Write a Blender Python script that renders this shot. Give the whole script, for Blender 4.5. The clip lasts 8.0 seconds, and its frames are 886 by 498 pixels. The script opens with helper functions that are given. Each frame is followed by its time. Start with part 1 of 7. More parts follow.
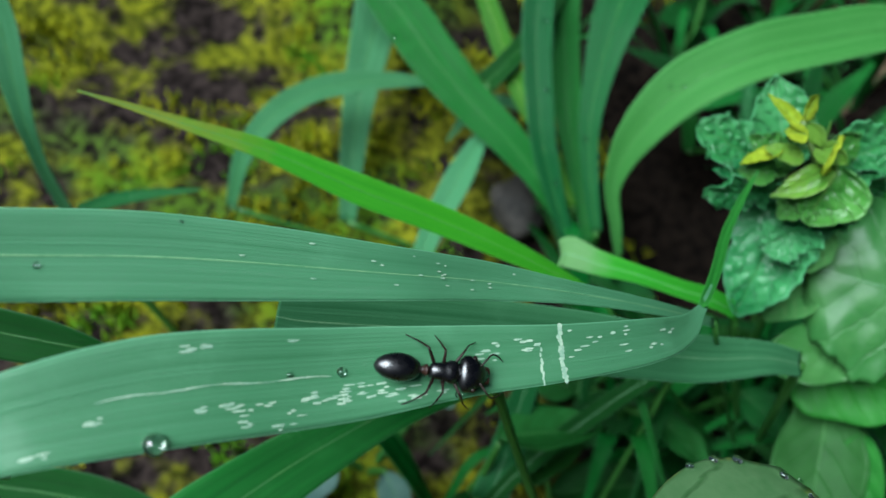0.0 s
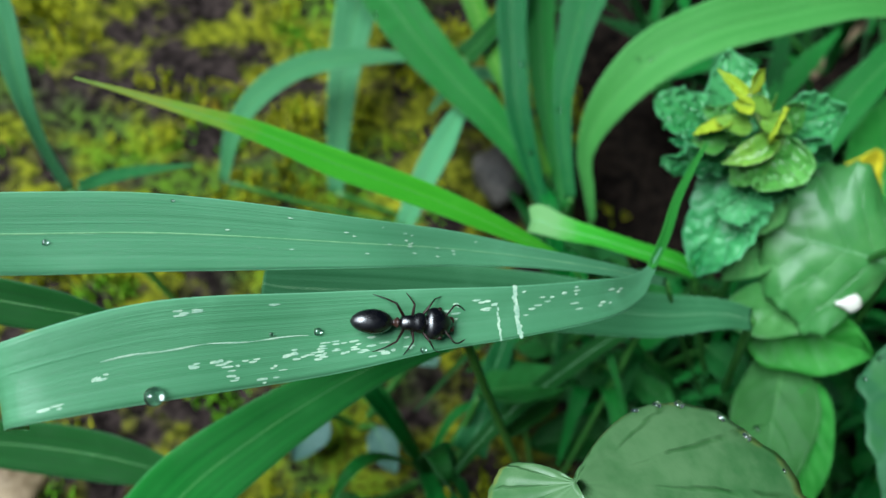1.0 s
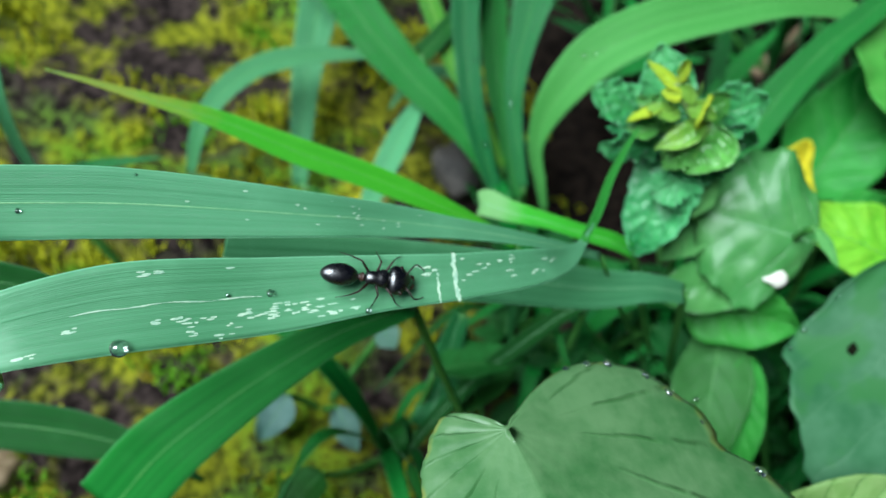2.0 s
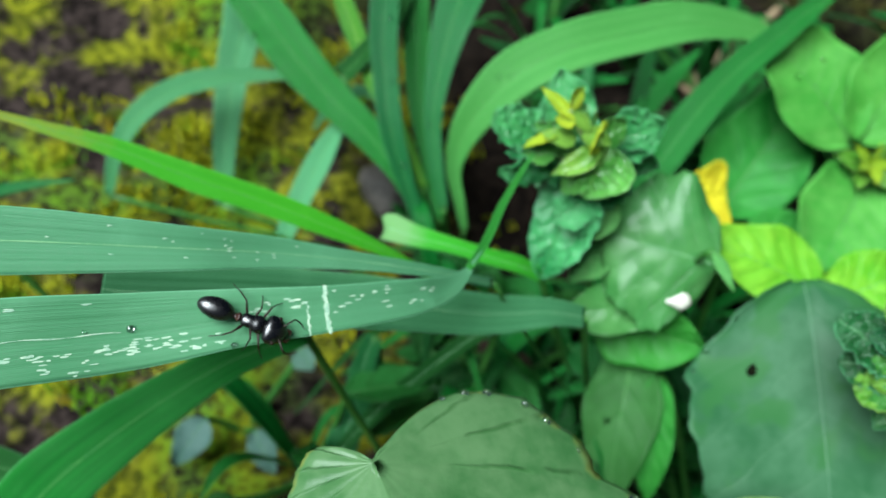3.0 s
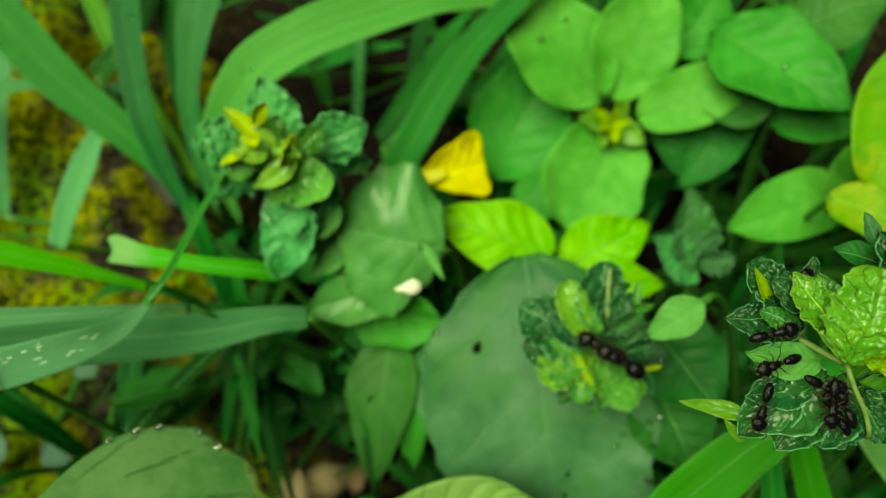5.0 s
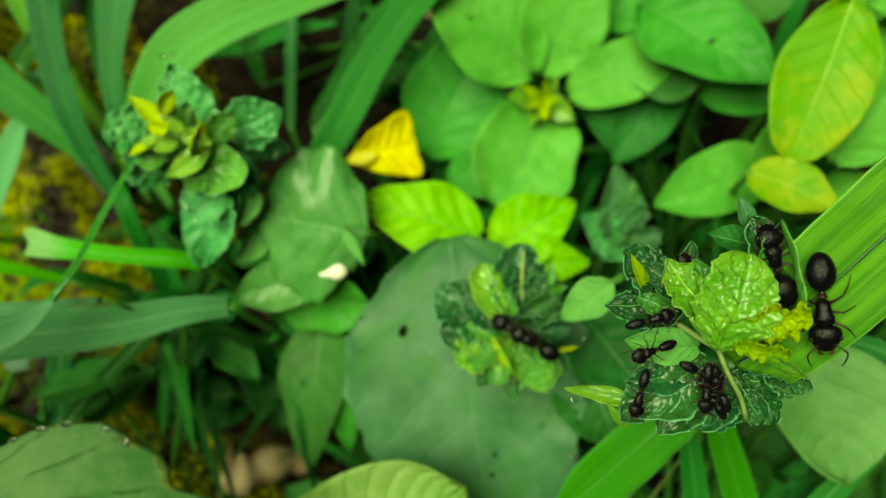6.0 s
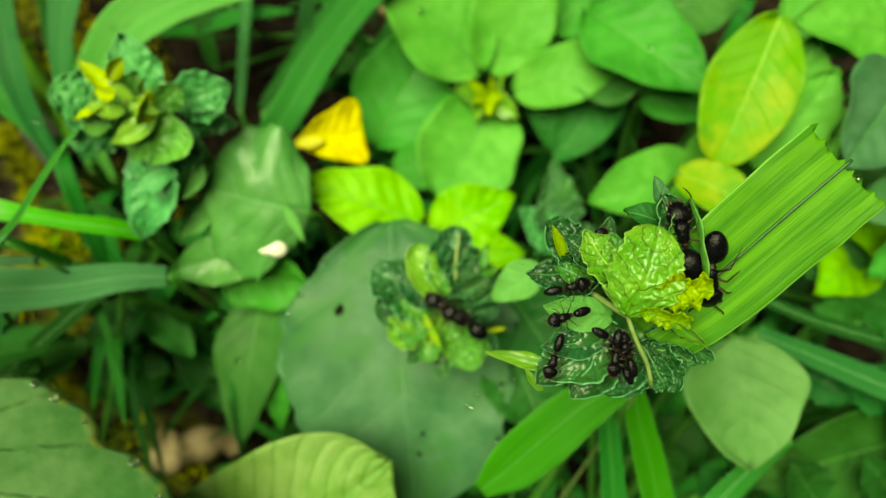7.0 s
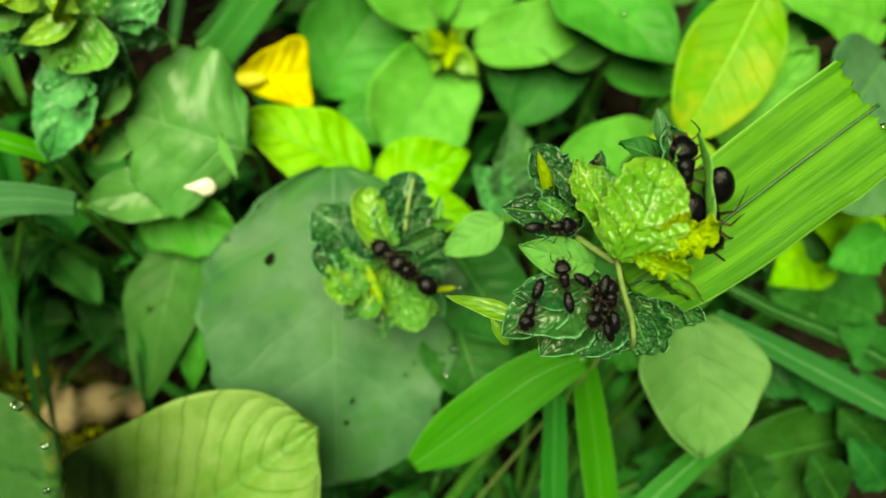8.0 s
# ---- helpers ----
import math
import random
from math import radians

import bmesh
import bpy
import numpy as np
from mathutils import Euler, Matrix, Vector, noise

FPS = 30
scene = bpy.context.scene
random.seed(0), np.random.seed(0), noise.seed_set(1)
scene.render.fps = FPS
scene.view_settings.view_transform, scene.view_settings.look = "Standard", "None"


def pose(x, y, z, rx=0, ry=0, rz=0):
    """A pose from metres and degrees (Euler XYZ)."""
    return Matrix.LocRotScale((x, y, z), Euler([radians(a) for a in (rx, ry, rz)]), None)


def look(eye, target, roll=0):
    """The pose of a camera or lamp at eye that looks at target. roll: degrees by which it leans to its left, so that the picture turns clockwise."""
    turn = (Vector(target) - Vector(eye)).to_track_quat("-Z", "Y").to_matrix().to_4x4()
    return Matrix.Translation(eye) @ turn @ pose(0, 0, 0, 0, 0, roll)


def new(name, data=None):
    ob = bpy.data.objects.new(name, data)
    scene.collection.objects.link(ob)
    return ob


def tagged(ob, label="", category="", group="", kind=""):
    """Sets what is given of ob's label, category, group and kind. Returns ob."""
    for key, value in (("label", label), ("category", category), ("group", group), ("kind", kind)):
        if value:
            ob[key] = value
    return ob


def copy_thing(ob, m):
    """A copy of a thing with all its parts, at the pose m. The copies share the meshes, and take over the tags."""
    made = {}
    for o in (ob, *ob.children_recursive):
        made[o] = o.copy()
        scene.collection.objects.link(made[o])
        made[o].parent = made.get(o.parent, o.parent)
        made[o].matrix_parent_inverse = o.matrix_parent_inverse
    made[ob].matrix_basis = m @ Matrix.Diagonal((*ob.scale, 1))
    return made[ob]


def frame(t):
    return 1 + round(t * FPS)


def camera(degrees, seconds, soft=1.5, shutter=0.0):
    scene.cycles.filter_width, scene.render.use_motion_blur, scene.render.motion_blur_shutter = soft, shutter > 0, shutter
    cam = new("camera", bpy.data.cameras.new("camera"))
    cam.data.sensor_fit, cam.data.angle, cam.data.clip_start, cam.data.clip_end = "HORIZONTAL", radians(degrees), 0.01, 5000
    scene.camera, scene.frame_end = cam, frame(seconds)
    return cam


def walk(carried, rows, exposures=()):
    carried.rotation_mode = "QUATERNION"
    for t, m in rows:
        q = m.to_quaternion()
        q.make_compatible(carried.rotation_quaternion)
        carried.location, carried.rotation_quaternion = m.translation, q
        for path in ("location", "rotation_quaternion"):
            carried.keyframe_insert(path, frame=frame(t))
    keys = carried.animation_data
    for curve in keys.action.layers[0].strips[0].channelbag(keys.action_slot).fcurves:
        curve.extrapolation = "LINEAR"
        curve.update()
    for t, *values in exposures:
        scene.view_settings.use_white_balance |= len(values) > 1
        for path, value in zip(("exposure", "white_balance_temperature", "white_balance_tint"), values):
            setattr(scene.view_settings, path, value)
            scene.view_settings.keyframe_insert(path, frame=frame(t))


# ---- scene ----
cam = camera(56.5, 8.0)
PATH = [
    (0, (0.004, 0.014, 0.211), (0.174, 1.329, -1.287), -3.8),
    (0.5, (0.007, 0.013, 0.212), (0.161, 1.283, -1.325), -5.0),
    (1, (0.007, 0.008, 0.218), (0.16, 1.258, -1.335), -5.1),
    (1.5, (0.005, 0.003, 0.221), (0.192, 1.247, -1.335), -4.5),
    (1.7, (0.007, 0.001, 0.221), (0.209, 1.248, -1.33), -3.9),
    (2.8, (0.016, -0.003, 0.223), (0.256, 1.259, -1.31), -3.0),
    (3, (0.022, -0.002, 0.223), (0.289, 1.254, -1.31), -2.0),
    (3.5, (0.037, 0.0, 0.228), (0.319, 1.212, -1.338), -1.7),
    (4, (0.046, 0.001, 0.231), (0.333, 1.134, -1.392), -2.8),
    (4.5, (0.054, -0.001, 0.233), (0.363, 1.094, -1.412), -2.8),
    (5, (0.064, -0.004, 0.235), (0.371, 1.052, -1.436), -4.5),
    (6.3, (0.075, -0.007, 0.235), (0.416, 0.97, -1.477), -3.3),
    (6.5, (0.074, -0.009, 0.235), (0.446, 0.986, -1.459), -1.6),
    (7, (0.074, -0.012, 0.236), (0.522, 0.948, -1.461), 4.4),
    (7.5, (0.075, -0.012, 0.231), (0.588, 0.91, -1.469), 9.8),
    (8, (0.072, -0.01, 0.222), (0.685, 0.87, -1.465), 17.3),
]
walk(cam, [(t, look(eye, target, roll)) for t, eye, target, roll in PATH], exposures=[(0, 0.16, 5450, 2), (1.0, 0.46, 5450, 3), (3.0, 0.66, 5650, 1), (4.0, 0.68, 9800, -37), (5.0, 0.33, 10200, -34), (6.5, 0.60, 10800, -30), (8.0, 0.79, 10800, -22)])
cam.data.dof.use_dof, cam.data.dof.focus_distance, cam.data.dof.aperture_fstop = True, 0.081, 24.0

# ---- daylight: a bright overcast sky over a shaded bank ----
world = bpy.data.worlds.new("sky")
scene.world = world
world.use_nodes = True
wn, wl = world.node_tree.nodes, world.node_tree.links
sky = wn.new("ShaderNodeTexSky")
sky.sky_type, sky.sun_disc = "NISHITA", False
sky.sun_elevation, sky.sun_rotation = radians(66), radians(241)
sky.air_density, sky.dust_density, sky.ozone_density = 1.0, 4.0, 1.0
wl.new(sky.outputs["Color"], wn["Background"].inputs["Color"])
wn["Background"].inputs["Strength"].default_value = 0.010

sun_data = bpy.data.lights.new("sun", "SUN")
sun_data.energy, sun_data.angle, sun_data.color = 5.4, radians(40), (1.0, 0.97, 0.92)
sun = new("sun", sun_data)
sun.matrix_world = look((-0.36, -0.20, 0.91), (0, 0, 0))

# ---- materials ----
def nodes_of(name):
    m = bpy.data.materials.new(name)
    m.use_nodes = True
    return m, m.node_tree.nodes, m.node_tree.links


class Net:
    """A small writer of shader networks."""

    def __init__(self, name):
        self.m, self.n, self.l = nodes_of(name)
        self.bsdf = self.n["Principled BSDF"]
        self.out = self.n["Material Output"]

    def put(self, socket, value):
        if hasattr(value, "is_output"):
            self.l.new(value, socket)
        else:
            socket.default_value = value

    def math(self, op, a, b=0.0, clamp=False):
        k = self.n.new("ShaderNodeMath")
        k.operation, k.use_clamp = op, clamp
        self.put(k.inputs[0], a)
        self.put(k.inputs[1], b)
        return k.outputs[0]

    def mix(self, f, a, b, blend="MIX"):
        k = self.n.new("ShaderNodeMix")
        k.data_type, k.blend_type = "RGBA", blend
        self.put(k.inputs[0], f)
        self.put(k.inputs[6], a if hasattr(a, "is_output") else (*a, 1))
        self.put(k.inputs[7], b if hasattr(b, "is_output") else (*b, 1))
        return k.outputs[2]

    def ramp(self, f, lo, hi, a=0.0, b=1.0):
        k = self.n.new("ShaderNodeMapRange")
        k.interpolation_type = "SMOOTHSTEP"
        for i, v in enumerate((f, lo, hi, a, b)):
            self.put(k.inputs[i], v)
        return k.outputs[0]

    def noise(self, vec, scale, detail=4.0, rough=0.55):
        k = self.n.new("ShaderNodeTexNoise")
        k.inputs["Scale"].default_value, k.inputs["Detail"].default_value = scale, detail
        k.inputs["Roughness"].default_value = rough
        self.l.new(vec, k.inputs["Vector"])
        return k.outputs["Fac"]

    def stretch(self, vec, x, y, z):
        k = self.n.new("ShaderNodeMapping")
        k.inputs["Scale"].default_value = (x, y, z)
        self.l.new(vec, k.inputs["Vector"])
        return k.outputs[0]

    def coords(self):
        k = self.n.new("ShaderNodeTexCoord")
        return k.outputs["Object"], k.outputs["UV"]

    def random(self):
        return self.n.new("ShaderNodeObjectInfo").outputs["Random"]

    def bump(self, height, strength, distance):
        k = self.n.new("ShaderNodeBump")
        k.inputs["Strength"].default_value, k.inputs["Distance"].default_value = strength, distance
        self.l.new(height, k.inputs["Height"])
        self.l.new(k.outputs[0], self.bsdf.inputs["Normal"])

    def finish(self, colour, rough, translucent=0.0, spec=0.35, coat=0.0):
        b = self.bsdf
        self.put(b.inputs["Base Color"], colour if hasattr(colour, "is_output") else (*colour, 1))
        self.put(b.inputs["Roughness"], rough)
        b.inputs["Specular IOR Level"].default_value = spec
        b.inputs["Coat Weight"].default_value = coat
        b.inputs["Coat Roughness"].default_value = 0.22
        if translucent:
            t = self.n.new("ShaderNodeBsdfTranslucent")
            k = self.n.new("ShaderNodeMixShader")
            warm = self.mix(0.5, colour, (0.12, 0.45, 0.01), "MIX")
            self.l.new(warm, t.inputs["Color"])
            k.inputs[0].default_value = translucent * 0.5
            self.l.new(b.outputs[0], k.inputs[1])
            self.l.new(t.outputs[0], k.inputs[2])
            self.l.new(k.outputs[0], self.out.inputs["Surface"])
        return self.m


def rich(c):
    """Fresh wet foliage: little red or blue is left."""
    return (c[0] * 0.55, c[1], c[2] * 0.8) if c[1] > 1.5 * c[0] else c


def blade_material(name, dark, light, rough=0.42, translucent=0.22, tip=None, bands=9, contrast=0.20, fineness=0.5, fresh=True, coat=0.0, spec=0.12):
    """Grass: fine lengthwise veins, broader pale bands, faint blotches. tip: the colour towards the dry end."""
    k = Net(name)
    if fresh:
        dark, light = rich(dark), rich(light)
    ob, uv = k.coords()
    fine = k.noise(k.stretch(uv, 90, 2, 1), 1.0, 3.0)
    band = k.noise(k.stretch(uv, bands, 0.7, 1), 1.0, 2.0)
    blotch = k.noise(ob, 160.0, 5.0)
    f = k.math("ADD", k.math("MULTIPLY", fine, fineness), k.math("MULTIPLY", band, 1.0 - fineness))
    col = k.mix(k.ramp(f, 0.5 - contrast, 0.5 + contrast), dark, light)
    col = k.mix(k.math("MULTIPLY", k.ramp(blotch, 0.55, 0.80), 0.35), col, tuple(c * 1.25 + 0.015 for c in light))
    col = k.mix(k.math("MULTIPLY", k.random(), 0.08), col, (0.10, 0.30, 0.03))
    sep = k.n.new("ShaderNodeSeparateXYZ")
    k.l.new(uv, sep.inputs[0])
    edge = k.math("ABSOLUTE", k.math("SUBTRACT", k.math("MULTIPLY", sep.outputs[0], 2.0), 1.0))
    col = k.mix(k.ramp(k.math("ADD", edge, k.math("MULTIPLY", fine, 0.02)), 0.965, 1.0, 0.0, 0.7), col, tuple(c * 1.5 + 0.06 for c in light))
    if tip:
        wob = k.math("ADD", sep.outputs[1], k.math("MULTIPLY", k.math("SUBTRACT", blotch, 0.5), 0.25))
        col = k.mix(k.ramp(wob, 0.24, 0.40), tip, col)
    k.bump(fine, 0.5, 0.0003)
    return k.finish(col, k.ramp(blotch, 0.3, 0.7, rough - 0.07, rough + 0.1), translucent, spec, coat)


def leaf_material(name, dark, light, vein, nveins=7, rough=0.45, translucent=0.25, patch=None, bump=0.5, vein_mix=0.55, radial=False, fresh=True, coat=0.0, spec=0.14, slant=1.7, rim=0.0):
    """A net-veined leaf: pinnate side veins, blotches at two scales, optional off-colour patches."""
    k = Net(name)
    if fresh:
        dark, light, vein = rich(dark), rich(light), rich(vein)
    ob, uv = k.coords()
    sep = k.n.new("ShaderNodeSeparateXYZ")
    k.l.new(uv, sep.inputs[0])
    across = k.math("ABSOLUTE", k.math("SUBTRACT", k.math("MULTIPLY", sep.outputs[0], 2.0), 1.0))
    wob = k.math("MULTIPLY", k.math("SUBTRACT", k.noise(uv, 5.0, 2.0), 0.5), 0.5)
    s = k.math("SUBTRACT", k.math("MULTIPLY", sep.outputs[1], float(nveins)), k.math("MULTIPLY", across, slant))
    if radial:
        s = k.math("MULTIPLY", sep.outputs[0], float(nveins))
        wob = k.math("MULTIPLY", wob, 0.5)
    s = k.math("FRACT", k.math("ADD", k.math("ADD", s, wob), 5.0 if radial else 4.0))
    side = k.math("ABSOLUTE", k.math("SUBTRACT", s, 0.5))
    net = k.n.new("ShaderNodeTexVoronoi")
    net.feature = "DISTANCE_TO_EDGE"
    net.inputs["Scale"].default_value = 46.0
    k.l.new(uv, net.inputs["Vector"])
    fine = k.ramp(net.outputs["Distance"], 0.0, 0.10, 1.0, 0.0)
    veins = k.math("MAXIMUM", k.ramp(side, 0.0, 0.09 if radial else 0.075, 1.0, 0.0), k.math("MULTIPLY", fine, 0.02 if radial else 0.12))
    if radial:
        veins = k.math("MULTIPLY", k.math("MULTIPLY", veins, k.ramp(sep.outputs[1], 0.20, 0.60)), k.ramp(k.noise(ob, 260.0, 2.0), 0.36, 0.58, 0.15, 1.0))
    big = k.noise(ob, 70.0, 4.0)
    small = k.noise(ob, 420.0, 4.0)
    f = k.math("ADD", k.math("MULTIPLY", big, 0.65), k.math("MULTIPLY", small, 0.35))
    col = k.mix(k.ramp(f, 0.34, 0.66), dark, light)
    if patch:
        col = k.mix(k.ramp(k.noise(ob, 95.0, 3.0), 0.50, 0.62), col, patch)
    col = k.mix(k.math("MULTIPLY", veins, vein_mix), col, vein)
    col = k.mix(k.math("MULTIPLY", k.random(), 0.10), col, (0.14, 0.34, 0.02))
    if rim:
        edge = k.math("MULTIPLY", k.ramp(sep.outputs[1], 0.93, 0.985), k.ramp(k.noise(ob, 320.0, 2.0), 0.42, 0.6)) if radial else k.ramp(across, 0.90, 0.985)
        col = k.mix(k.math("MULTIPLY", edge, rim), col, (0.240, 0.250, 0.040) if radial else tuple(c * 1.3 + 0.05 for c in vein))
    h = k.math("SUBTRACT", k.math("MULTIPLY", small, 0.35), k.math("MULTIPLY", veins, 0.6))
    k.bump(h, bump, 0.0006)
    return k.finish(col, k.ramp(big, 0.3, 0.7, rough - 0.04, rough + 0.12), translucent, spec=spec, coat=coat)


def plain_material(name, a, b, scale, rough, bump=0.4, spec=0.5, translucent=0.0, coat=0.0):
    k = Net(name)
    ob, uv = k.coords()
    big, small = k.noise(ob, scale, 5.0), k.noise(ob, scale * 6.0, 4.0)
    f = k.math("ADD", k.math("MULTIPLY", big, 0.6), k.math("MULTIPLY", small, 0.4))
    k.bump(small, bump, 0.0003)
    return k.finish(k.mix(k.ramp(f, 0.35, 0.65), a, b), k.ramp(big, 0.3, 0.7, max(0.05, rough - 0.08), rough + 0.08), translucent, spec, coat)


GRASS_BLUE = blade_material("blue_green_grass", (0.058, 0.205, 0.088), (0.115, 0.320, 0.160), 0.44, fresh=False, contrast=0.34, coat=0.12, spec=0.5)
GRASS_EVEN = blade_material("even_green_grass", (0.036, 0.145, 0.054), (0.085, 0.250, 0.108), 0.40, fresh=False)
GRASS_ARCH = blade_material("light_arching_grass", (0.046, 0.200, 0.032), (0.100, 0.310, 0.070), 0.40, 0.30, fresh=False)
GRASS_TUFT = blade_material("tuft_grass", (0.018, 0.074, 0.026), (0.044, 0.140, 0.050), 0.34)
GRASS_LIMP = blade_material("rolled_grass", (0.030, 0.130, 0.020), (0.090, 0.250, 0.040), 0.42, 0.25)
GRASS_MID = blade_material("mid_green_grass", (0.014, 0.086, 0.015), (0.036, 0.160, 0.027), 0.38)
GRASS_LIME = blade_material("lime_grass", (0.026, 0.128, 0.007), (0.088, 0.255, 0.017), 0.42, 0.26, bands=8, contrast=0.13, fineness=0.28, fresh=False)
# Lime grass again, its base colour lowered to carry the shade.
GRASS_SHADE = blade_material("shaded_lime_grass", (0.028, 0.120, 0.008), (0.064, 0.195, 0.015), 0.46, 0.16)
GRASS_FOLD = blade_material("lime_grass_with_a_pale_end", (0.060, 0.270, 0.016), (0.150, 0.400, 0.030), 0.42, 0.30, tip=(0.170, 0.360, 0.120))
GRASS_DRY_TIP = blade_material("lime_grass_with_a_dry_tip", (0.030, 0.220, 0.008), (0.085, 0.360, 0.015), 0.40, 0.30, tip=(0.210, 0.270, 0.030), fresh=False)
GRASS_PALE = blade_material("pale_grass_underside", (0.120, 0.230, 0.120), (0.200, 0.330, 0.180), 0.50, 0.30)
# Near-black grass: the shade of the gaps is put into its colour.
GRASS_DEEP_SHADE = blade_material("deep_shade_grass", (0.005, 0.034, 0.006), (0.012, 0.062, 0.010), 0.55, 0.12, spec=0.12)
# Undergrowth leaf with the shade near the floor mixed into its green.
LEAF_LOW = leaf_material("low_shaded_leaf", (0.005, 0.030, 0.006), (0.014, 0.064, 0.012), (0.028, 0.095, 0.026), 6, 0.48, 0.10, coat=0.0, spec=0.15)
LEAF_DIM = leaf_material("dull_green_leaf", (0.040, 0.096, 0.024), (0.076, 0.146, 0.042), (0.086, 0.165, 0.052), 6, 0.42, vein_mix=0.25)
RIB_PALE = plain_material("pale_midrib", (0.120, 0.300, 0.130), (0.220, 0.420, 0.200), 300.0, 0.45, 0.2)
RIB_GREY = plain_material("grey_green_midrib", (0.050, 0.145, 0.066), (0.085, 0.190, 0.092), 300.0, 0.45, 0.2)
GROOVE = plain_material("dark_groove", (0.006, 0.045, 0.004), (0.016, 0.080, 0.008), 300.0, 0.5, 0.2)
RIB_DARK = plain_material("green_midrib", (0.045, 0.170, 0.035), (0.090, 0.260, 0.050), 300.0, 0.45, 0.2)
RIB_LIME = plain_material("lime_midrib", (0.190, 0.380, 0.050), (0.300, 0.480, 0.080), 300.0, 0.45, 0.2)
LEAF_GREY = leaf_material("grey_green_leaf", (0.026, 0.098, 0.038), (0.056, 0.145, 0.070), (0.080, 0.175, 0.088), 6, 0.42, vein_mix=0.16, bump=0.15, fresh=False, patch=(0.034, 0.124, 0.036))
LEAF_DARK = leaf_material("dark_green_leaf", (0.008, 0.058, 0.013), (0.028, 0.120, 0.030), (0.060, 0.180, 0.060), 6, 0.40)
LEAF_CRUMPLED = leaf_material("crumpled_green_leaf", (0.044, 0.180, 0.056), (0.170, 0.370, 0.150), (0.260, 0.460, 0.260), 5, 0.27, 0.20, bump=0.8, vein_mix=0.5, coat=0.3, rim=0.25, spec=0.3)
# The bluish reflection of the sky is painted into this leaf's colour.
LEAF_SKY_SHEEN = leaf_material("sky_sheen_leaf", (0.060, 0.130, 0.110), (0.110, 0.190, 0.165), (0.130, 0.220, 0.180), 5, 0.34, vein_mix=0.3, fresh=False)
LEAF_SPOTTED = leaf_material("spotted_weed_leaf", (0.034, 0.150, 0.030), (0.080, 0.235, 0.060), (0.130, 0.300, 0.110), 4, 0.30, 0.24, bump=0.5, vein_mix=0.3, fresh=False, coat=0.2, spec=0.2, patch=(0.052, 0.190, 0.044))
LEAF_SOFT = leaf_material("soft_green_leaf", (0.062, 0.175, 0.044), (0.110, 0.245, 0.080), (0.130, 0.270, 0.095), 6, 0.44, vein_mix=0.25, fresh=False)
LEAF_BIG = leaf_material("pale_lime_leaf", (0.095, 0.205, 0.036), (0.165, 0.265, 0.082), (0.036, 0.130, 0.012), 12, 0.40, 0.2, vein_mix=0.5, fresh=False, slant=4.0)
LEAF_MID = leaf_material("mid_green_leaf", (0.020, 0.155, 0.018), (0.046, 0.250, 0.034), (0.080, 0.300, 0.055), 6, 0.38, fresh=False)
LEAF_LIGHT = leaf_material("light_green_leaf", (0.056, 0.250, 0.030), (0.108, 0.340, 0.055), (0.150, 0.380, 0.085), 7, 0.42, vein_mix=0.4, fresh=False)
LEAF_LIME = leaf_material("lime_leaf", (0.115, 0.370, 0.014), (0.230, 0.500, 0.032), (0.055, 0.240, 0.012), 6, 0.38, 0.32, fresh=False)
LEAF_YELLOW = leaf_material("yellowing_leaf", (0.160, 0.265, 0.015), (0.250, 0.335, 0.026), (0.140, 0.280, 0.020), 7, 0.42, 0.28, vein_mix=0.25, patch=(0.100, 0.270, 0.020))
LEAF_PALE = leaf_material("pale_underside", (0.130, 0.250, 0.070), (0.220, 0.340, 0.115), (0.260, 0.380, 0.150), 6, 0.55)
LEAF_HEART = leaf_material("grey_green_heart_leaf", (0.038, 0.122, 0.036), (0.100, 0.196, 0.080), (0.016, 0.074, 0.014), 19, 0.34, bump=0.6, vein_mix=0.6, radial=True, fresh=False, coat=0.3, rim=0.5)
CURL_DARK = leaf_material("dark_curled_leaf", (0.006, 0.038, 0.012), (0.022, 0.098, 0.032), (0.110, 0.270, 0.120), 5, 0.26, 0.08, bump=0.6, vein_mix=0.15, coat=0.3, rim=0.55, spec=0.3)
CURL_LIME = leaf_material("lime_curled_leaf", (0.080, 0.270, 0.020), (0.260, 0.500, 0.055), (0.380, 0.600, 0.130), 5, 0.28, 0.30, bump=0.9, vein_mix=0.3, fresh=False, coat=0.3, rim=0.25, spec=0.3)
CURL_GREEN = leaf_material("green_crumpled_leaf", (0.036, 0.190, 0.022), (0.130, 0.380, 0.060), (0.240, 0.500, 0.150), 5, 0.24, 0.28, bump=0.9, vein_mix=0.35, fresh=False, coat=0.3, rim=0.2, spec=0.3)
CURL_GOLD = leaf_material("yellow_green_crumpled_leaf", (0.260, 0.420, 0.018), (0.520, 0.600, 0.045), (0.200, 0.440, 0.020), 5, 0.32, 0.30, patch=(0.110, 0.400, 0.030), bump=0.9, vein_mix=0.3, fresh=False)
CURL_STAR = leaf_material("yellow_star_leaf", (0.300, 0.480, 0.018), (0.580, 0.700, 0.040), (0.180, 0.440, 0.020), 5, 0.34, 0.34, bump=0.9, vein_mix=0.3, fresh=False)
CURL_YELLOW = leaf_material("yellow_curled_leaf", (0.200, 0.400, 0.018), (0.460, 0.600, 0.045), (0.160, 0.400, 0.020), 5, 0.30, 0.34, bump=0.9, vein_mix=0.3, fresh=False, coat=0.2)
PETAL = leaf_material("yellow_withered_leaf", (0.560, 0.430, 0.010), (0.700, 0.640, 0.020), (0.780, 0.680, 0.040), 8, 0.5, 0.35, vein_mix=0.3)
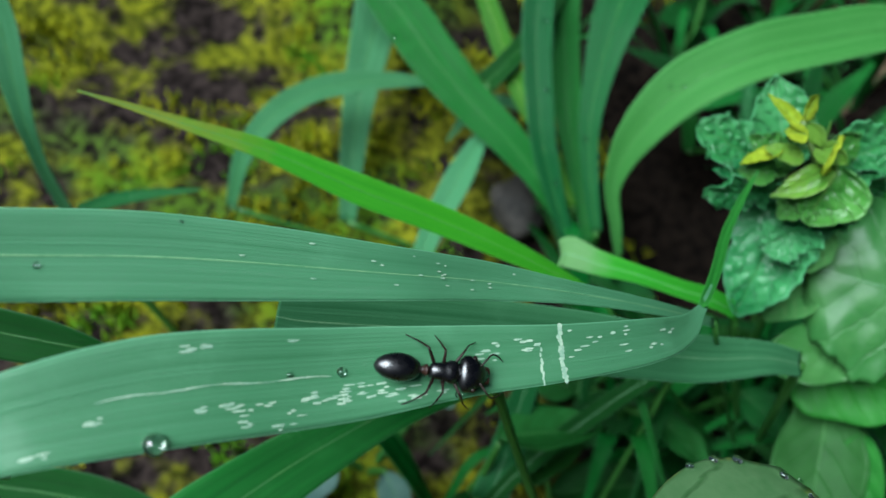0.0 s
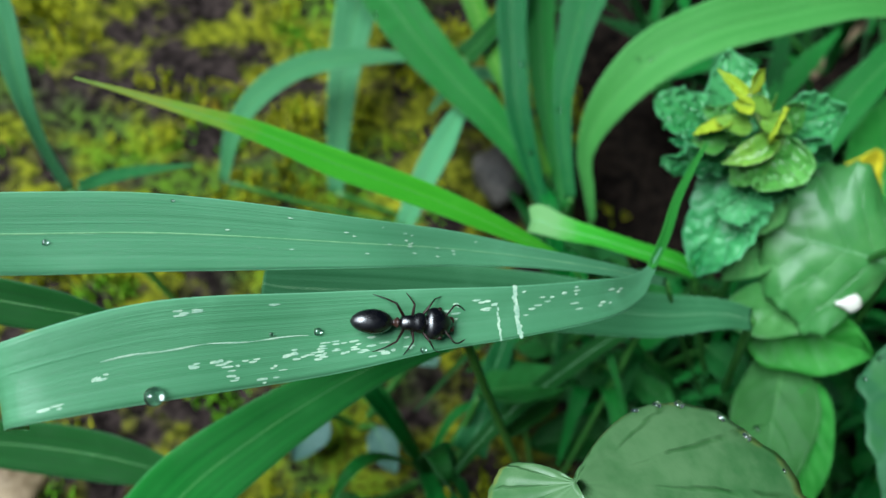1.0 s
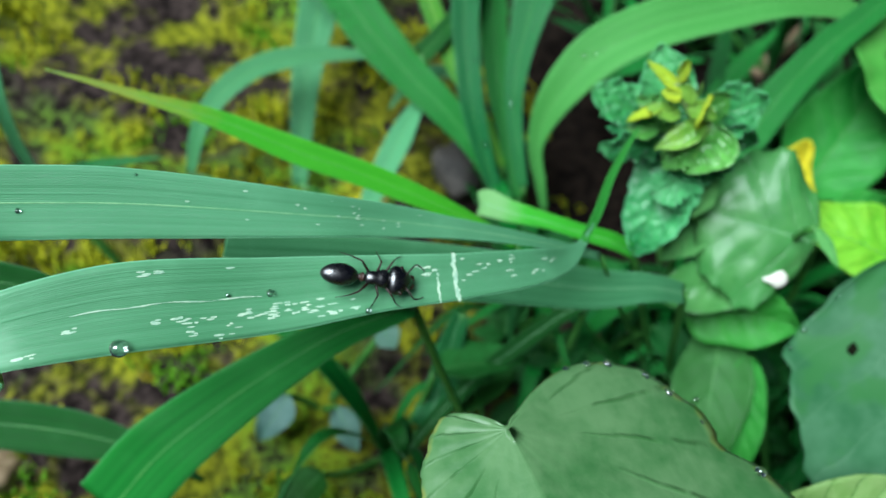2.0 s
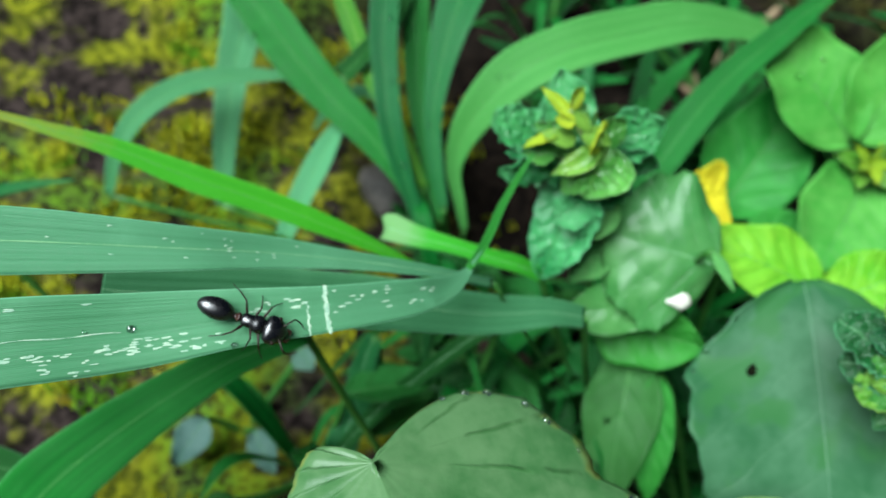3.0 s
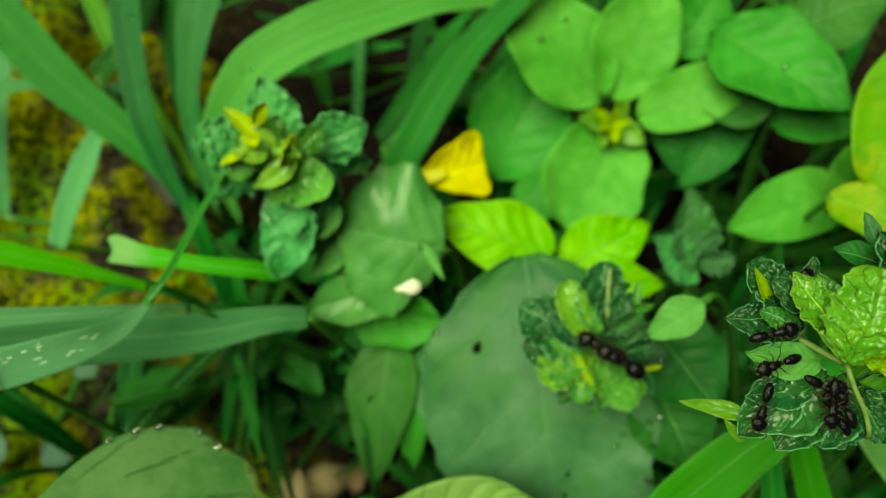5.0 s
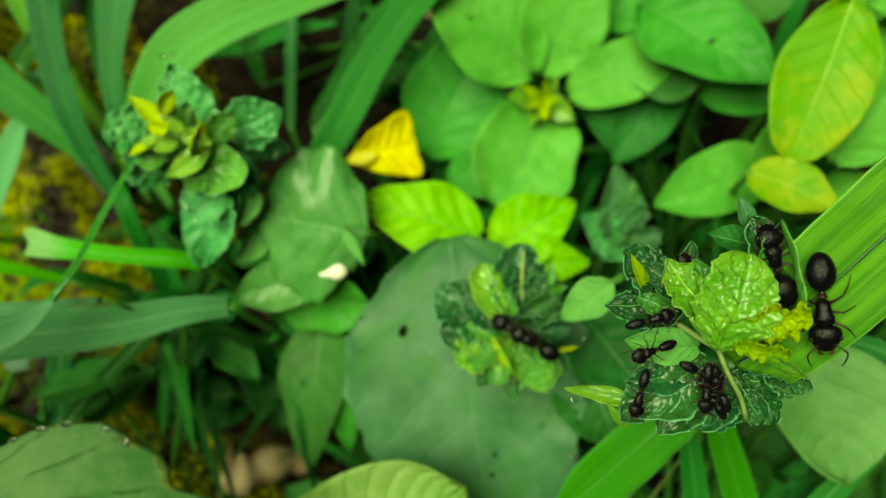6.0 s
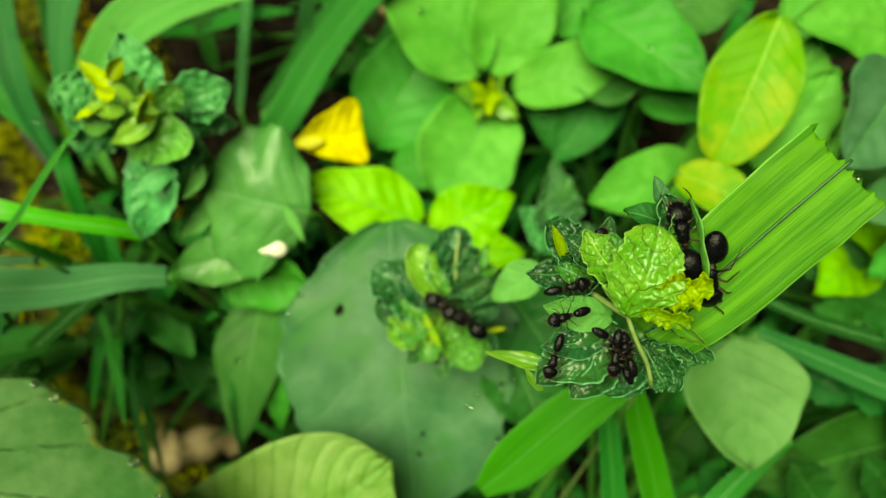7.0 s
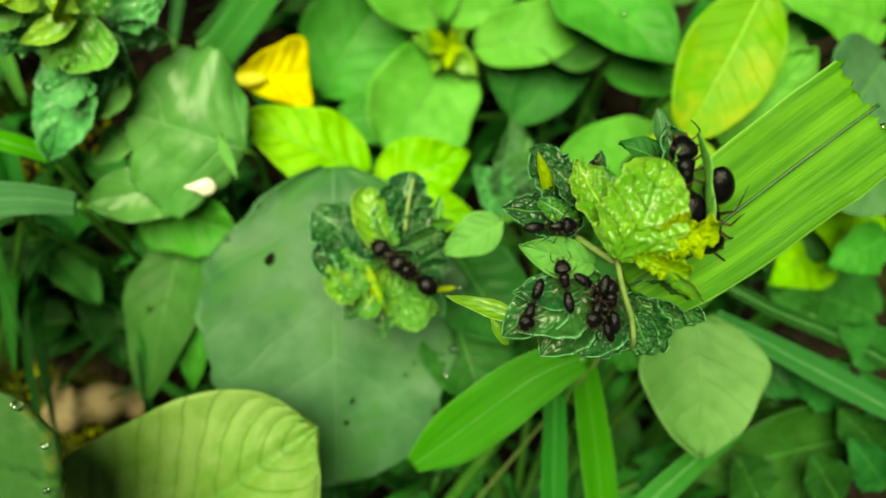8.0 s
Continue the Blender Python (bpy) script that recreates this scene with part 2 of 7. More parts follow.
PETAL_PALE = leaf_material("pale_withered_leaf", (0.500, 0.480, 0.030), (0.700, 0.640, 0.080), (0.640, 0.580, 0.060), 8, 0.5, 0.35, vein_mix=0.3)
STEM = plain_material("green_stem", (0.022, 0.110, 0.012), (0.060, 0.190, 0.030), 260.0, 0.45, 0.3)
STEM_PALE = plain_material("pale_stem", (0.110, 0.190, 0.050), (0.190, 0.270, 0.085), 260.0, 0.5, 0.3)
ANT_SHELL = plain_material("glossy_black_shell", (0.001, 0.001, 0.0015), (0.003, 0.0025, 0.0035), 900.0, 0.30, 0.04, 0.9, coat=0.3)
ANT_DULL = plain_material("satin_black_shell", (0.0015, 0.0015, 0.002), (0.004, 0.0035, 0.005), 900.0, 0.19, 0.3, 0.12)
ANT_LIMB = plain_material("dark_brown_limb", (0.004, 0.002, 0.0015), (0.022, 0.009, 0.005), 900.0, 0.35, 0.2, 0.3)
ANT_JOINT = plain_material("reddish_brown_joint", (0.020, 0.008, 0.005), (0.045, 0.016, 0.010), 900.0, 0.35, 0.2)
SCAR = plain_material("bleached_feeding_scar", (0.260, 0.440, 0.300), (0.480, 0.630, 0.450), 900.0, 0.6, 0.3)
SPOT_WHITE = plain_material("white_dropping", (0.700, 0.680, 0.560), (0.860, 0.850, 0.760), 500.0, 0.6, 0.4)
STONE = plain_material("brown_stone", (0.030, 0.018, 0.012), (0.090, 0.052, 0.034), 90.0, 0.8, 0.8)
STONE_GREY = plain_material("grey_stone", (0.030, 0.028, 0.024), (0.085, 0.076, 0.064), 90.0, 0.8, 0.8)
WOOD = plain_material("weathered_twig", (0.158, 0.108, 0.055), (0.290, 0.223, 0.127), 120.0, 0.75, 0.8)
PIT = plain_material("dark_pit", (0.002, 0.003, 0.001), (0.006, 0.008, 0.003), 300.0, 0.9, 0.3, 0.05)

water = Net("water")
water.bsdf.inputs["Base Color"].default_value = (0.92, 0.97, 0.94, 1)
water.bsdf.inputs["Alpha"].default_value = 1.0
water.bsdf.inputs["Transmission Weight"].default_value = 1.0
water.bsdf.inputs["Coat Weight"].default_value = 1.0
water.bsdf.inputs["IOR"].default_value = 1.5
water.bsdf.inputs["Specular IOR Level"].default_value = 1.0
water.bsdf.inputs["Roughness"].default_value = 0.04
WATER = water.m

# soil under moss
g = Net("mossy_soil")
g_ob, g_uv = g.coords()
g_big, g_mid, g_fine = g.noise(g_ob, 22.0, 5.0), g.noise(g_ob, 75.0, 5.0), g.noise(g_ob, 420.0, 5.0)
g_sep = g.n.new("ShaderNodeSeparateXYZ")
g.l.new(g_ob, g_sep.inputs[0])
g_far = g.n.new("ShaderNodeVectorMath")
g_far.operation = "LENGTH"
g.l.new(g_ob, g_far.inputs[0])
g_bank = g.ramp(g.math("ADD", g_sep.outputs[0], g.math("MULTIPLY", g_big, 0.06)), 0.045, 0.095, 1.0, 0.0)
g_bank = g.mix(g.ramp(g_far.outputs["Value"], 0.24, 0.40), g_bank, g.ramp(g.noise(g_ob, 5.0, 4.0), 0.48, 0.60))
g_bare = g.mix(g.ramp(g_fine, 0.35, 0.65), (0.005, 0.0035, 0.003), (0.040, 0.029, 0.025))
# Shade among the weeds, painted into the soil as a near-black tone.
g_shade = g.mix(g.ramp(g_fine, 0.35, 0.65), (0.002, 0.0013, 0.0008), (0.013, 0.009, 0.006))
g_col = g.mix(g_bank, g_shade, g_bare)
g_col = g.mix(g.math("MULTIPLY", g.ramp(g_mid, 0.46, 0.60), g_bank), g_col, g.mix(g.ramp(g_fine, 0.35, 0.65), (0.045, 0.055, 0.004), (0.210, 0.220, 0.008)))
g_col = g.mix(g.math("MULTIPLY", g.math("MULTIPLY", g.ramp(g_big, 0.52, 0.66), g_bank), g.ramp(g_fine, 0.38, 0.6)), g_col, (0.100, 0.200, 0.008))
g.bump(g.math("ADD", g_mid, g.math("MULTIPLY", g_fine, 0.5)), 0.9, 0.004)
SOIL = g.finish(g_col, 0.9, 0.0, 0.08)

k = Net("moss")
k_ob, k_uv = k.coords()
k_rnd = k.n.new("ShaderNodeNewGeometry").outputs["Random Per Island"]
k_col = k.mix(k_rnd, (0.110, 0.150, 0.004), (0.420, 0.420, 0.012))
k_col = k.mix(k.ramp(k.noise(k_ob, 34.0, 3.0), 0.50, 0.62), k_col, (0.110, 0.260, 0.012))
k_col = k.mix(k.ramp(k.noise(k_ob, 60.0, 2.0), 0.62, 0.70), k_col, (0.300, 0.240, 0.010))
MOSS = k.finish(k_col, 0.75, 0.15, 0.05)


# ---- builders ----
def unit(v):
    v = np.asarray(v, float)
    return v / (np.linalg.norm(v) + 1e-12)


def spline(rows, n):
    """n points on a smooth curve through the rows, evenly spaced in their own index."""
    r = np.asarray(rows, float)
    r = np.vstack([2 * r[0] - r[1], r, 2 * r[-1] - r[-2]])
    out = []
    for s in np.linspace(0, len(r) - 3 - 1e-6, n):
        i = int(s)
        t = s - i
        a, b, c, d = r[i:i + 4]
        out.append(0.5 * (2 * b + (c - a) * t + (2 * a - 5 * b + 4 * c - d) * t * t + (3 * b - a - 3 * c + d) * t ** 3))
    return np.array(out)


def mesh_object(name, verts, faces, material, parent=None, label="", uvs=None, smooth=True):
    me = bpy.data.meshes.new(name)
    me.from_pydata([tuple(v) for v in verts], [], [tuple(f) for f in faces])
    me.materials.append(material)
    if smooth:
        me.polygons.foreach_set("use_smooth", [True] * len(me.polygons))
    if uvs is not None:
        layer = me.uv_layers.new(name="UVMap")
        idx = np.empty(len(me.loops), dtype=np.int32)
        me.loops.foreach_get("vertex_index", idx)
        layer.data.foreach_set("uv", np.asarray(uvs, np.float32)[idx].ravel())
    ob = new(name, me)
    if parent is not None:
        ob.parent = parent
    if label:
        ob["label"] = label
    return ob


def part(name, bm, material, parent=None, label=""):
    me = bpy.data.meshes.new(name)
    bm.to_mesh(me)
    bm.free()
    me.materials.append(material)
    me.polygons.foreach_set("use_smooth", [True] * len(me.polygons))
    ob = new(name, me)
    if parent is not None:
        ob.parent = parent
    if label:
        ob["label"] = label
    return ob


def sheet(name, top, normals, uvs, thick, material, parent, label=""):
    """A thin solid from a grid of points (rows, columns, 3) and their normals."""
    nv, nu = top.shape[:2]
    thick = np.broadcast_to(np.asarray(thick, float), (nv, nu))[..., None]
    verts = np.vstack([top.reshape(-1, 3), (top - normals * thick).reshape(-1, 3)])
    off = nv * nu
    faces = []
    for i in range(nv - 1):
        for j in range(nu - 1):
            a, b, c, d = i * nu + j, i * nu + j + 1, (i + 1) * nu + j + 1, (i + 1) * nu + j
            faces.append((a, d, c, b))
            faces.append((off + b, off + c, off + d, off + a))
            for (p, q), (y, x) in (((a, d), (i, j - 1)), ((c, b), (i, j + 1)), ((b, a), (i - 1, j)), ((d, c), (i + 1, j))):
                if not (0 <= y < nv - 1 and 0 <= x < nu - 1):
                    faces.append((q, p, off + p, off + q))
    uv2 = np.vstack([uvs.reshape(-1, 2)] * 2)
    return mesh_object(name, verts, faces, material, parent, label, uv2)


def grid_normals(p):
    n = np.cross(np.gradient(p, axis=1), np.gradient(p, axis=0))
    return n / (np.linalg.norm(n, axis=2, keepdims=True) + 1e-12)


def tube(name, pts, radii, material, parent=None, label="", sides=6):
    """A round tapered stalk along the points."""
    pts = np.asarray(pts, float)
    radii = np.broadcast_to(np.asarray(radii, float), (len(pts),))
    tan = np.gradient(pts, axis=0)
    ref = np.array((0.31, 0.17, 0.93))
    verts, faces = [], []
    for p, t, r in zip(pts, tan, radii):
        t = unit(t)
        s = unit(np.cross(t, ref))
        w = np.cross(t, s)
        for a in range(sides):
            c = 2 * math.pi * a / sides
            verts.append(p + r * (math.cos(c) * s + math.sin(c) * w))
    for i in range(len(pts) - 1):
        for a in range(sides):
            b = (a + 1) % sides
            faces.append((i * sides + a, i * sides + b, (i + 1) * sides + b, (i + 1) * sides + a))
    faces.append(tuple(range(sides))[::-1])
    faces.append(tuple(range((len(pts) - 1) * sides, len(pts) * sides)))
    return mesh_object(name, verts, faces, material, parent, label)


def wobble(p, scale, seed=0.0):
    return noise.noise(Vector((p[0] * scale + seed, p[1] * scale - seed * 0.7, p[2] * scale + seed * 0.3)))


def bend(a, b, c, n=13):
    """A quadratic arc from a to c, drawn towards b."""
    s = np.linspace(0, 1, n)[:, None]
    return (1 - s) ** 2 * np.asarray(a) + 2 * s * (1 - s) * np.asarray(b) + s * s * np.asarray(c)


def rooted(parent, end, size):
    """The rolled sheath from a blade's narrow end down to its root."""
    e, foot = np.array(end[:3]), np.array(parent.location)
    knee = e * 0.65 + foot * 0.35 + np.array((0, 0, -0.004))
    tube("sheath", bend(e, knee, foot), np.linspace(min(end[3] * 0.30, 0.0007), size * 0.32, 13), STEM, parent)


class Blade:
    """A grass blade along rows of (x, y, z, width). face: the way that its upper side looks."""

    def __init__(self, parent, rows, face, material, rib=RIB_PALE, cup=0.10, ripple=0.015, name="blade", label="",
                 ragged=0.0, rib_size=0.02, seed=1.0, nu=15, per=9):
        n = per * (len(rows) - 1) + 1
        c = spline(rows, n)
        self.p, self.w = c[:, :3], np.maximum(c[:, 3], 0.0003)
        tan = np.gradient(self.p, axis=0)
        self.t = tan / np.linalg.norm(tan, axis=1, keepdims=True)
        side = np.cross(np.asarray(face, float), self.t)
        self.s = side / np.linalg.norm(side, axis=1, keepdims=True)
        self.n = np.cross(self.t, self.s)
        self.cup, self.rows = cup, n
        u = np.linspace(-1, 1, nu)
        top = np.zeros((n, nu, 3))
        for i in range(n):
            for j in range(nu):
                top[i, j] = self.at(i / (n - 1), u[j])[0]
                e = ripple * self.w[i] * abs(u[j]) ** 2
                top[i, j] += self.n[i] * e * (math.sin(i * 0.55 + seed * 3 + u[j]) + wobble(top[i, j], 260.0, seed) * 1.5)
        if ragged:
            rnd = random.Random(int(seed * 100))
            for j in range(nu):
                cut = rnd.random() * ragged
                top[-1, j] -= self.t[-1] * cut
                top[-2, j] -= self.t[-1] * cut * 0.5
        uvs = np.stack(np.meshgrid((u + 1) / 2, np.linspace(0, 1, n)), axis=2)
        nrm = np.repeat(self.n[:, None, :], nu, axis=1)
        self.ob = sheet(name, top, nrm, uvs, 0.00018, material, parent, label)
        if rib is not None:
            m = slice(0, n)
            tube("midrib", self.p[m] - self.n[m] * (self.w[m, None] * rib_size * 0.2), np.maximum(self.w[m] * rib_size * 0.55, 0.00006),
                 rib, self.ob, "raised midrib")

    def at(self, v, u):
        """The point at the fraction v of the length and u (-1 to 1) across, with the normal, the way along and the way across."""
        f = min(max(v, 0.0), 1.0) * (self.rows - 1)
        i = min(int(f), self.rows - 2)
        a = f - i
        p = self.p[i] * (1 - a) + self.p[i + 1] * a
        w = self.w[i] * (1 - a) + self.w[i + 1] * a
        s, n, t = (unit(q[i] * (1 - a) + q[i + 1] * a) for q in (self.s, self.n, self.t))
        return p + s * (u * w / 2) + n * (self.cup * w * (math.sqrt(u * u + 0.02) - 0.14)), n, t, s


PROFILES = {"ovate": (0.55, 0.85), "round": (0.50, 0.48), "lance": (0.75, 1.05), "obovate": (0.85, 0.50), "fan": (0.95, 0.14)}


class Leaf:
    """A broad leaf from base to tip. face: the way that its upper side looks."""

    def __init__(self, parent, base, tip, width, face, material, shape="ovate", rib=RIB_DARK, droop=0.07, cup=0.11, wave=0.035, quilt=0.014,
                 veins=6, crinkle=0.0, grain=3.0, lobes=0.0, teeth=0.0, stalk=None, stalk_size=0.0006, name="leaf", label="", seed=1.0,
                 nu=21, nv=29, twist=0.0, curl=0.0, rib_size=0.010,
                 pucker=0.0, cells=5, frill=0.0, slant=1.5):
        base, tip = np.asarray(base, float), np.asarray(tip, float)
        axis = tip - base
        length = np.linalg.norm(axis)
        a = axis / length
        s = unit(np.cross(np.asarray(face, float), a))
        nn = np.cross(a, s)
        pa, pb = PROFILES[shape]
        vm = pa / (pa + pb)
        peak = vm ** pa * (1 - vm) ** pb
        if crinkle > 0.045 or pucker:
            nu, nv = max(nu, 33), max(nv, 37)
        us, vs = np.linspace(-1, 1, nu), np.linspace(0.0, 1.0, nv)
        top = np.zeros((nv, nu, 3))
        for i, v in enumerate(vs):
            vv = min(max(v, 0.004), 0.996)
            h = 0.5 * width * (vv ** pa * (1 - vv) ** pb) / peak
            if lobes:
                h = max(h, 0.5 * width * math.sqrt(max(0.0, 1 - ((v - 0.42) / 0.60) ** 2)))
            h *= 1 + 0.05 * math.sin(v * 9 + seed * 5)
            sides = [h * (1 + teeth * (2.0 * wobble((v * 6.0, side, 0), 1.0, seed) + 1.6 * wobble((v * 17.0, side, 0), 1.0, seed + 4))) for side in (0.0, 3.7)]
            ang = twist * (v - 0.5)
            sv, nvv = s * math.cos(ang) + nn * math.sin(ang), nn * math.cos(ang) - s * math.sin(ang)
            for j, u in enumerate(us):
                h = sides[0] if u < 0 else sides[1]
                back = lobes * length * (1 - (2 * abs(u) - 1) ** 2) * max(0.0, 1 - v * 1.4) ** 2
                fold = curl * u * abs(u)
                p = base + a * (length * v - back) + sv * (h * u * (1 - 0.25 * abs(fold))) + nvv * (h * fold)
                z = droop * length * (1 - (2 * v - 1) ** 2) + cup * width * u * u
                ph = 2 * math.pi * (v * veins - abs(u) * slant)
                z += quilt * width * (math.cos(ph) * min(1.0, abs(u) * 3) * (1 - abs(u) ** 4) - 1.6 * math.exp(-(u / 0.09) ** 2))
                z += wave * width * abs(u) ** 2.5 * math.sin(v * 15 + seed * 7 + (2.0 if u > 0 else 0.0))
                q = (us[j] * width / 2, v * length, seed * 0.1)
                z += 0.05 * width * wobble(q, 1.6 / width, seed) + 0.012 * width * wobble(q, 4.3 / width, seed + 9)
                if pucker:
                    near, far = noise.voronoi(Vector(q) * (cells / width))[0][:2]
                    z += pucker * width * (min(1.0, 1.9 * (far - near)) ** 0.6 - 0.45) * min(1.0, 5 * abs(u)) * min(1.0, 6 * (1 - v) + 0.2)
                    p = p + sv * (0.5 * pucker * width * wobble(q, 0.6 * cells / width, seed + 2))
                if frill:
                    edge = abs(u) ** 3
                    z += frill * width * edge * (math.sin(v * 31 + seed * 5 + (1.3 if u > 0 else 0.0)) + 1.4 * wobble((v * 19.0, 2.0 * np.sign(u), 0), 1.0, seed))
                p = p + nvv * z
                if crinkle:
                    f = grain / width
                    fold_a, fold_b = 1 - 2.6 * abs(wobble(q, f, seed)), 1 - 2.6 * abs(wobble(q, f * 2.1, seed + 3))
                    p = p + nvv * (crinkle * width * (0.75 * fold_a + 0.45 * fold_b + 0.5 * wobble(q, f * 0.7, seed + 5)))
                    p = p + sv * (0.7 * crinkle * width * wobble(q, f * 1.3, seed + 7)) + a * (0.7 * crinkle * width * wobble(q, f * 1.2, seed + 11))
                top[i, j] = p
        nrm = -grid_normals(top)
        if np.mean(nrm @ nn) < 0:
            nrm = -nrm
        uvs = np.stack(np.meshgrid((us + 1) / 2, vs), axis=2)
        self.top, self.nrm, self.nv, self.nu = top, nrm, nv, nu
        self.ob = sheet(name, top, nrm, uvs, min(0.00022, width * 0.02), material, parent, label)
        mid = top[:, nu // 2]
        r = max(width * rib_size, 0.00008) * np.linspace(1.0, 0.25, nv)
        if rib is not None:
            tube("midrib", (mid + nrm[:, nu // 2] * r[:, None] * 0.15)[: nv - 1], r[: nv - 1], rib, self.ob)
        if stalk is not None:
            foot = np.asarray(stalk, float)
            reach = np.linalg.norm(foot - base)
            start = base + a * length * 0.02
            knee = start - a * reach * 0.06 - nn * reach * 0.25
            tube("stalk", bend(start, knee, foot), np.linspace(stalk_size, stalk_size * 1.5, 13), STEM, parent)

    def at(self, v, u):
        i, j = int(round(v * (self.nv - 1))), int(round((u + 1) / 2 * (self.nu - 1)))
        return self.top[i, j], self.nrm[i, j]


class HeartLeaf:
    """A heart-shaped leaf whose veins spread from its notch; the lesser half hangs down along the middle. beside: a point on the flat half."""

    FLAT_HALF = ((0, 1.35), (52, 1.25), (60, 1.17), (66, 1.10), (70, 1.03), (72.3, 0.95), (74, 0.885), (78, 0.875), (82, 0.87), (90, 0.80),
                 (101, 0.715), (111, 0.60), (119, 0.43), (125, 0.28), (132, 0.10), (150, 0.03), (176, 0.02))
    LOW_HALF = ((0, 1.35), (25, 0.75), (60, 0.42), (84, 0.336), (103, 0.278), (125, 0.243), (135, 0.205), (147, 0.12), (158, 0.05), (176, 0.02))

    def __init__(self, parent, notch, tip, beside, fold, material, label="", nv=141, nu=21):
        o = np.asarray(notch, float)
        a = np.asarray(tip, float) - o
        length = np.linalg.norm(a)
        a /= length
        s = np.asarray(beside, float) - o
        s = unit(s - a * (s @ a))
        n = np.cross(s, a)
        if n[2] < 0:
            n = -n
        top = np.zeros((nv, nu, 3))
        for i, th in enumerate(np.linspace(-176, 176, nv)):
            ang, rad = np.array(self.FLAT_HALF if th > 0 else self.LOW_HALF, float).T
            r = np.interp(abs(th), ang, rad) * length * (1 + 0.010 * math.sin(th * 0.33) + 0.008 * math.sin(th * 0.83))
            for j, q in enumerate(np.linspace(0.0, 1.0, nu)):
                x, y = q * r * math.cos(radians(th)), q * r * math.sin(radians(th))
                ribs = math.cos(radians(th) * 19 / 0.978)
                z = -0.0040 * length * q * (1 - q * 0.6) * ribs + 0.02 * length * q * (1 - q)
                z += 0.02 * length * wobble((x, y, 0.0), 90.0, 2.0) * min(1.0, 3 * q) - 0.012 * length * max(0.0, q - 0.85) / 0.15
                if y < 0:
                    top[i, j] = o + a * x + s * (y * math.cos(fold)) + n * (z + y * math.sin(fold))
                else:
                    top[i, j] = o + a * x + s * y + n * z
        nrm = grid_normals(top)
        nrm[:, 0] = n
        flip = np.sign(np.sum(nrm * n, axis=2, keepdims=True))
        nrm = nrm * np.where(flip == 0, 1, flip)
        uvs = np.stack(np.meshgrid(np.linspace(0, 1, nu), np.linspace(0, 1, nv)), axis=2)[..., ::-1]
        self.top, self.nrm = top, nrm
        self.ob = sheet("leaf", top, nrm, uvs, 0.0003, material, parent, label)
        foot = np.array(parent.location)
        start = o - n * 0.0006 + a * 0.001
        tube("stalk", bend(start, start - n * 0.02, foot), np.linspace(0.0006, 0.0012, 13), STEM, parent)

    def rim(self, th, q):
        i, j = int(round((th + 176) / 352 * (self.top.shape[0] - 1))), int(round(q * (self.top.shape[1] - 1)))
        return tuple(self.top[i, j]), tuple(self.nrm[i, j])


def plant(name, place, label, category, group=""):
    e = new(name)
    e.empty_display_size = 0.005
    e.location = place
    bpy.context.view_layer.update()
    return tagged(e, label, category, group)


def settle(e):
    """Parts are built in world space: bring them into their plant's own space."""
    shift = Matrix.Translation(-e.location)
    for ch in e.children:
        ch.matrix_basis = shift
    return e


# ---- ground: one mossy bank, rising away from the camera ----
def ground_z(x, y):
    rise = 0.045 + 0.33 * (min(max(y, -0.25), 0.45) - 0.04)
    t = min(max((x - 0.015) / 0.07, 0.0), 1.0)
    rise -= 0.022 * t * t * (3 - 2 * t)
    near = 1.0 / (1.0 + (math.hypot(x, y - 0.1) / 0.5) ** 2)
    lumps = 0.010 * wobble((x, y, 0), 24.0) + 0.006 * wobble((x, y, 0), 62.0, 2.0) + 0.0025 * wobble((x, y, 0), 170.0, 5.0)
    return rise + lumps * near


def on_ground(x, y):
    return (x, y, ground_z(x, y) - 0.002)


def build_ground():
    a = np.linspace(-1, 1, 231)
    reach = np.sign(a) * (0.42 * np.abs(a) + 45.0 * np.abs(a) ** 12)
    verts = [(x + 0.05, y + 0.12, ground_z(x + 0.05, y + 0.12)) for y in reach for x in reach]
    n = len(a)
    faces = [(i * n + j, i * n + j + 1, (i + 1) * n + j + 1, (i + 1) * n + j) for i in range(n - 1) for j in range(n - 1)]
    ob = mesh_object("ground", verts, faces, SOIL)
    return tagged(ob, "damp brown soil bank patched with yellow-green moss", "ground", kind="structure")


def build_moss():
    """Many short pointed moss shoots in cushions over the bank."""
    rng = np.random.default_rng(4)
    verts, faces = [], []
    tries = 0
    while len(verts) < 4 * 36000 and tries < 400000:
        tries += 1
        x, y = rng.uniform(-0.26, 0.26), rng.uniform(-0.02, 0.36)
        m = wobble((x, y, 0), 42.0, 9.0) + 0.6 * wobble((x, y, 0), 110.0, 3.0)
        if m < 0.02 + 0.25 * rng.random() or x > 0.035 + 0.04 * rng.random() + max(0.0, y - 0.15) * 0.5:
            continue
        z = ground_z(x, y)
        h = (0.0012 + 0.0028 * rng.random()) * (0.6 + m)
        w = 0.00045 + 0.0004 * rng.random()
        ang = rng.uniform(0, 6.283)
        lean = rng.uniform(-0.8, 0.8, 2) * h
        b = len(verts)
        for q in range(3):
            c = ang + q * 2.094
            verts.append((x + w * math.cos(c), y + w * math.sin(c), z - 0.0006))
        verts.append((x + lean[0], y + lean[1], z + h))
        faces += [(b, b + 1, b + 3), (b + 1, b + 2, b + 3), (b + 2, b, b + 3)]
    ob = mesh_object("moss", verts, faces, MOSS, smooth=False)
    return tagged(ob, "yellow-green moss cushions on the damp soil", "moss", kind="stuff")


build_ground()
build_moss()


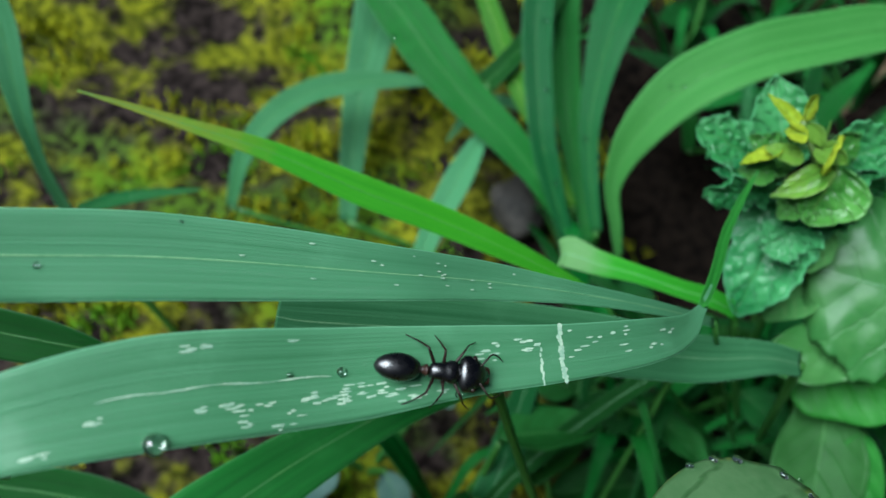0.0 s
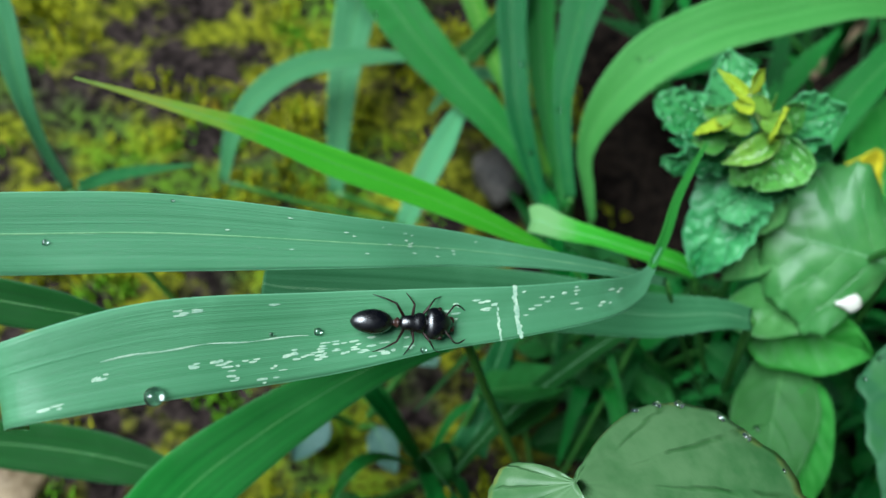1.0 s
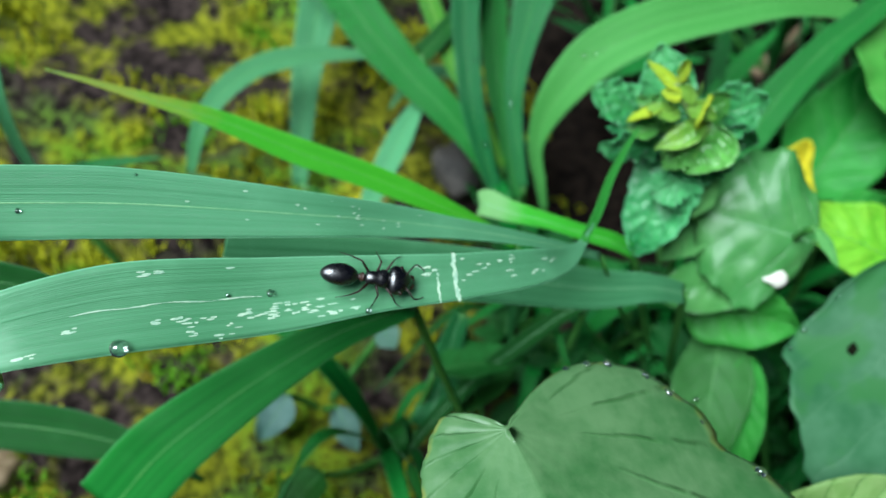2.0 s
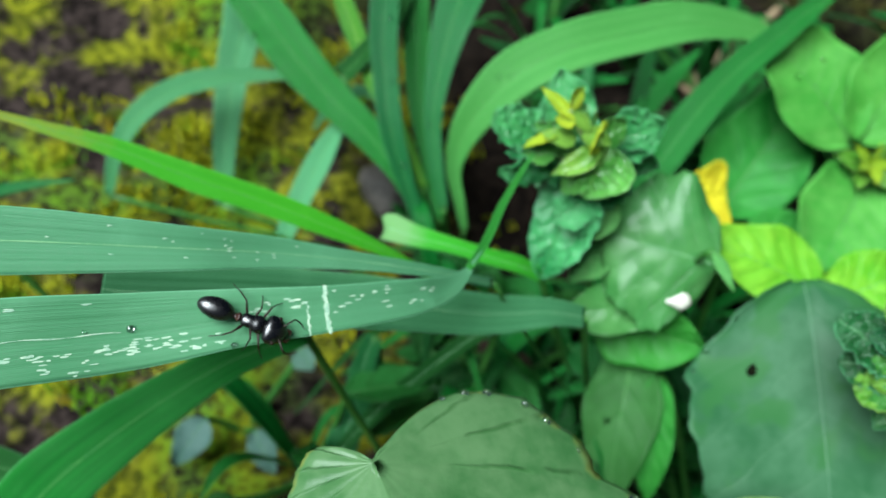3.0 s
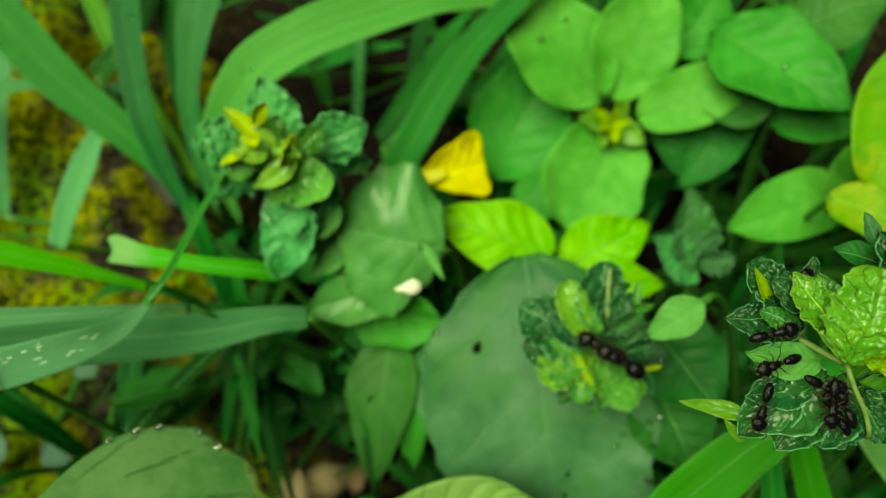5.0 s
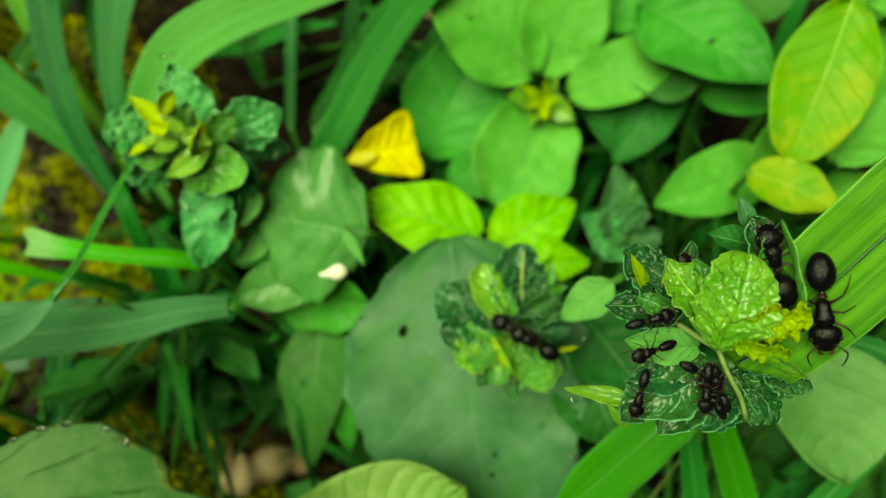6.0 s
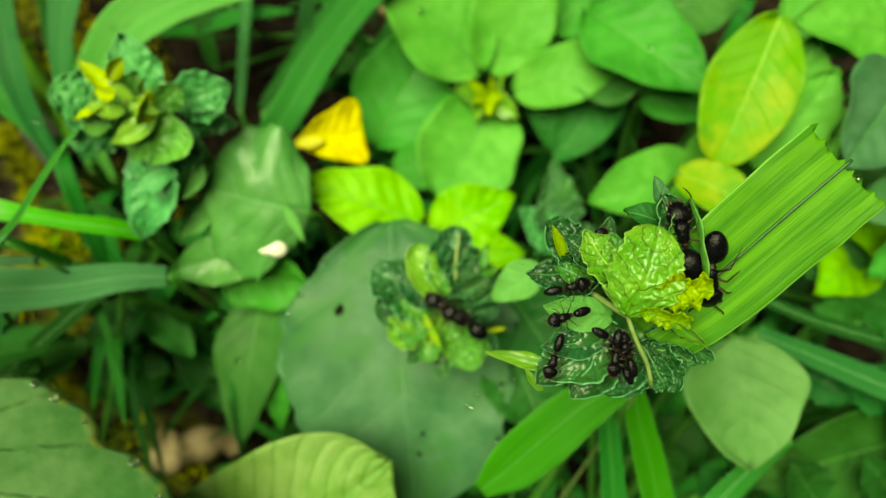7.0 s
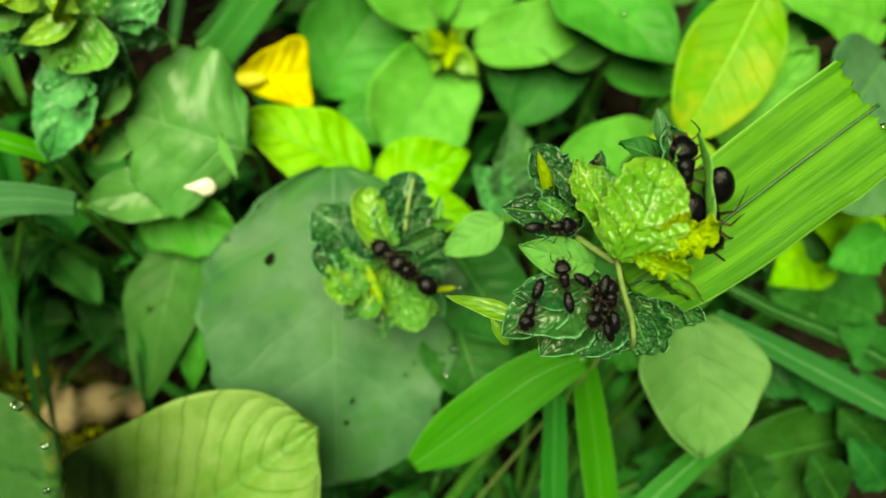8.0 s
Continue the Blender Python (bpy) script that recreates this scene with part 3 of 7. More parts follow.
def stone(place, size, material, label, seed, name="stone"):
    bm = bmesh.new()
    bmesh.ops.create_icosphere(bm, subdivisions=4, radius=1.0)
    for v in bm.verts:
        d = 1 + 0.22 * noise.noise(v.co * 1.3 + Vector((seed, 0, 0))) + 0.08 * noise.noise(v.co * 4 + Vector((0, seed, 0)))
        v.co = Vector((v.co.x * size[0], v.co.y * size[1], v.co.z * size[2])) * d
    ob = part(name, bm, material)
    ob.matrix_basis = pose(*place, 8 * seed, 5, 37 * seed)
    return tagged(ob, label, name)


# ---- plants ----

fore = plant('grass_plant', on_ground(0.075, 0.085), 'broad blue-green grass blades with water drops and white scars', 'grass')
ant_blade = Blade(fore, [(-0.0353, 0.0604, 0.1386, 0.0046), (-0.0291, 0.0543, 0.1506, 0.0071), (-0.0260, 0.0497, 0.1588, 0.0071), (-0.0143, 0.0519, 0.1566, 0.0089), (-0.0001, 0.0546, 0.1505, 0.0082), (0.0108, 0.0558, 0.1475, 0.0065), (0.0204, 0.0567, 0.1446, 0.0055), (0.0306, 0.0590, 0.1404, 0.0046), (0.0359, 0.0617, 0.1372, 0.0032), (0.0395, 0.0651, 0.1352, 0.0013), (0.0415, 0.0674, 0.1347, 0.0006), (0.0428, 0.0691, 0.1342, 0.0004)], (-0.06, -0.55, 0.84), GRASS_BLUE, cup=0.05, per=10, label='blue-green blade with white feeding scars and drops', rib=None, ripple=0.0, seed=1.0)
Blade(fore, [(0.0400, 0.0656, 0.1351, 0.0011), (0.0440, 0.0709, 0.1338, 0.0013), (0.0481, 0.0771, 0.1335, 0.0012), (0.0520, 0.0817, 0.1343, 0.0009), (0.0545, 0.0842, 0.1350, 0.0004), (0.0553, 0.0850, 0.1353, 0.0003)], (-0.35, -0.30, 0.88), GRASS_LIMP, cup=0.5, rib=None, seed=1.4, name='drawn_out_tip', label='thin rolled yellow-green blade tip')
upper_blade = Blade(fore, [(-0.0331, 0.0611, 0.1679, 0.0071), (-0.0261, 0.0628, 0.1636, 0.0076), (-0.0126, 0.0642, 0.1583, 0.0076), (0.0056, 0.0647, 0.1509, 0.0053), (0.0151, 0.0660, 0.1457, 0.0040), (0.0252, 0.0663, 0.1406, 0.0024), (0.0352, 0.0670, 0.1344, 0.0016), (0.0445, 0.0688, 0.1265, 0.0012)], (-0.05, -0.51, 0.86), GRASS_BLUE, cup=0.06, rib=RIB_PALE, rib_size=0.025, seed=2.0)
rooted(fore, (0.0445, 0.0688, 0.1265, 0.0012), 0.0010)
Blade(fore, [(-0.0074, 0.0708, 0.1398, 0.0062), (-0.0040, 0.0704, 0.1384, 0.0079), (0.0080, 0.0700, 0.1341, 0.0085), (0.0264, 0.0690, 0.1275, 0.0078), (0.0427, 0.0680, 0.1204, 0.0064), (0.0540, 0.0688, 0.1158, 0.0046), (0.0605, 0.0692, 0.1116, 0.0034)], (-0.04, -0.46, 0.88), GRASS_EVEN, cup=0.06, rib=RIB_PALE, seed=3.0)
rooted(fore, (0.0605, 0.0692, 0.1116, 0.0034), 0.0020)
Blade(fore, [(-0.0296, 0.1060, 0.1478, 0.0002), (-0.0235, 0.1041, 0.1456, 0.0009), (-0.0179, 0.1023, 0.1434, 0.0016), (-0.0072, 0.0989, 0.1391, 0.0029), (0.0036, 0.0944, 0.1340, 0.0042), (0.0127, 0.0913, 0.1298, 0.0041), (0.0212, 0.0881, 0.1255, 0.0035), (0.0293, 0.0854, 0.1203, 0.0021), (0.0362, 0.0835, 0.1143, 0.0012)], (-0.04, -0.46, 0.88), GRASS_DRY_TIP, cup=0.12, rib=RIB_DARK, rib_size=0.012, seed=4.0, label='lime blade with a dry yellow tip')
rooted(fore, (0.0362, 0.0835, 0.1143, 0.0012), 0.0010)
Blade(fore, [(0.0317, 0.0914, 0.1171, 0.0036), (0.0329, 0.0906, 0.1179, 0.0049), (0.0366, 0.0881, 0.1175, 0.0038), (0.0419, 0.0856, 0.1166, 0.0028), (0.0476, 0.0837, 0.1142, 0.0028), (0.0531, 0.0827, 0.1113, 0.0031), (0.0574, 0.0824, 0.1075, 0.0026)], (-0.08, -0.36, 0.93), GRASS_FOLD, cup=0.22, rib=RIB_PALE, rib_size=0.03, seed=5.0, ragged=0.0, label='pale folded blade end')
rooted(fore, (0.0574, 0.0824, 0.1075, 0.0026), 0.0020)
settle(fore)

lower = plant('grass_plant', on_ground(0.030, 0.070), 'broad dark green grass blades under the upper leaves', 'grass')
Blade(lower, [(-0.0495, 0.0828, 0.1374, 0.0043), (-0.0433, 0.0806, 0.1350, 0.0062), (-0.0361, 0.0786, 0.1328, 0.0057), (-0.0309, 0.0774, 0.1310, 0.0033), (-0.0274, 0.0765, 0.1294, 0.0006)], (-0.11, -0.76, 0.64), GRASS_DEEP_SHADE, cup=0.1, seed=6.0, rib=RIB_DARK)
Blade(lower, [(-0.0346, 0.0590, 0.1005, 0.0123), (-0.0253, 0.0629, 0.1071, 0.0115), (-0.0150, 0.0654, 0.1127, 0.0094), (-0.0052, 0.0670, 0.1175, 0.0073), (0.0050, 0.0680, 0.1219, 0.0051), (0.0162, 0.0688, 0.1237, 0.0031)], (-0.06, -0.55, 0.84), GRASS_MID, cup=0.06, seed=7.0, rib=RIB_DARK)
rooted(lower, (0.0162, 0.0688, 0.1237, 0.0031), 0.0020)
Blade(lower, [(-0.0667, 0.0838, 0.0979, 0.0065), (-0.0538, 0.0801, 0.0975, 0.0084), (-0.0412, 0.0756, 0.0965, 0.0077), (-0.0302, 0.0708, 0.0936, 0.0036), (-0.0232, 0.0662, 0.0893, 0.0009)], (0.02, -0.64, 0.77), GRASS_DEEP_SHADE, cup=0.08, seed=8.0, rib=RIB_DARK)
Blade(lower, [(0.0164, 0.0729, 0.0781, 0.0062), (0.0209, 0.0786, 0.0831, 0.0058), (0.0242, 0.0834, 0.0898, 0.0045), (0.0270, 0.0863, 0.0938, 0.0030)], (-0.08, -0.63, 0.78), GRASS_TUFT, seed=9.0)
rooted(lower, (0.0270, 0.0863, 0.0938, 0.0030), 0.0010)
Blade(lower, [(0.0102, 0.0692, 0.0745, 0.0016), (0.0222, 0.0750, 0.0828, 0.0030), (0.0332, 0.0782, 0.0891, 0.0034), (0.0441, 0.0811, 0.0938, 0.0030), (0.0504, 0.0822, 0.0954, 0.0024)], (-0.04, -0.46, 0.88), GRASS_DEEP_SHADE, seed=10.0)
rooted(lower, (0.0504, 0.0822, 0.0954, 0.0024), 0.0010)
settle(lower)

tuft = plant('grass_tuft', on_ground(0.052, 0.128), 'tuft of broad arching green grass blades', 'grass')
Blade(tuft, [(0.0108, 0.1726, 0.1242, 0.0072), (0.0180, 0.1599, 0.1173, 0.0100), (0.0230, 0.1496, 0.1121, 0.0099), (0.0284, 0.1413, 0.1072, 0.0084), (0.0343, 0.1333, 0.1027, 0.0070), (0.0391, 0.1262, 0.0974, 0.0049), (0.0424, 0.1195, 0.0911, 0.0028)], (-0.06, -0.55, 0.84), GRASS_MID, cup=0.1, seed=11.0, rib=RIB_DARK)
rooted(tuft, (0.0424, 0.1195, 0.0911, 0.0028), 0.0030)
Blade(tuft, [(0.0355, 0.1648, 0.1179, 0.0037), (0.0367, 0.1570, 0.1129, 0.0046), (0.0390, 0.1456, 0.1053, 0.0041), (0.0426, 0.1351, 0.0985, 0.0031), (0.0449, 0.1244, 0.0914, 0.0019)], (-0.06, -0.55, 0.84), GRASS_LIME, seed=12.0, rib=RIB_LIME)
rooted(tuft, (0.0449, 0.1244, 0.0914, 0.0019), 0.0020)
Blade(tuft, [(0.0464, 0.1591, 0.1272, 0.0062), (0.0426, 0.1480, 0.1192, 0.0062), (0.0406, 0.1385, 0.1126, 0.0057), (0.0396, 0.1296, 0.1054, 0.0052), (0.0406, 0.1219, 0.0967, 0.0037), (0.0428, 0.1153, 0.0877, 0.0021)], (0.13, -0.57, 0.81), GRASS_TUFT, seed=13.0, rib=RIB_DARK)
rooted(tuft, (0.0428, 0.1153, 0.0877, 0.0021), 0.0020)
Blade(tuft, [(0.0547, 0.1688, 0.1204, 0.0062), (0.0514, 0.1577, 0.1111, 0.0062), (0.0488, 0.1437, 0.1009, 0.0059), (0.0480, 0.1288, 0.0914, 0.0039), (0.0473, 0.1189, 0.0860, 0.0022)], (-0.08, -0.63, 0.78), GRASS_MID, seed=14.0, rib=RIB_DARK)
rooted(tuft, (0.0473, 0.1189, 0.0860, 0.0022), 0.0020)
Blade(tuft, [(0.0671, 0.1579, 0.1257, 0.0105), (0.0592, 0.1484, 0.1198, 0.0094), (0.0529, 0.1387, 0.1127, 0.0060), (0.0490, 0.1304, 0.1057, 0.0039), (0.0478, 0.1232, 0.0985, 0.0030), (0.0478, 0.1173, 0.0911, 0.0021)], (-0.25, -0.50, 0.83), GRASS_TUFT, seed=15.0, rib=RIB_DARK)
rooted(tuft, (0.0478, 0.1173, 0.0911, 0.0021), 0.0020)
Blade(tuft, [(0.1290, 0.1241, 0.1111, 0.0009), (0.1190, 0.1275, 0.1166, 0.0056), (0.1038, 0.1282, 0.1209, 0.0091), (0.0896, 0.1274, 0.1214, 0.0103), (0.0760, 0.1266, 0.1207, 0.0104), (0.0641, 0.1258, 0.1163, 0.0099), (0.0555, 0.1236, 0.1085, 0.0071), (0.0511, 0.1204, 0.1004, 0.0034), (0.0511, 0.1162, 0.0931, 0.0023), (0.0515, 0.1136, 0.0872, 0.0016)], (0.06, -0.44, 0.90), GRASS_ARCH, cup=0.12, seed=16.0, rib=RIB_DARK)
rooted(tuft, (0.0515, 0.1136, 0.0872, 0.0016), 0.0020)
Blade(tuft, [(0.0343, 0.1414, 0.1028, 0.0017), (0.0292, 0.1375, 0.1017, 0.0031), (0.0235, 0.1311, 0.0985, 0.0054), (0.0175, 0.1246, 0.0940, 0.0049), (0.0130, 0.1194, 0.0894, 0.0037)], (-0.06, -0.55, 0.84), GRASS_PALE, seed=17.0, rib=RIB_DARK)
rooted(tuft, (0.0130, 0.1194, 0.0894, 0.0037), 0.0010)
Blade(tuft, [(0.0223, 0.1464, 0.1095, 0.0009), (0.0165, 0.1472, 0.1108, 0.0028), (0.0073, 0.1479, 0.1117, 0.0047), (-0.0028, 0.1472, 0.1115, 0.0053), (-0.0116, 0.1437, 0.1091, 0.0051), (-0.0182, 0.1402, 0.1031, 0.0037), (-0.0224, 0.1365, 0.0945, 0.0021)], (-0.02, -0.38, 0.92), GRASS_EVEN, cup=0.12, seed=18.0, rib=RIB_DARK)
rooted(tuft, (-0.0224, 0.1365, 0.0945, 0.0021), 0.0010)
Blade(tuft, [(0.0175, 0.1844, 0.1164, 0.0117), (0.0133, 0.1731, 0.1095, 0.0101), (0.0079, 0.1605, 0.1026, 0.0076), (0.0034, 0.1485, 0.0939, 0.0055), (-0.0001, 0.1379, 0.0837, 0.0033)], (0.02, -0.64, 0.77), GRASS_EVEN, seed=19.0, rib=RIB_DARK)
rooted(tuft, (-0.0001, 0.1379, 0.0837, 0.0033), 0.0010)
Blade(tuft, [(0.0237, 0.1474, 0.0936, 0.0005), (0.0296, 0.1497, 0.0986, 0.0030), (0.0361, 0.1496, 0.1005, 0.0027), (0.0415, 0.1458, 0.0993, 0.0017)], (-0.04, -0.46, 0.88), GRASS_PALE, seed=20.0, rib=RIB_DARK)
rooted(tuft, (0.0415, 0.1458, 0.0993, 0.0017), 0.0010)
Blade(tuft, [(0.0535, 0.1684, 0.1186, 0.0065), (0.0456, 0.1565, 0.1131, 0.0051), (0.0378, 0.1499, 0.1104, 0.0043), (0.0320, 0.1465, 0.1080, 0.0050)], (-0.12, -0.53, 0.84), GRASS_DEEP_SHADE, seed=20.5, rib=RIB_DARK)
rooted(tuft, (0.0320, 0.1465, 0.1080, 0.0050), 0.0010)
settle(tuft)

leftg = plant('grass_plant', on_ground(-0.035, 0.120), 'narrow blue-green grass blades at the mossy bank', 'grass')
Blade(leftg, [(-0.0515, 0.1474, 0.1468, 0.0057), (-0.0491, 0.1405, 0.1388, 0.0052), (-0.0489, 0.1344, 0.1314, 0.0041), (-0.0491, 0.1310, 0.1248, 0.0028), (-0.0492, 0.1292, 0.1169, 0.0021), (-0.0484, 0.1275, 0.1079, 0.0021)], (0.12, -0.65, 0.75), GRASS_EVEN, seed=21.0, rib=RIB_DARK)
rooted(leftg, (-0.0484, 0.1275, 0.1079, 0.0021), 0.0010)
Blade(leftg, [(-0.0246, 0.1280, 0.1081, 0.0003), (-0.0327, 0.1289, 0.1080, 0.0017), (-0.0407, 0.1301, 0.1069, 0.0026), (-0.0478, 0.1305, 0.1052, 0.0026)], (-0.04, -0.46, 0.88), GRASS_TUFT, seed=22.0, rib=RIB_DARK)
rooted(leftg, (-0.0478, 0.1305, 0.1052, 0.0026), 0.0010)
settle(leftg)

rgrass = plant('grass_plant', on_ground(0.085, 0.110), 'narrow green grass blades among the weeds', 'grass')
Blade(rgrass, [(0.1304, 0.1213, 0.1267, 0.0011), (0.1242, 0.1201, 0.1247, 0.0041), (0.1169, 0.1182, 0.1206, 0.0053), (0.1095, 0.1163, 0.1165, 0.0060), (0.1014, 0.1134, 0.1102, 0.0070), (0.0925, 0.1087, 0.1024, 0.0073), (0.0836, 0.1042, 0.0948, 0.0060)], (-0.10, -0.45, 0.89), GRASS_MID, cup=0.1, seed=23.0, rib=RIB_DARK)
rooted(rgrass, (0.0836, 0.1042, 0.0948, 0.0060), 0.0020)
Blade(rgrass, [(0.1205, 0.1273, 0.1105, 0.0025), (0.1086, 0.1225, 0.1051, 0.0049), (0.0968, 0.1181, 0.0999, 0.0052), (0.0868, 0.1150, 0.0948, 0.0037)], (-0.09, -0.40, 0.91), GRASS_DEEP_SHADE, seed=24.0)
rooted(rgrass, (0.0868, 0.1150, 0.0948, 0.0037), 0.0010)
Blade(rgrass, [(0.0947, 0.1559, 0.1007, 0.0027), (0.0888, 0.1416, 0.0934, 0.0027), (0.0826, 0.1272, 0.0848, 0.0022)], (-0.19, -0.40, 0.90), GRASS_TUFT, seed=25.0)
rooted(rgrass, (0.0826, 0.1272, 0.0848, 0.0022), 0.0010)
settle(rgrass)

shoot = plant('curled_weed', on_ground(0.078, 0.100), 'young weed shoot with crumpled dark leaves and a yellow star tip', 'weed')
tube('stem', spline([(0.0652, 0.0880, 0.1307), (0.0674, 0.0896, 0.1243), (0.0722, 0.0933, 0.1121), tuple(shoot.location)], 18), 0.00080, STEM, shoot)
Leaf(shoot, (0.0656, 0.0932, 0.1259), (0.0656, 0.1024, 0.1360), 0.0103, (-0.33, -0.66, 0.67), LEAF_CRUMPLED, shape='ovate', pucker=0.035, cells=5, veins=5, curl=0.25, teeth=0.10, frill=0.03, rib=RIB_PALE, seed=1.3, nu=45, nv=53)
Leaf(shoot, (0.0616, 0.0941, 0.1276), (0.0522, 0.0971, 0.1332), 0.0092, (-0.54, -0.34, 0.77), LEAF_CRUMPLED, shape='round', pucker=0.09, cells=7, curl=0.45, teeth=0.16, frill=0.07, seed=2.1, nu=45, nv=53)
Leaf(shoot, (0.0639, 0.0896, 0.1253), (0.0515, 0.0901, 0.1276), 0.0065, (-0.54, -0.76, 0.36), LEAF_CRUMPLED, shape='round', pucker=0.11, cells=6, curl=-0.45, teeth=0.18, frill=0.10, seed=3.7, nu=45, nv=53)
Leaf(shoot, (0.0626, 0.0919, 0.1278), (0.0528, 0.0914, 0.1302), 0.0039, (-0.32, -0.90, 0.30), LEAF_CRUMPLED, shape='lance', pucker=0.10, cells=4, curl=0.6, frill=0.12, seed=3.1)
Leaf(shoot, (0.0704, 0.0906, 0.1282), (0.0798, 0.0902, 0.1309), 0.0095, (0.27, -0.53, 0.80), LEAF_CRUMPLED, shape='ovate', pucker=0.075, cells=5, curl=0.35, teeth=0.06, frill=0.04, seed=4.2, nu=45, nv=53)
Leaf(shoot, (0.0708, 0.0889, 0.1268), (0.0789, 0.0884, 0.1232), 0.0066, (0.27, -0.91, 0.32), CURL_DARK, shape='ovate', pucker=0.08, cells=5, curl=0.5, seed=4.9, nu=37, nv=41)
Leaf(shoot, (0.0686, 0.0866, 0.1318), (0.0637, 0.0831, 0.1255), 0.0100, (-0.07, -0.95, 0.30), CURL_GREEN, shape='ovate', pucker=0.06, cells=4, curl=0.5, cup=0.10, rib=RIB_LIME, seed=5.1, nu=41, nv=49)
Leaf(shoot, (0.0672, 0.0861, 0.1333), (0.0586, 0.0854, 0.1296), 0.0035, (-0.32, -0.92, 0.24), CURL_LIME, shape='lance', pucker=0.02, cells=3, curl=0.7, rib=None, seed=5.6)
Leaf(shoot, (0.0670, 0.0916, 0.1213), (0.0573, 0.0822, 0.1073), 0.0126, (-0.47, -0.80, 0.37), LEAF_CRUMPLED, shape='ovate', pucker=0.05, cells=6, curl=0.3, teeth=0.05, seed=6.4, nu=45, nv=57)
Leaf(shoot, (0.0628, 0.0882, 0.1206), (0.0718, 0.0845, 0.1217), 0.0084, (-0.07, -0.95, 0.30), LEAF_CRUMPLED, shape='ovate', pucker=0.12, cells=6, curl=0.5, frill=0.06, seed=7.9, nu=45, nv=49)
Leaf(shoot, (0.0641, 0.0882, 0.1227), (0.0655, 0.0821, 0.1169), 0.0077, (-0.39, -0.76, 0.52), LEAF_CRUMPLED, shape='round', pucker=0.13, cells=7, curl=0.45, frill=0.08, seed=8.3, nu=45, nv=49)
Leaf(shoot, (0.0712, 0.0859, 0.1188), (0.0650, 0.0832, 0.1144), 0.0050, (-0.05, -0.89, 0.44), LEAF_PALE, shape='ovate', pucker=0.02, cells=3, curl=0.3, seed=8.9)
Leaf(shoot, (0.0679, 0.0880, 0.1269), (0.0722, 0.0835, 0.1228), 0.0056, (0.21, -0.89, 0.41), CURL_DARK, shape='ovate', pucker=0.09, cells=5, curl=0.5, seed=9.4)
Leaf(shoot, (0.0603, 0.0885, 0.1352), (0.0548, 0.0885, 0.1333), 0.0039, (-0.38, -0.33, 0.86), CURL_STAR, shape='ovate', pucker=0.05, cells=4, curl=0.8, teeth=0.1, rib=None, seed=11.1)
Leaf(shoot, (0.0599, 0.0879, 0.1320), (0.0553, 0.0894, 0.1315), 0.0042, (-0.54, -0.68, 0.49), CURL_GREEN, shape='ovate', pucker=0.06, cells=4, curl=0.6, rib=None, seed=11.8)
Leaf(shoot, (0.0625, 0.0877, 0.1381), (0.0585, 0.0926, 0.1413), 0.0030, (-0.24, -0.46, 0.86), CURL_STAR, shape='lance', pucker=0.03, cells=3, curl=0.6, rib=RIB_LIME, seed=12.3)
Leaf(shoot, (0.0619, 0.0886, 0.1395), (0.0649, 0.0914, 0.1409), 0.0030, (0.23, -0.53, 0.82), CURL_STAR, shape='lance', pucker=0.03, cells=3, curl=0.6, rib=RIB_LIME, seed=13.1)
Leaf(shoot, (0.0623, 0.0872, 0.1383), (0.0594, 0.0881, 0.1387), 0.0027, (-0.30, -0.74, 0.60), CURL_STAR, shape='ovate', pucker=0.03, cells=3, curl=0.5, rib=RIB_LIME, seed=13.9)
Leaf(shoot, (0.0621, 0.0883, 0.1393), (0.0645, 0.0862, 0.1364), 0.0023, (0.09, -0.75, 0.66), CURL_LIME, shape='lance', curl=0.6, rib=None, seed=14.4)
Leaf(shoot, (0.0645, 0.0846, 0.1330), (0.0671, 0.0870, 0.1373), 0.0046, (0.36, -0.67, 0.65), CURL_STAR, shape='ovate', pucker=0.06, cells=4, curl=0.7, rib=RIB_LIME, seed=15.2)
Leaf(shoot, (0.0656, 0.0879, 0.1359), (0.0667, 0.0893, 0.1380), 0.0014, (0.11, -0.68, 0.73), CURL_LIME, shape='lance', curl=0.9, rib=None, seed=15.8)
tube('stem', spline([(0.0656, 0.0871, 0.1319), (0.0633, 0.0868, 0.1361), (0.0620, 0.0887, 0.1394)], 18), 0.00040, STEM_PALE, shoot, 'pale young stem')
tube('stem', spline([(0.0666, 0.0875, 0.1277), (0.0633, 0.0882, 0.1286), (0.0602, 0.0901, 0.1286)], 18), 0.00035, STEM, shoot)
Leaf(shoot, (0.0636, 0.0895, 0.1298), (0.0583, 0.0935, 0.1334), 0.0063, (-0.33, -0.43, 0.84), CURL_GREEN, shape='ovate', pucker=0.10, cells=5, curl=0.4, teeth=0.16, frill=0.09, seed=21.0)
Leaf(shoot, (0.0632, 0.0903, 0.1331), (0.0662, 0.0923, 0.1366), 0.0046, (-0.03, -0.42, 0.91), CURL_GREEN, shape='ovate', pucker=0.05, cells=4, curl=0.4, frill=0.04, seed=22.0)
Leaf(shoot, (0.0674, 0.0881, 0.1317), (0.0722, 0.0896, 0.1342), 0.0054, (0.31, -0.53, 0.79), CURL_GREEN, shape='ovate', pucker=0.06, cells=4, curl=0.4, frill=0.04, seed=23.0)
Leaf(shoot, (0.0657, 0.0869, 0.1284), (0.0608, 0.0851, 0.1250), 0.0055, (-0.40, -0.80, 0.44), CURL_GREEN, shape='ovate', pucker=0.09, cells=5, curl=0.4, frill=0.06, seed=24.0)
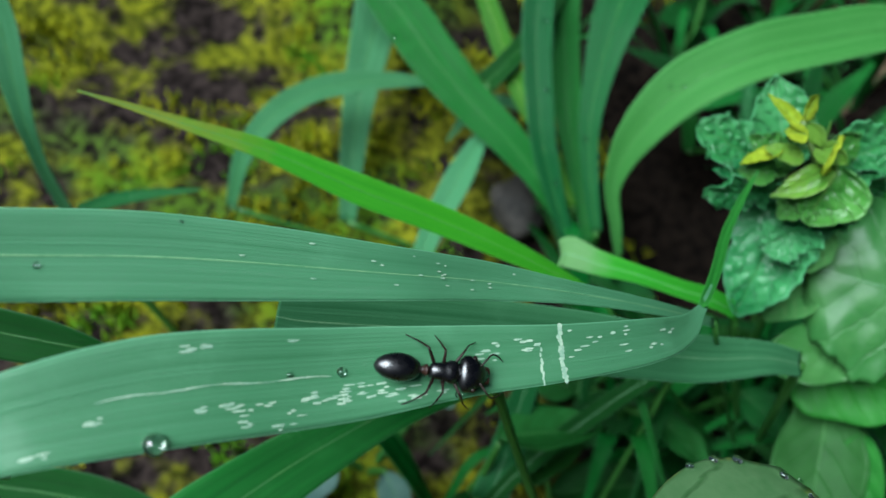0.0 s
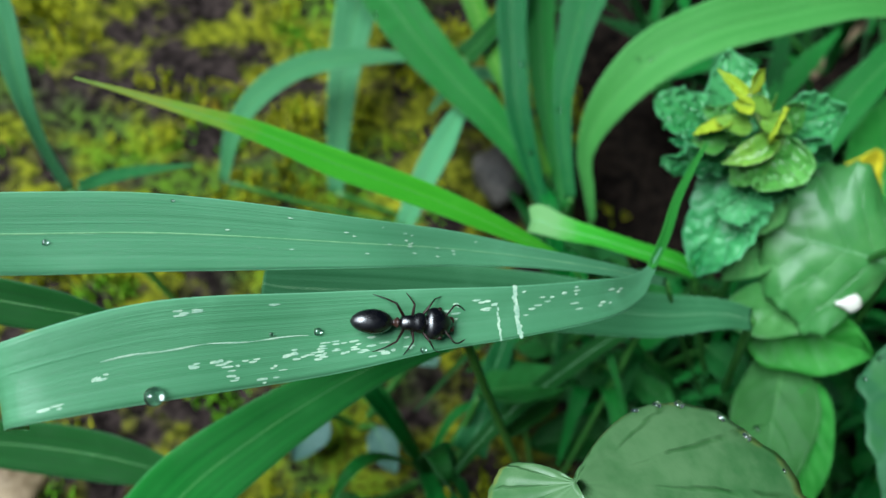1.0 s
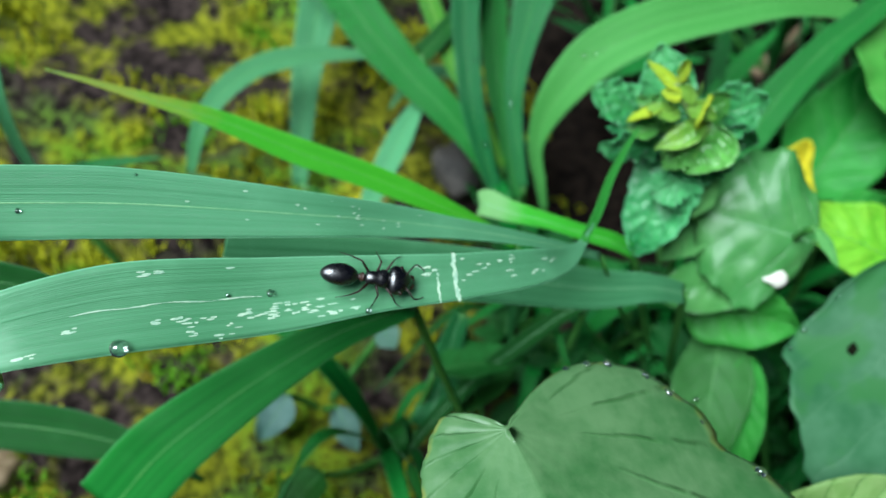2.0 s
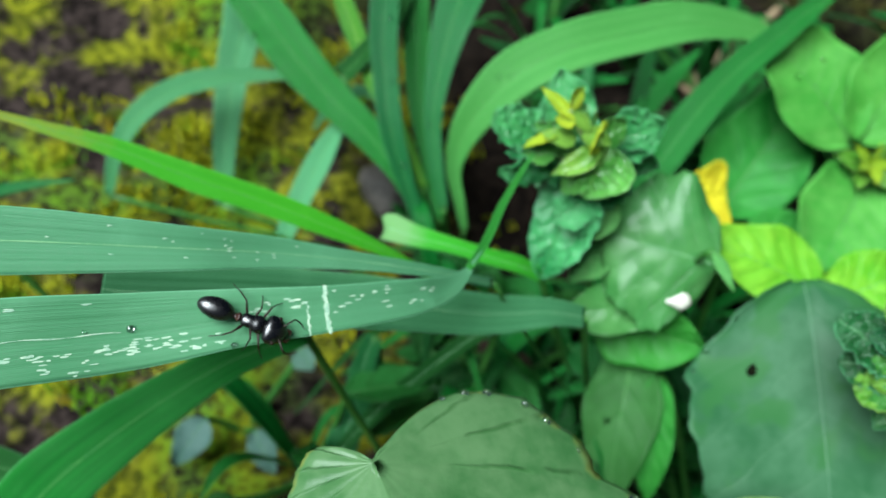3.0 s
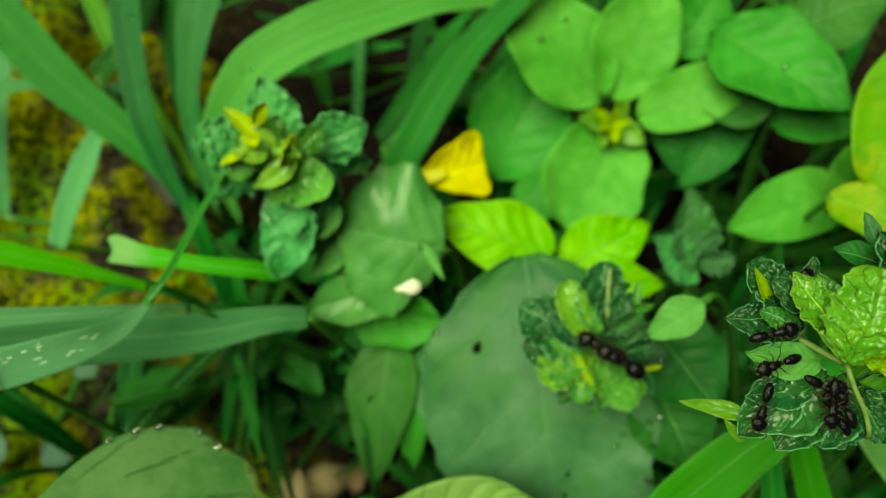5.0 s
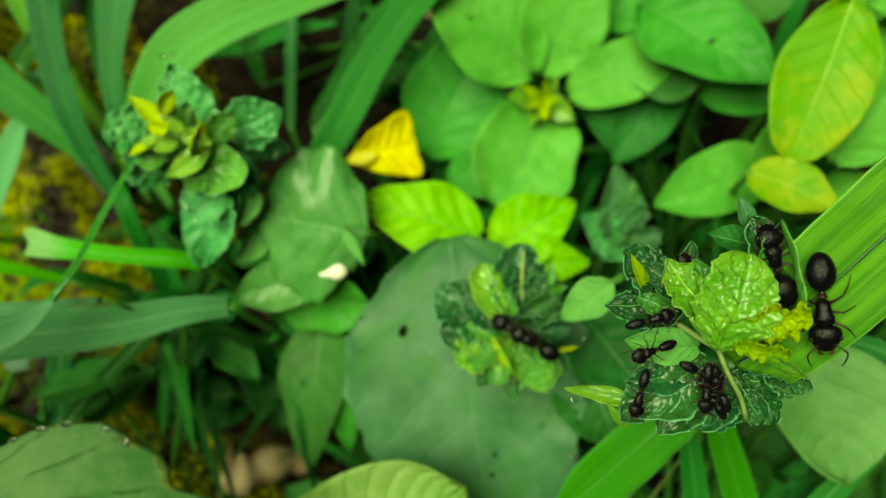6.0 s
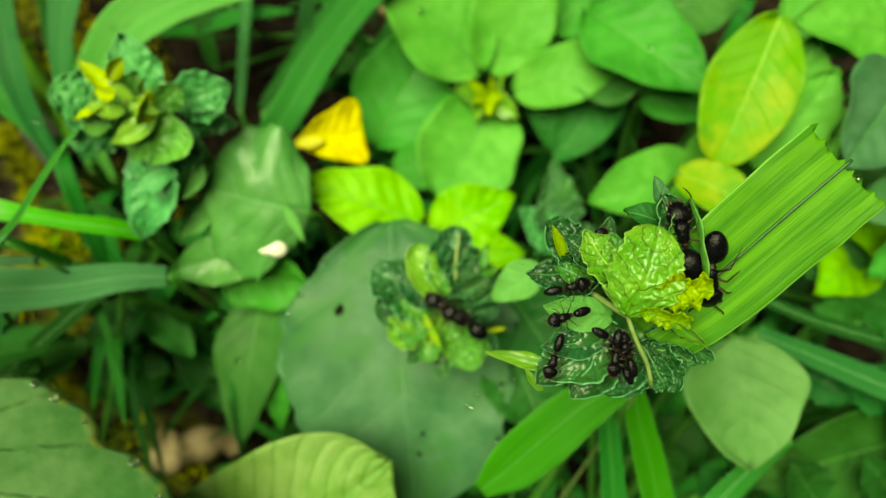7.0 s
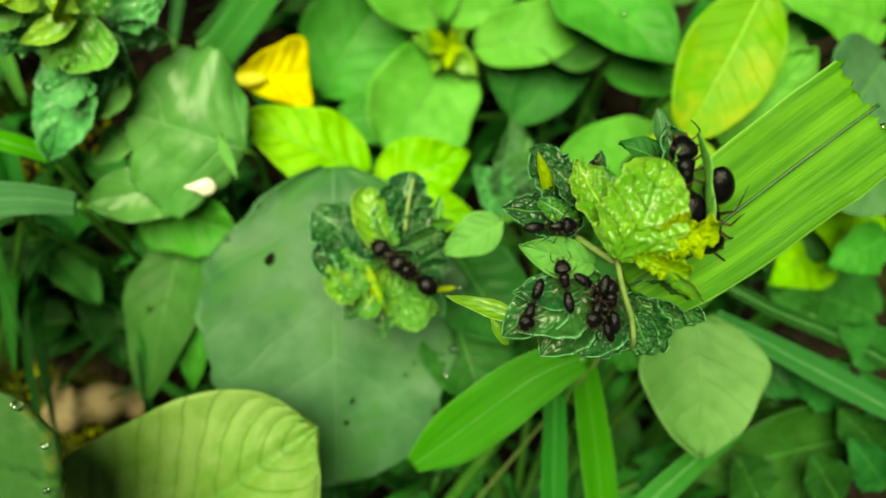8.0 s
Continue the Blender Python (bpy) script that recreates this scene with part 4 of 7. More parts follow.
Leaf(shoot, (0.0625, 0.0867, 0.1346), (0.0574, 0.0883, 0.1360), 0.0032, (-0.36, -0.58, 0.73), CURL_LIME, shape='ovate', pucker=0.05, cells=4, curl=0.5, rib=RIB_LIME, seed=25.0)
Leaf(shoot, (0.0636, 0.0868, 0.1361), (0.0675, 0.0845, 0.1345), 0.0033, (0.25, -0.80, 0.55), CURL_LIME, shape='ovate', pucker=0.05, cells=4, curl=0.5, rib=RIB_LIME, seed=26.0)
Leaf(shoot, (0.0659, 0.0858, 0.1215), (0.0597, 0.0848, 0.1192), 0.0066, (-0.32, -0.84, 0.45), LEAF_CRUMPLED, shape='round', pucker=0.09, cells=5, curl=0.4, frill=0.06, seed=27.0)
settle(shoot)

spotted = plant('broadleaf_weed', on_ground(0.088, 0.078), 'dull green weed leaves with a white dropping', 'weed')
spot_leaf = Leaf(spotted, (0.0868, 0.0743, 0.1108), (0.0701, 0.0854, 0.1117), 0.0278, (-0.33, -0.52, 0.79), LEAF_SPOTTED, shape='round', pucker=0.006, cells=4, wave=0.03, teeth=0.07, cup=-0.06, quilt=0.003, veins=4, rib=RIB_PALE, rib_size=0.005, seed=2.0, nu=45, nv=49, stalk=spotted.location)
Leaf(spotted, (0.0784, 0.0763, 0.1017), (0.0604, 0.0780, 0.0996), 0.0106, (-0.52, -0.52, 0.68), LEAF_SPOTTED, shape='ovate', wave=0.04, curl=0.2, rib=None, seed=4.0, stalk=spotted.location)
Leaf(spotted, (0.0719, 0.0852, 0.1075), (0.0635, 0.0825, 0.1031), 0.0085, (-0.63, -0.28, 0.72), LEAF_PALE, shape='ovate', pucker=0.03, cells=3, curl=0.35, seed=4.5, stalk=spotted.location)
Leaf(spotted, (0.0684, 0.0811, 0.0946), (0.0849, 0.0675, 0.0959), 0.0150, (-0.45, -0.68, 0.58), LEAF_MID, shape='ovate', quilt=0.01, seed=5.0, stalk=spotted.location)
# Narrow pale leaf added to stand for a whitish patch on the spotted one.
Leaf(spotted, (0.0826, 0.0719, 0.1187), (0.0839, 0.0653, 0.1157), 0.0019, (-0.12, -0.50, 0.86), LEAF_PALE, shape='lance', pucker=0.03, cells=4, curl=0.4, rib=None, seed=6.0, stalk=spotted.location)
settle(spotted)

petal = plant('withered_leaf', on_ground(0.108, 0.105), 'curled bright yellow withered leaf on a thin stalk', 'leaf')
Leaf(petal, (0.0906, 0.1033, 0.0953), (0.1056, 0.1015, 0.0957), 0.0145, (-0.25, -0.51, 0.82), PETAL, shape='fan', curl=0.25, wave=0.03, pucker=0.008, cells=3, seed=1.0, rib=None, stalk=petal.location)
Leaf(petal, (0.0971, 0.1015, 0.0965), (0.0892, 0.1028, 0.0960), 0.0029, (-0.15, -0.55, 0.82), PETAL_PALE, shape='lance', curl=0.4, seed=2.0, rib=None)
settle(petal)

limew = plant('lime_weed', on_ground(0.110, 0.070), 'quilted lime-green weed leaves', 'weed')
Leaf(limew, (0.1079, 0.0719, 0.1003), (0.0885, 0.0850, 0.1061), 0.0142, (-0.18, -0.36, 0.92), LEAF_LIME, shape='ovate', quilt=0.03, seed=1.0, stalk=limew.location)
Leaf(limew, (0.1099, 0.0704, 0.0964), (0.1267, 0.0697, 0.1040), 0.0135, (-0.10, -0.43, 0.90), LEAF_LIME, shape='ovate', quilt=0.03, crinkle=0.03, wave=0.06, seed=2.0, stalk=limew.location)
Leaf(limew, (0.1131, 0.0676, 0.0945), (0.1245, 0.0582, 0.1004), 0.0090, (-0.13, -0.51, 0.85), LEAF_LIME, shape='ovate', quilt=0.03, seed=3.0, stalk=limew.location)
settle(limew)

oppw = plant('broadleaf_weed', on_ground(0.132, 0.100), 'smooth light green opposite leaves round a yellow bud', 'weed')
tube('stem', spline([(0.1343, 0.0995, 0.0985), (0.1435, 0.1080, 0.0826), tuple(oppw.location)], 12), 0.00100, STEM, oppw)
Leaf(oppw, (0.1346, 0.1055, 0.1003), (0.1207, 0.1231, 0.1175), 0.0213, (-0.19, -0.37, 0.91), LEAF_LIGHT, shape='round', quilt=0.005, seed=1.0)
Leaf(oppw, (0.1366, 0.1049, 0.1002), (0.1508, 0.1167, 0.1184), 0.0180, (0.00, -0.43, 0.90), LEAF_LIGHT, shape='round', quilt=0.005, seed=2.0)
Leaf(oppw, (0.1397, 0.0980, 0.0996), (0.1638, 0.0924, 0.1086), 0.0132, (-0.02, -0.51, 0.86), LEAF_LIGHT, shape='ovate', quilt=0.005, seed=3.0)
Leaf(oppw, (0.1340, 0.0979, 0.0985), (0.1157, 0.0804, 0.0930), 0.0223, (-0.17, -0.64, 0.75), LEAF_LIGHT, shape='round', quilt=0.005, seed=4.0)
Leaf(oppw, (0.1325, 0.0965, 0.1019), (0.1250, 0.0985, 0.1054), 0.0052, (-0.33, -0.45, 0.83), CURL_LIME, shape='lance', quilt=0.005, curl=0.4, rib=RIB_LIME, seed=5.3)
Leaf(oppw, (0.1325, 0.0965, 0.1019), (0.1364, 0.0891, 0.1016), 0.0052, (0.03, -0.58, 0.81), CURL_LIME, shape='lance', quilt=0.005, curl=0.4, rib=RIB_LIME, seed=6.3)
Leaf(oppw, (0.1325, 0.0965, 0.1019), (0.1276, 0.0917, 0.1016), 0.0043, (-0.33, -0.45, 0.83), CURL_LIME, shape='lance', quilt=0.005, curl=0.4, rib=RIB_LIME, seed=7.3)
Leaf(oppw, (0.1325, 0.0965, 0.1019), (0.1362, 0.0976, 0.1069), 0.0040, (0.03, -0.58, 0.81), CURL_LIME, shape='lance', quilt=0.005, curl=0.4, rib=RIB_LIME, seed=8.3)
Leaf(oppw, (0.1317, 0.0953, 0.1035), (0.1276, 0.0972, 0.1087), 0.0028, (-0.33, -0.45, 0.83), CURL_STAR, shape='lance', quilt=0.005, curl=0.4, rib=RIB_LIME, seed=9.3)
Leaf(oppw, (0.1317, 0.0953, 0.1035), (0.1326, 0.0962, 0.1090), 0.0026, (0.03, -0.58, 0.81), CURL_STAR, shape='lance', quilt=0.005, curl=0.4, rib=RIB_LIME, seed=10.3)
Leaf(oppw, (0.1317, 0.0953, 0.1035), (0.1340, 0.0922, 0.1067), 0.0028, (0.03, -0.58, 0.81), CURL_STAR, shape='lance', quilt=0.005, curl=0.4, rib=RIB_LIME, seed=11.3)
Leaf(oppw, (0.1317, 0.0953, 0.1035), (0.1296, 0.0897, 0.1043), 0.0026, (0.03, -0.58, 0.81), CURL_STAR, shape='lance', quilt=0.005, curl=0.4, rib=RIB_LIME, seed=12.3)
Leaf(oppw, (0.1317, 0.0953, 0.1035), (0.1269, 0.0930, 0.1059), 0.0023, (-0.33, -0.45, 0.83), CURL_STAR, shape='lance', quilt=0.005, curl=0.4, rib=RIB_LIME, seed=13.3)
settle(oppw)

backw = plant('broadleaf_weed', on_ground(0.130, 0.125), 'dark green smooth leaves in the shade behind', 'weed')
Leaf(backw, (0.1098, 0.1073, 0.0823), (0.1345, 0.1238, 0.1032), 0.0219, (-0.21, -0.46, 0.86), LEAF_MID, shape='ovate', seed=1.0, stalk=backw.location)
Leaf(backw, (0.1114, 0.0993, 0.0820), (0.1282, 0.0952, 0.0846), 0.0114, (-0.12, -0.49, 0.87), LEAF_MID, shape='ovate', seed=2.0, stalk=backw.location)
Leaf(backw, (0.1548, 0.0870, 0.0893), (0.1426, 0.0966, 0.0951), 0.0129, (-0.19, -0.40, 0.90), LEAF_DARK, shape='ovate', seed=3.0, stalk=backw.location)
Leaf(backw, (0.1653, 0.0971, 0.0978), (0.1445, 0.0836, 0.0894), 0.0142, (-0.19, -0.40, 0.90), LEAF_DARK, shape='ovate', seed=4.0, stalk=backw.location)
Leaf(backw, (0.1546, 0.1096, 0.1021), (0.1668, 0.1155, 0.1134), 0.0155, (-0.19, -0.40, 0.90), LEAF_MID, shape='ovate', seed=5.0, stalk=backw.location)
settle(backw)

rightw = plant('broadleaf_weed', on_ground(0.170, 0.085), 'broad mixed green and yellowing leaves', 'weed')
Leaf(rightw, (0.1577, 0.1031, 0.1134), (0.1706, 0.0741, 0.1121), 0.0202, (-0.10, -0.43, 0.90), LEAF_MID, shape='ovate', seed=1.0, stalk=rightw.location)
Leaf(rightw, (0.1633, 0.0846, 0.1020), (0.1775, 0.0740, 0.1045), 0.0085, (-0.10, -0.43, 0.90), LEAF_MID, shape='lance', seed=1.5, stalk=rightw.location)
Leaf(rightw, (0.1734, 0.0687, 0.1370), (0.1575, 0.0537, 0.1201), 0.0157, (-0.29, -0.36, 0.89), LEAF_YELLOW, shape='round', quilt=0.004, seed=2.0, rib=RIB_LIME)
Leaf(rightw, (0.1514, 0.0556, 0.1179), (0.1596, 0.0420, 0.1194), 0.0093, (-0.16, -0.31, 0.94), LEAF_YELLOW, shape='ovate', seed=3.0, rib=RIB_LIME, stalk=rightw.location)
Leaf(rightw, (0.1646, 0.0628, 0.1042), (0.1397, 0.0631, 0.1037), 0.0134, (-0.19, -0.40, 0.90), LEAF_LIGHT, shape='ovate', seed=4.0, stalk=rightw.location)
Leaf(rightw, (0.1698, 0.0542, 0.1125), (0.1837, 0.0604, 0.1291), 0.0137, (-0.10, -0.43, 0.90), LEAF_LIGHT, shape='ovate', seed=5.0, stalk=rightw.location)
Leaf(rightw, (0.1917, 0.0533, 0.1319), (0.1723, 0.0414, 0.1271), 0.0186, (-0.01, -0.46, 0.89), LEAF_GREY, shape='ovate', seed=6.0, stalk=rightw.location)
Leaf(rightw, (0.1861, 0.0772, 0.1215), (0.2057, 0.0735, 0.1305), 0.0178, (-0.10, -0.43, 0.90), LEAF_LIGHT, shape='ovate', seed=7.0, stalk=rightw.location)
Leaf(rightw, (0.2034, 0.0330, 0.0976), (0.1829, 0.0394, 0.1052), 0.0124, (-0.01, -0.46, 0.89), LEAF_LIME, shape='ovate', teeth=0.08, seed=8.0, stalk=rightw.location)
Leaf(rightw, (0.2035, 0.0647, 0.1273), (0.1798, 0.0710, 0.1317), 0.0159, (-0.07, -0.35, 0.93), LEAF_LIGHT, shape='ovate', seed=11.0, stalk=rightw.location)
Leaf(rightw, (0.2006, 0.0839, 0.1291), (0.1979, 0.0620, 0.1243), 0.0144, (-0.10, -0.43, 0.90), LEAF_GREY, shape='ovate', seed=12.0, stalk=rightw.location)
Leaf(rightw, (0.2024, 0.0227, 0.0868), (0.1836, 0.0323, 0.0919), 0.0151, (-0.01, -0.46, 0.89), LEAF_DARK, shape='ovate', seed=13.0, stalk=rightw.location)
Leaf(rightw, (0.1810, 0.0397, 0.0907), (0.1926, 0.0402, 0.1011), 0.0127, (-0.01, -0.46, 0.89), LEAF_DARK, shape='ovate', seed=14.0, stalk=rightw.location)
Leaf(rightw, (0.1947, 0.0364, 0.1184), (0.1752, 0.0370, 0.1183), 0.0101, (-0.01, -0.46, 0.89), LEAF_GREY, shape='ovate', seed=9.0, stalk=rightw.location)
Leaf(rightw, (0.1522, 0.0931, 0.1027), (0.1706, 0.0913, 0.1136), 0.0183, (-0.07, -0.35, 0.93), LEAF_DIM, shape='ovate', seed=20.0, stalk=rightw.location)
Leaf(rightw, (0.1742, 0.0975, 0.1134), (0.1891, 0.0922, 0.1214), 0.0169, (-0.07, -0.35, 0.93), LEAF_DIM, shape='ovate', seed=21.0, stalk=rightw.location)
Leaf(rightw, (0.1826, 0.0663, 0.1191), (0.1812, 0.0488, 0.1159), 0.0119, (-0.07, -0.35, 0.93), LEAF_LIGHT, shape='ovate', seed=22.0, stalk=rightw.location)
Leaf(rightw, (0.1799, 0.0627, 0.1141), (0.1867, 0.0705, 0.1273), 0.0121, (-0.07, -0.35, 0.93), LEAF_LIGHT, shape='ovate', seed=23.0, stalk=rightw.location)
Leaf(rightw, (0.1750, 0.0660, 0.1052), (0.1584, 0.0601, 0.1046), 0.0127, (-0.07, -0.35, 0.93), LEAF_LIGHT, shape='ovate', seed=24.0, stalk=rightw.location)
Leaf(rightw, (0.1956, 0.0735, 0.1219), (0.2034, 0.0755, 0.1322), 0.0167, (-0.07, -0.35, 0.93), LEAF_GREY, shape='ovate', seed=25.0, stalk=rightw.location)
Leaf(rightw, (0.1836, 0.0503, 0.1057), (0.1948, 0.0451, 0.1128), 0.0155, (-0.07, -0.35, 0.93), LEAF_DIM, shape='ovate', seed=26.0, stalk=rightw.location)
Leaf(rightw, (0.1952, 0.0390, 0.0952), (0.1774, 0.0331, 0.0943), 0.0138, (-0.07, -0.35, 0.93), LEAF_LIME, shape='ovate', seed=27.0, stalk=rightw.location)
Leaf(rightw, (0.1738, 0.0560, 0.1028), (0.1767, 0.0420, 0.1027), 0.0102, (-0.07, -0.35, 0.93), LEAF_LIGHT, shape='ovate', seed=28.0, stalk=rightw.location)
settle(rightw)

crumple = plant('curled_weed', on_ground(0.138, 0.068), 'crumpled grey-green weed leaves', 'weed')
Leaf(crumple, (0.1342, 0.0611, 0.0974), (0.1346, 0.0704, 0.1105), 0.0099, (-0.30, -0.37, 0.88), LEAF_GREY, shape='ovate', pucker=0.05, cells=4, curl=0.35, teeth=0.08, frill=0.05, rib=RIB_GREY, seed=1.0, stalk=crumple.location)
Leaf(crumple, (0.1337, 0.0613, 0.0974), (0.1264, 0.0664, 0.1041), 0.0082, (-0.56, -0.32, 0.77), LEAF_CRUMPLED, shape='ovate', pucker=0.07, cells=5, curl=0.4, frill=0.05, seed=2.0, stalk=crumple.location)
Leaf(crumple, (0.1346, 0.0611, 0.0975), (0.1396, 0.0586, 0.1016), 0.0080, (0.09, -0.68, 0.73), LEAF_GREY, shape='ovate', pucker=0.05, cells=4, curl=0.35, frill=0.05, seed=3.0, stalk=crumple.location)
Leaf(crumple, (0.1329, 0.0621, 0.0966), (0.1276, 0.0595, 0.0975), 0.0055, (-0.50, -0.66, 0.56), LEAF_CRUMPLED, shape='ovate', pucker=0.07, cells=4, curl=0.4, frill=0.05, seed=3.6, stalk=crumple.location)
settle(crumple)

pitted = plant('broadleaf_weed', on_ground(0.088, 0.040), 'large grey-green leaf with dark bitten holes', 'weed')
big_leaf = Leaf(pitted, (0.1006, 0.0691, 0.1085), (0.0891, 0.0235, 0.0844), 0.0414, (-0.22, -0.48, 0.85), LEAF_GREY, shape='round', rib=RIB_GREY, rib_size=0.005, seed=1.0, nu=41, nv=49, cup=0.02, teeth=0.06, quilt=0.003, wave=0.04, stalk=pitted.location)
Leaf(pitted, (0.0760, 0.0763, 0.0884), (0.0624, 0.0510, 0.0729), 0.0137, (-0.40, -0.40, 0.82), LEAF_DIM, shape='ovate', quilt=0.004, wave=0.03, teeth=0.03, seed=2.0, stalk=pitted.location)
Leaf(pitted, (0.0777, 0.0679, 0.0876), (0.0706, 0.0508, 0.0737), 0.0080, (-0.48, -0.36, 0.80), LEAF_MID, shape='ovate', seed=3.0, stalk=pitted.location)
settle(pitted)

heart = plant('heart_leaf_weed', on_ground(0.050, 0.045), 'pale grey-green heart-shaped leaf rimmed with drops', 'weed')
heart_leaf = HeartLeaf(heart, (0.0222, 0.0394, 0.1383), (0.0282, 0.0074, 0.1373), (0.0456, 0.0443, 0.1284), 0.5, LEAF_HEART)
settle(heart)

limebig = plant('broadleaf_weed', on_ground(0.070, 0.030), 'large pale lime leaf with pressed-in veins', 'weed')
Leaf(limebig, (0.0456, 0.0192, 0.0783), (0.0858, 0.0272, 0.1054), 0.0336, (-0.26, -0.27, 0.93), LEAF_BIG, shape='round', quilt=0.022, veins=12, slant=4.0, rib=RIB_DARK, seed=1.0, nu=31, nv=41, stalk=limebig.location)
settle(limebig)

under = plant('broadleaf_weed', on_ground(0.135, 0.015), 'pale green leaves and lime blades in the shade', 'weed')
Leaf(under, (0.1440, 0.0236, 0.1170), (0.1399, 0.0059, 0.1062), 0.0184, (-0.33, -0.52, 0.79), LEAF_SOFT, shape='ovate', quilt=0.004, wave=0.03, seed=1.0, stalk=under.location)
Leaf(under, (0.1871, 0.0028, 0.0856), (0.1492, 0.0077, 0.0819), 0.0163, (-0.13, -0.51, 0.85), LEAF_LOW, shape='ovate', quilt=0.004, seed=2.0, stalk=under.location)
Leaf(under, (0.1468, 0.0336, 0.1042), (0.1360, 0.0235, 0.1015), 0.0131, (-0.13, -0.51, 0.85), LEAF_MID, shape='ovate', seed=3.0, stalk=under.location)
Leaf(under, (0.1164, 0.0492, 0.1050), (0.1192, 0.0315, 0.1051), 0.0160, (-0.22, -0.48, 0.85), LEAF_DARK, shape='ovate', seed=4.0, stalk=under.location)
Leaf(under, (0.1139, 0.0408, 0.0995), (0.1139, 0.0262, 0.0960), 0.0152, (-0.22, -0.48, 0.85), LEAF_DARK, shape='ovate', seed=5.0, stalk=under.location)
Leaf(under, (0.1142, 0.0393, 0.1318), (0.1069, 0.0393, 0.1263), 0.0056, (-0.19, -0.40, 0.90), LEAF_PALE, shape='ovate', seed=6.0, stalk=under.location)
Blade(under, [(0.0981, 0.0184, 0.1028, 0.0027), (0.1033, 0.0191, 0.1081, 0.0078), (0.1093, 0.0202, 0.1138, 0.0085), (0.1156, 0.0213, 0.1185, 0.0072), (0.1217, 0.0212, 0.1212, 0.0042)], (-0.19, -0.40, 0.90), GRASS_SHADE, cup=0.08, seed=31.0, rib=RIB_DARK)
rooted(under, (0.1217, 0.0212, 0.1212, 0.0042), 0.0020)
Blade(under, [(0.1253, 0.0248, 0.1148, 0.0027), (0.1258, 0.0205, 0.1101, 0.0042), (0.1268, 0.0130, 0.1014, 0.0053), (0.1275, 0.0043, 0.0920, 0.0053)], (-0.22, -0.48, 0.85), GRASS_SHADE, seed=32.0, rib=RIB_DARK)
rooted(under, (0.1275, 0.0043, 0.0920, 0.0053), 0.0020)
Blade(under, [(0.1220, 0.0240, 0.1099, 0.0028), (0.1212, 0.0169, 0.1021, 0.0038), (0.1201, 0.0081, 0.0921, 0.0043)], (-0.22, -0.48, 0.85), GRASS_MID, seed=33.0, rib=RIB_DARK)
rooted(under, (0.1201, 0.0081, 0.0921, 0.0043), 0.0020)
Blade(under, [(0.1834, 0.0009, 0.1001, 0.0036), (0.1720, 0.0100, 0.1034, 0.0046), (0.1619, 0.0180, 0.1064, 0.0039), (0.1525, 0.0252, 0.1092, 0.0025)], (-0.19, -0.40, 0.90), GRASS_TUFT, seed=34.0)
rooted(under, (0.1525, 0.0252, 0.1092, 0.0025), 0.0020)
Blade(under, [(0.1903, 0.0081, 0.0989, 0.0027), (0.1791, 0.0176, 0.1013, 0.0029), (0.1681, 0.0248, 0.1037, 0.0025), (0.1591, 0.0316, 0.1063, 0.0019)], (-0.19, -0.40, 0.90), GRASS_DEEP_SHADE, seed=35.0)
rooted(under, (0.1591, 0.0316, 0.1063, 0.0019), 0.0020)
Blade(under, [(0.1337, 0.0028, 0.0927, 0.0049), (0.1434, 0.0064, 0.0997, 0.0038), (0.1510, 0.0078, 0.1025, 0.0013)], (-0.19, -0.40, 0.90), GRASS_MID, seed=36.0)
rooted(under, (0.1510, 0.0078, 0.1025, 0.0013), 0.0020)
settle(under)

floorw = plant('broadleaf_weed', on_ground(0.170, 0.022), 'small dark toothed leaves close to the soil', 'weed')
Leaf(floorw, (0.1805, 0.0089, 0.0935), (0.1677, 0.0175, 0.0981), 0.0091, (-0.42, -0.48, 0.77), LEAF_DARK, shape='ovate', teeth=0.08, quilt=0.01, seed=1.0, stalk=floorw.location)
Leaf(floorw, (0.1883, 0.0116, 0.0978), (0.1785, 0.0199, 0.1033), 0.0081, (-0.33, -0.52, 0.79), LEAF_DARK, shape='ovate', teeth=0.08, quilt=0.01, seed=2.0, stalk=floorw.location)
Leaf(floorw, (0.1656, 0.0200, 0.0939), (0.1701, 0.0111, 0.0957), 0.0081, (-0.23, -0.55, 0.80), LEAF_DARK, shape='ovate', teeth=0.08, quilt=0.01, seed=3.0, stalk=floorw.location)
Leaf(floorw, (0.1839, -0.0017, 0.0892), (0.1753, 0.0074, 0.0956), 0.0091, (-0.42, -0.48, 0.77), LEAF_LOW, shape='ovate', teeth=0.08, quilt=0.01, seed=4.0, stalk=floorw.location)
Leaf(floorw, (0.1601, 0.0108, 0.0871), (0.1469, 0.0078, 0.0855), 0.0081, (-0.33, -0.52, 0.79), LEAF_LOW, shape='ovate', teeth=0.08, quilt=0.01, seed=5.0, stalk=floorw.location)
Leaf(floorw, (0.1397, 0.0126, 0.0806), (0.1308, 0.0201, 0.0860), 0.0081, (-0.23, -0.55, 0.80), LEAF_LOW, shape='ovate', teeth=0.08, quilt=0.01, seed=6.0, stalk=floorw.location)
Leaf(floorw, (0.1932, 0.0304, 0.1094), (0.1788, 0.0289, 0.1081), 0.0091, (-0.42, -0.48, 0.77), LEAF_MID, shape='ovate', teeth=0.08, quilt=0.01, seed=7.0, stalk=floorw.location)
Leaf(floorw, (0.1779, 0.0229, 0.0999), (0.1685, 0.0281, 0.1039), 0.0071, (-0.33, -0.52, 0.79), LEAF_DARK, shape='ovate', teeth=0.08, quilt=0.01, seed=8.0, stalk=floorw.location)
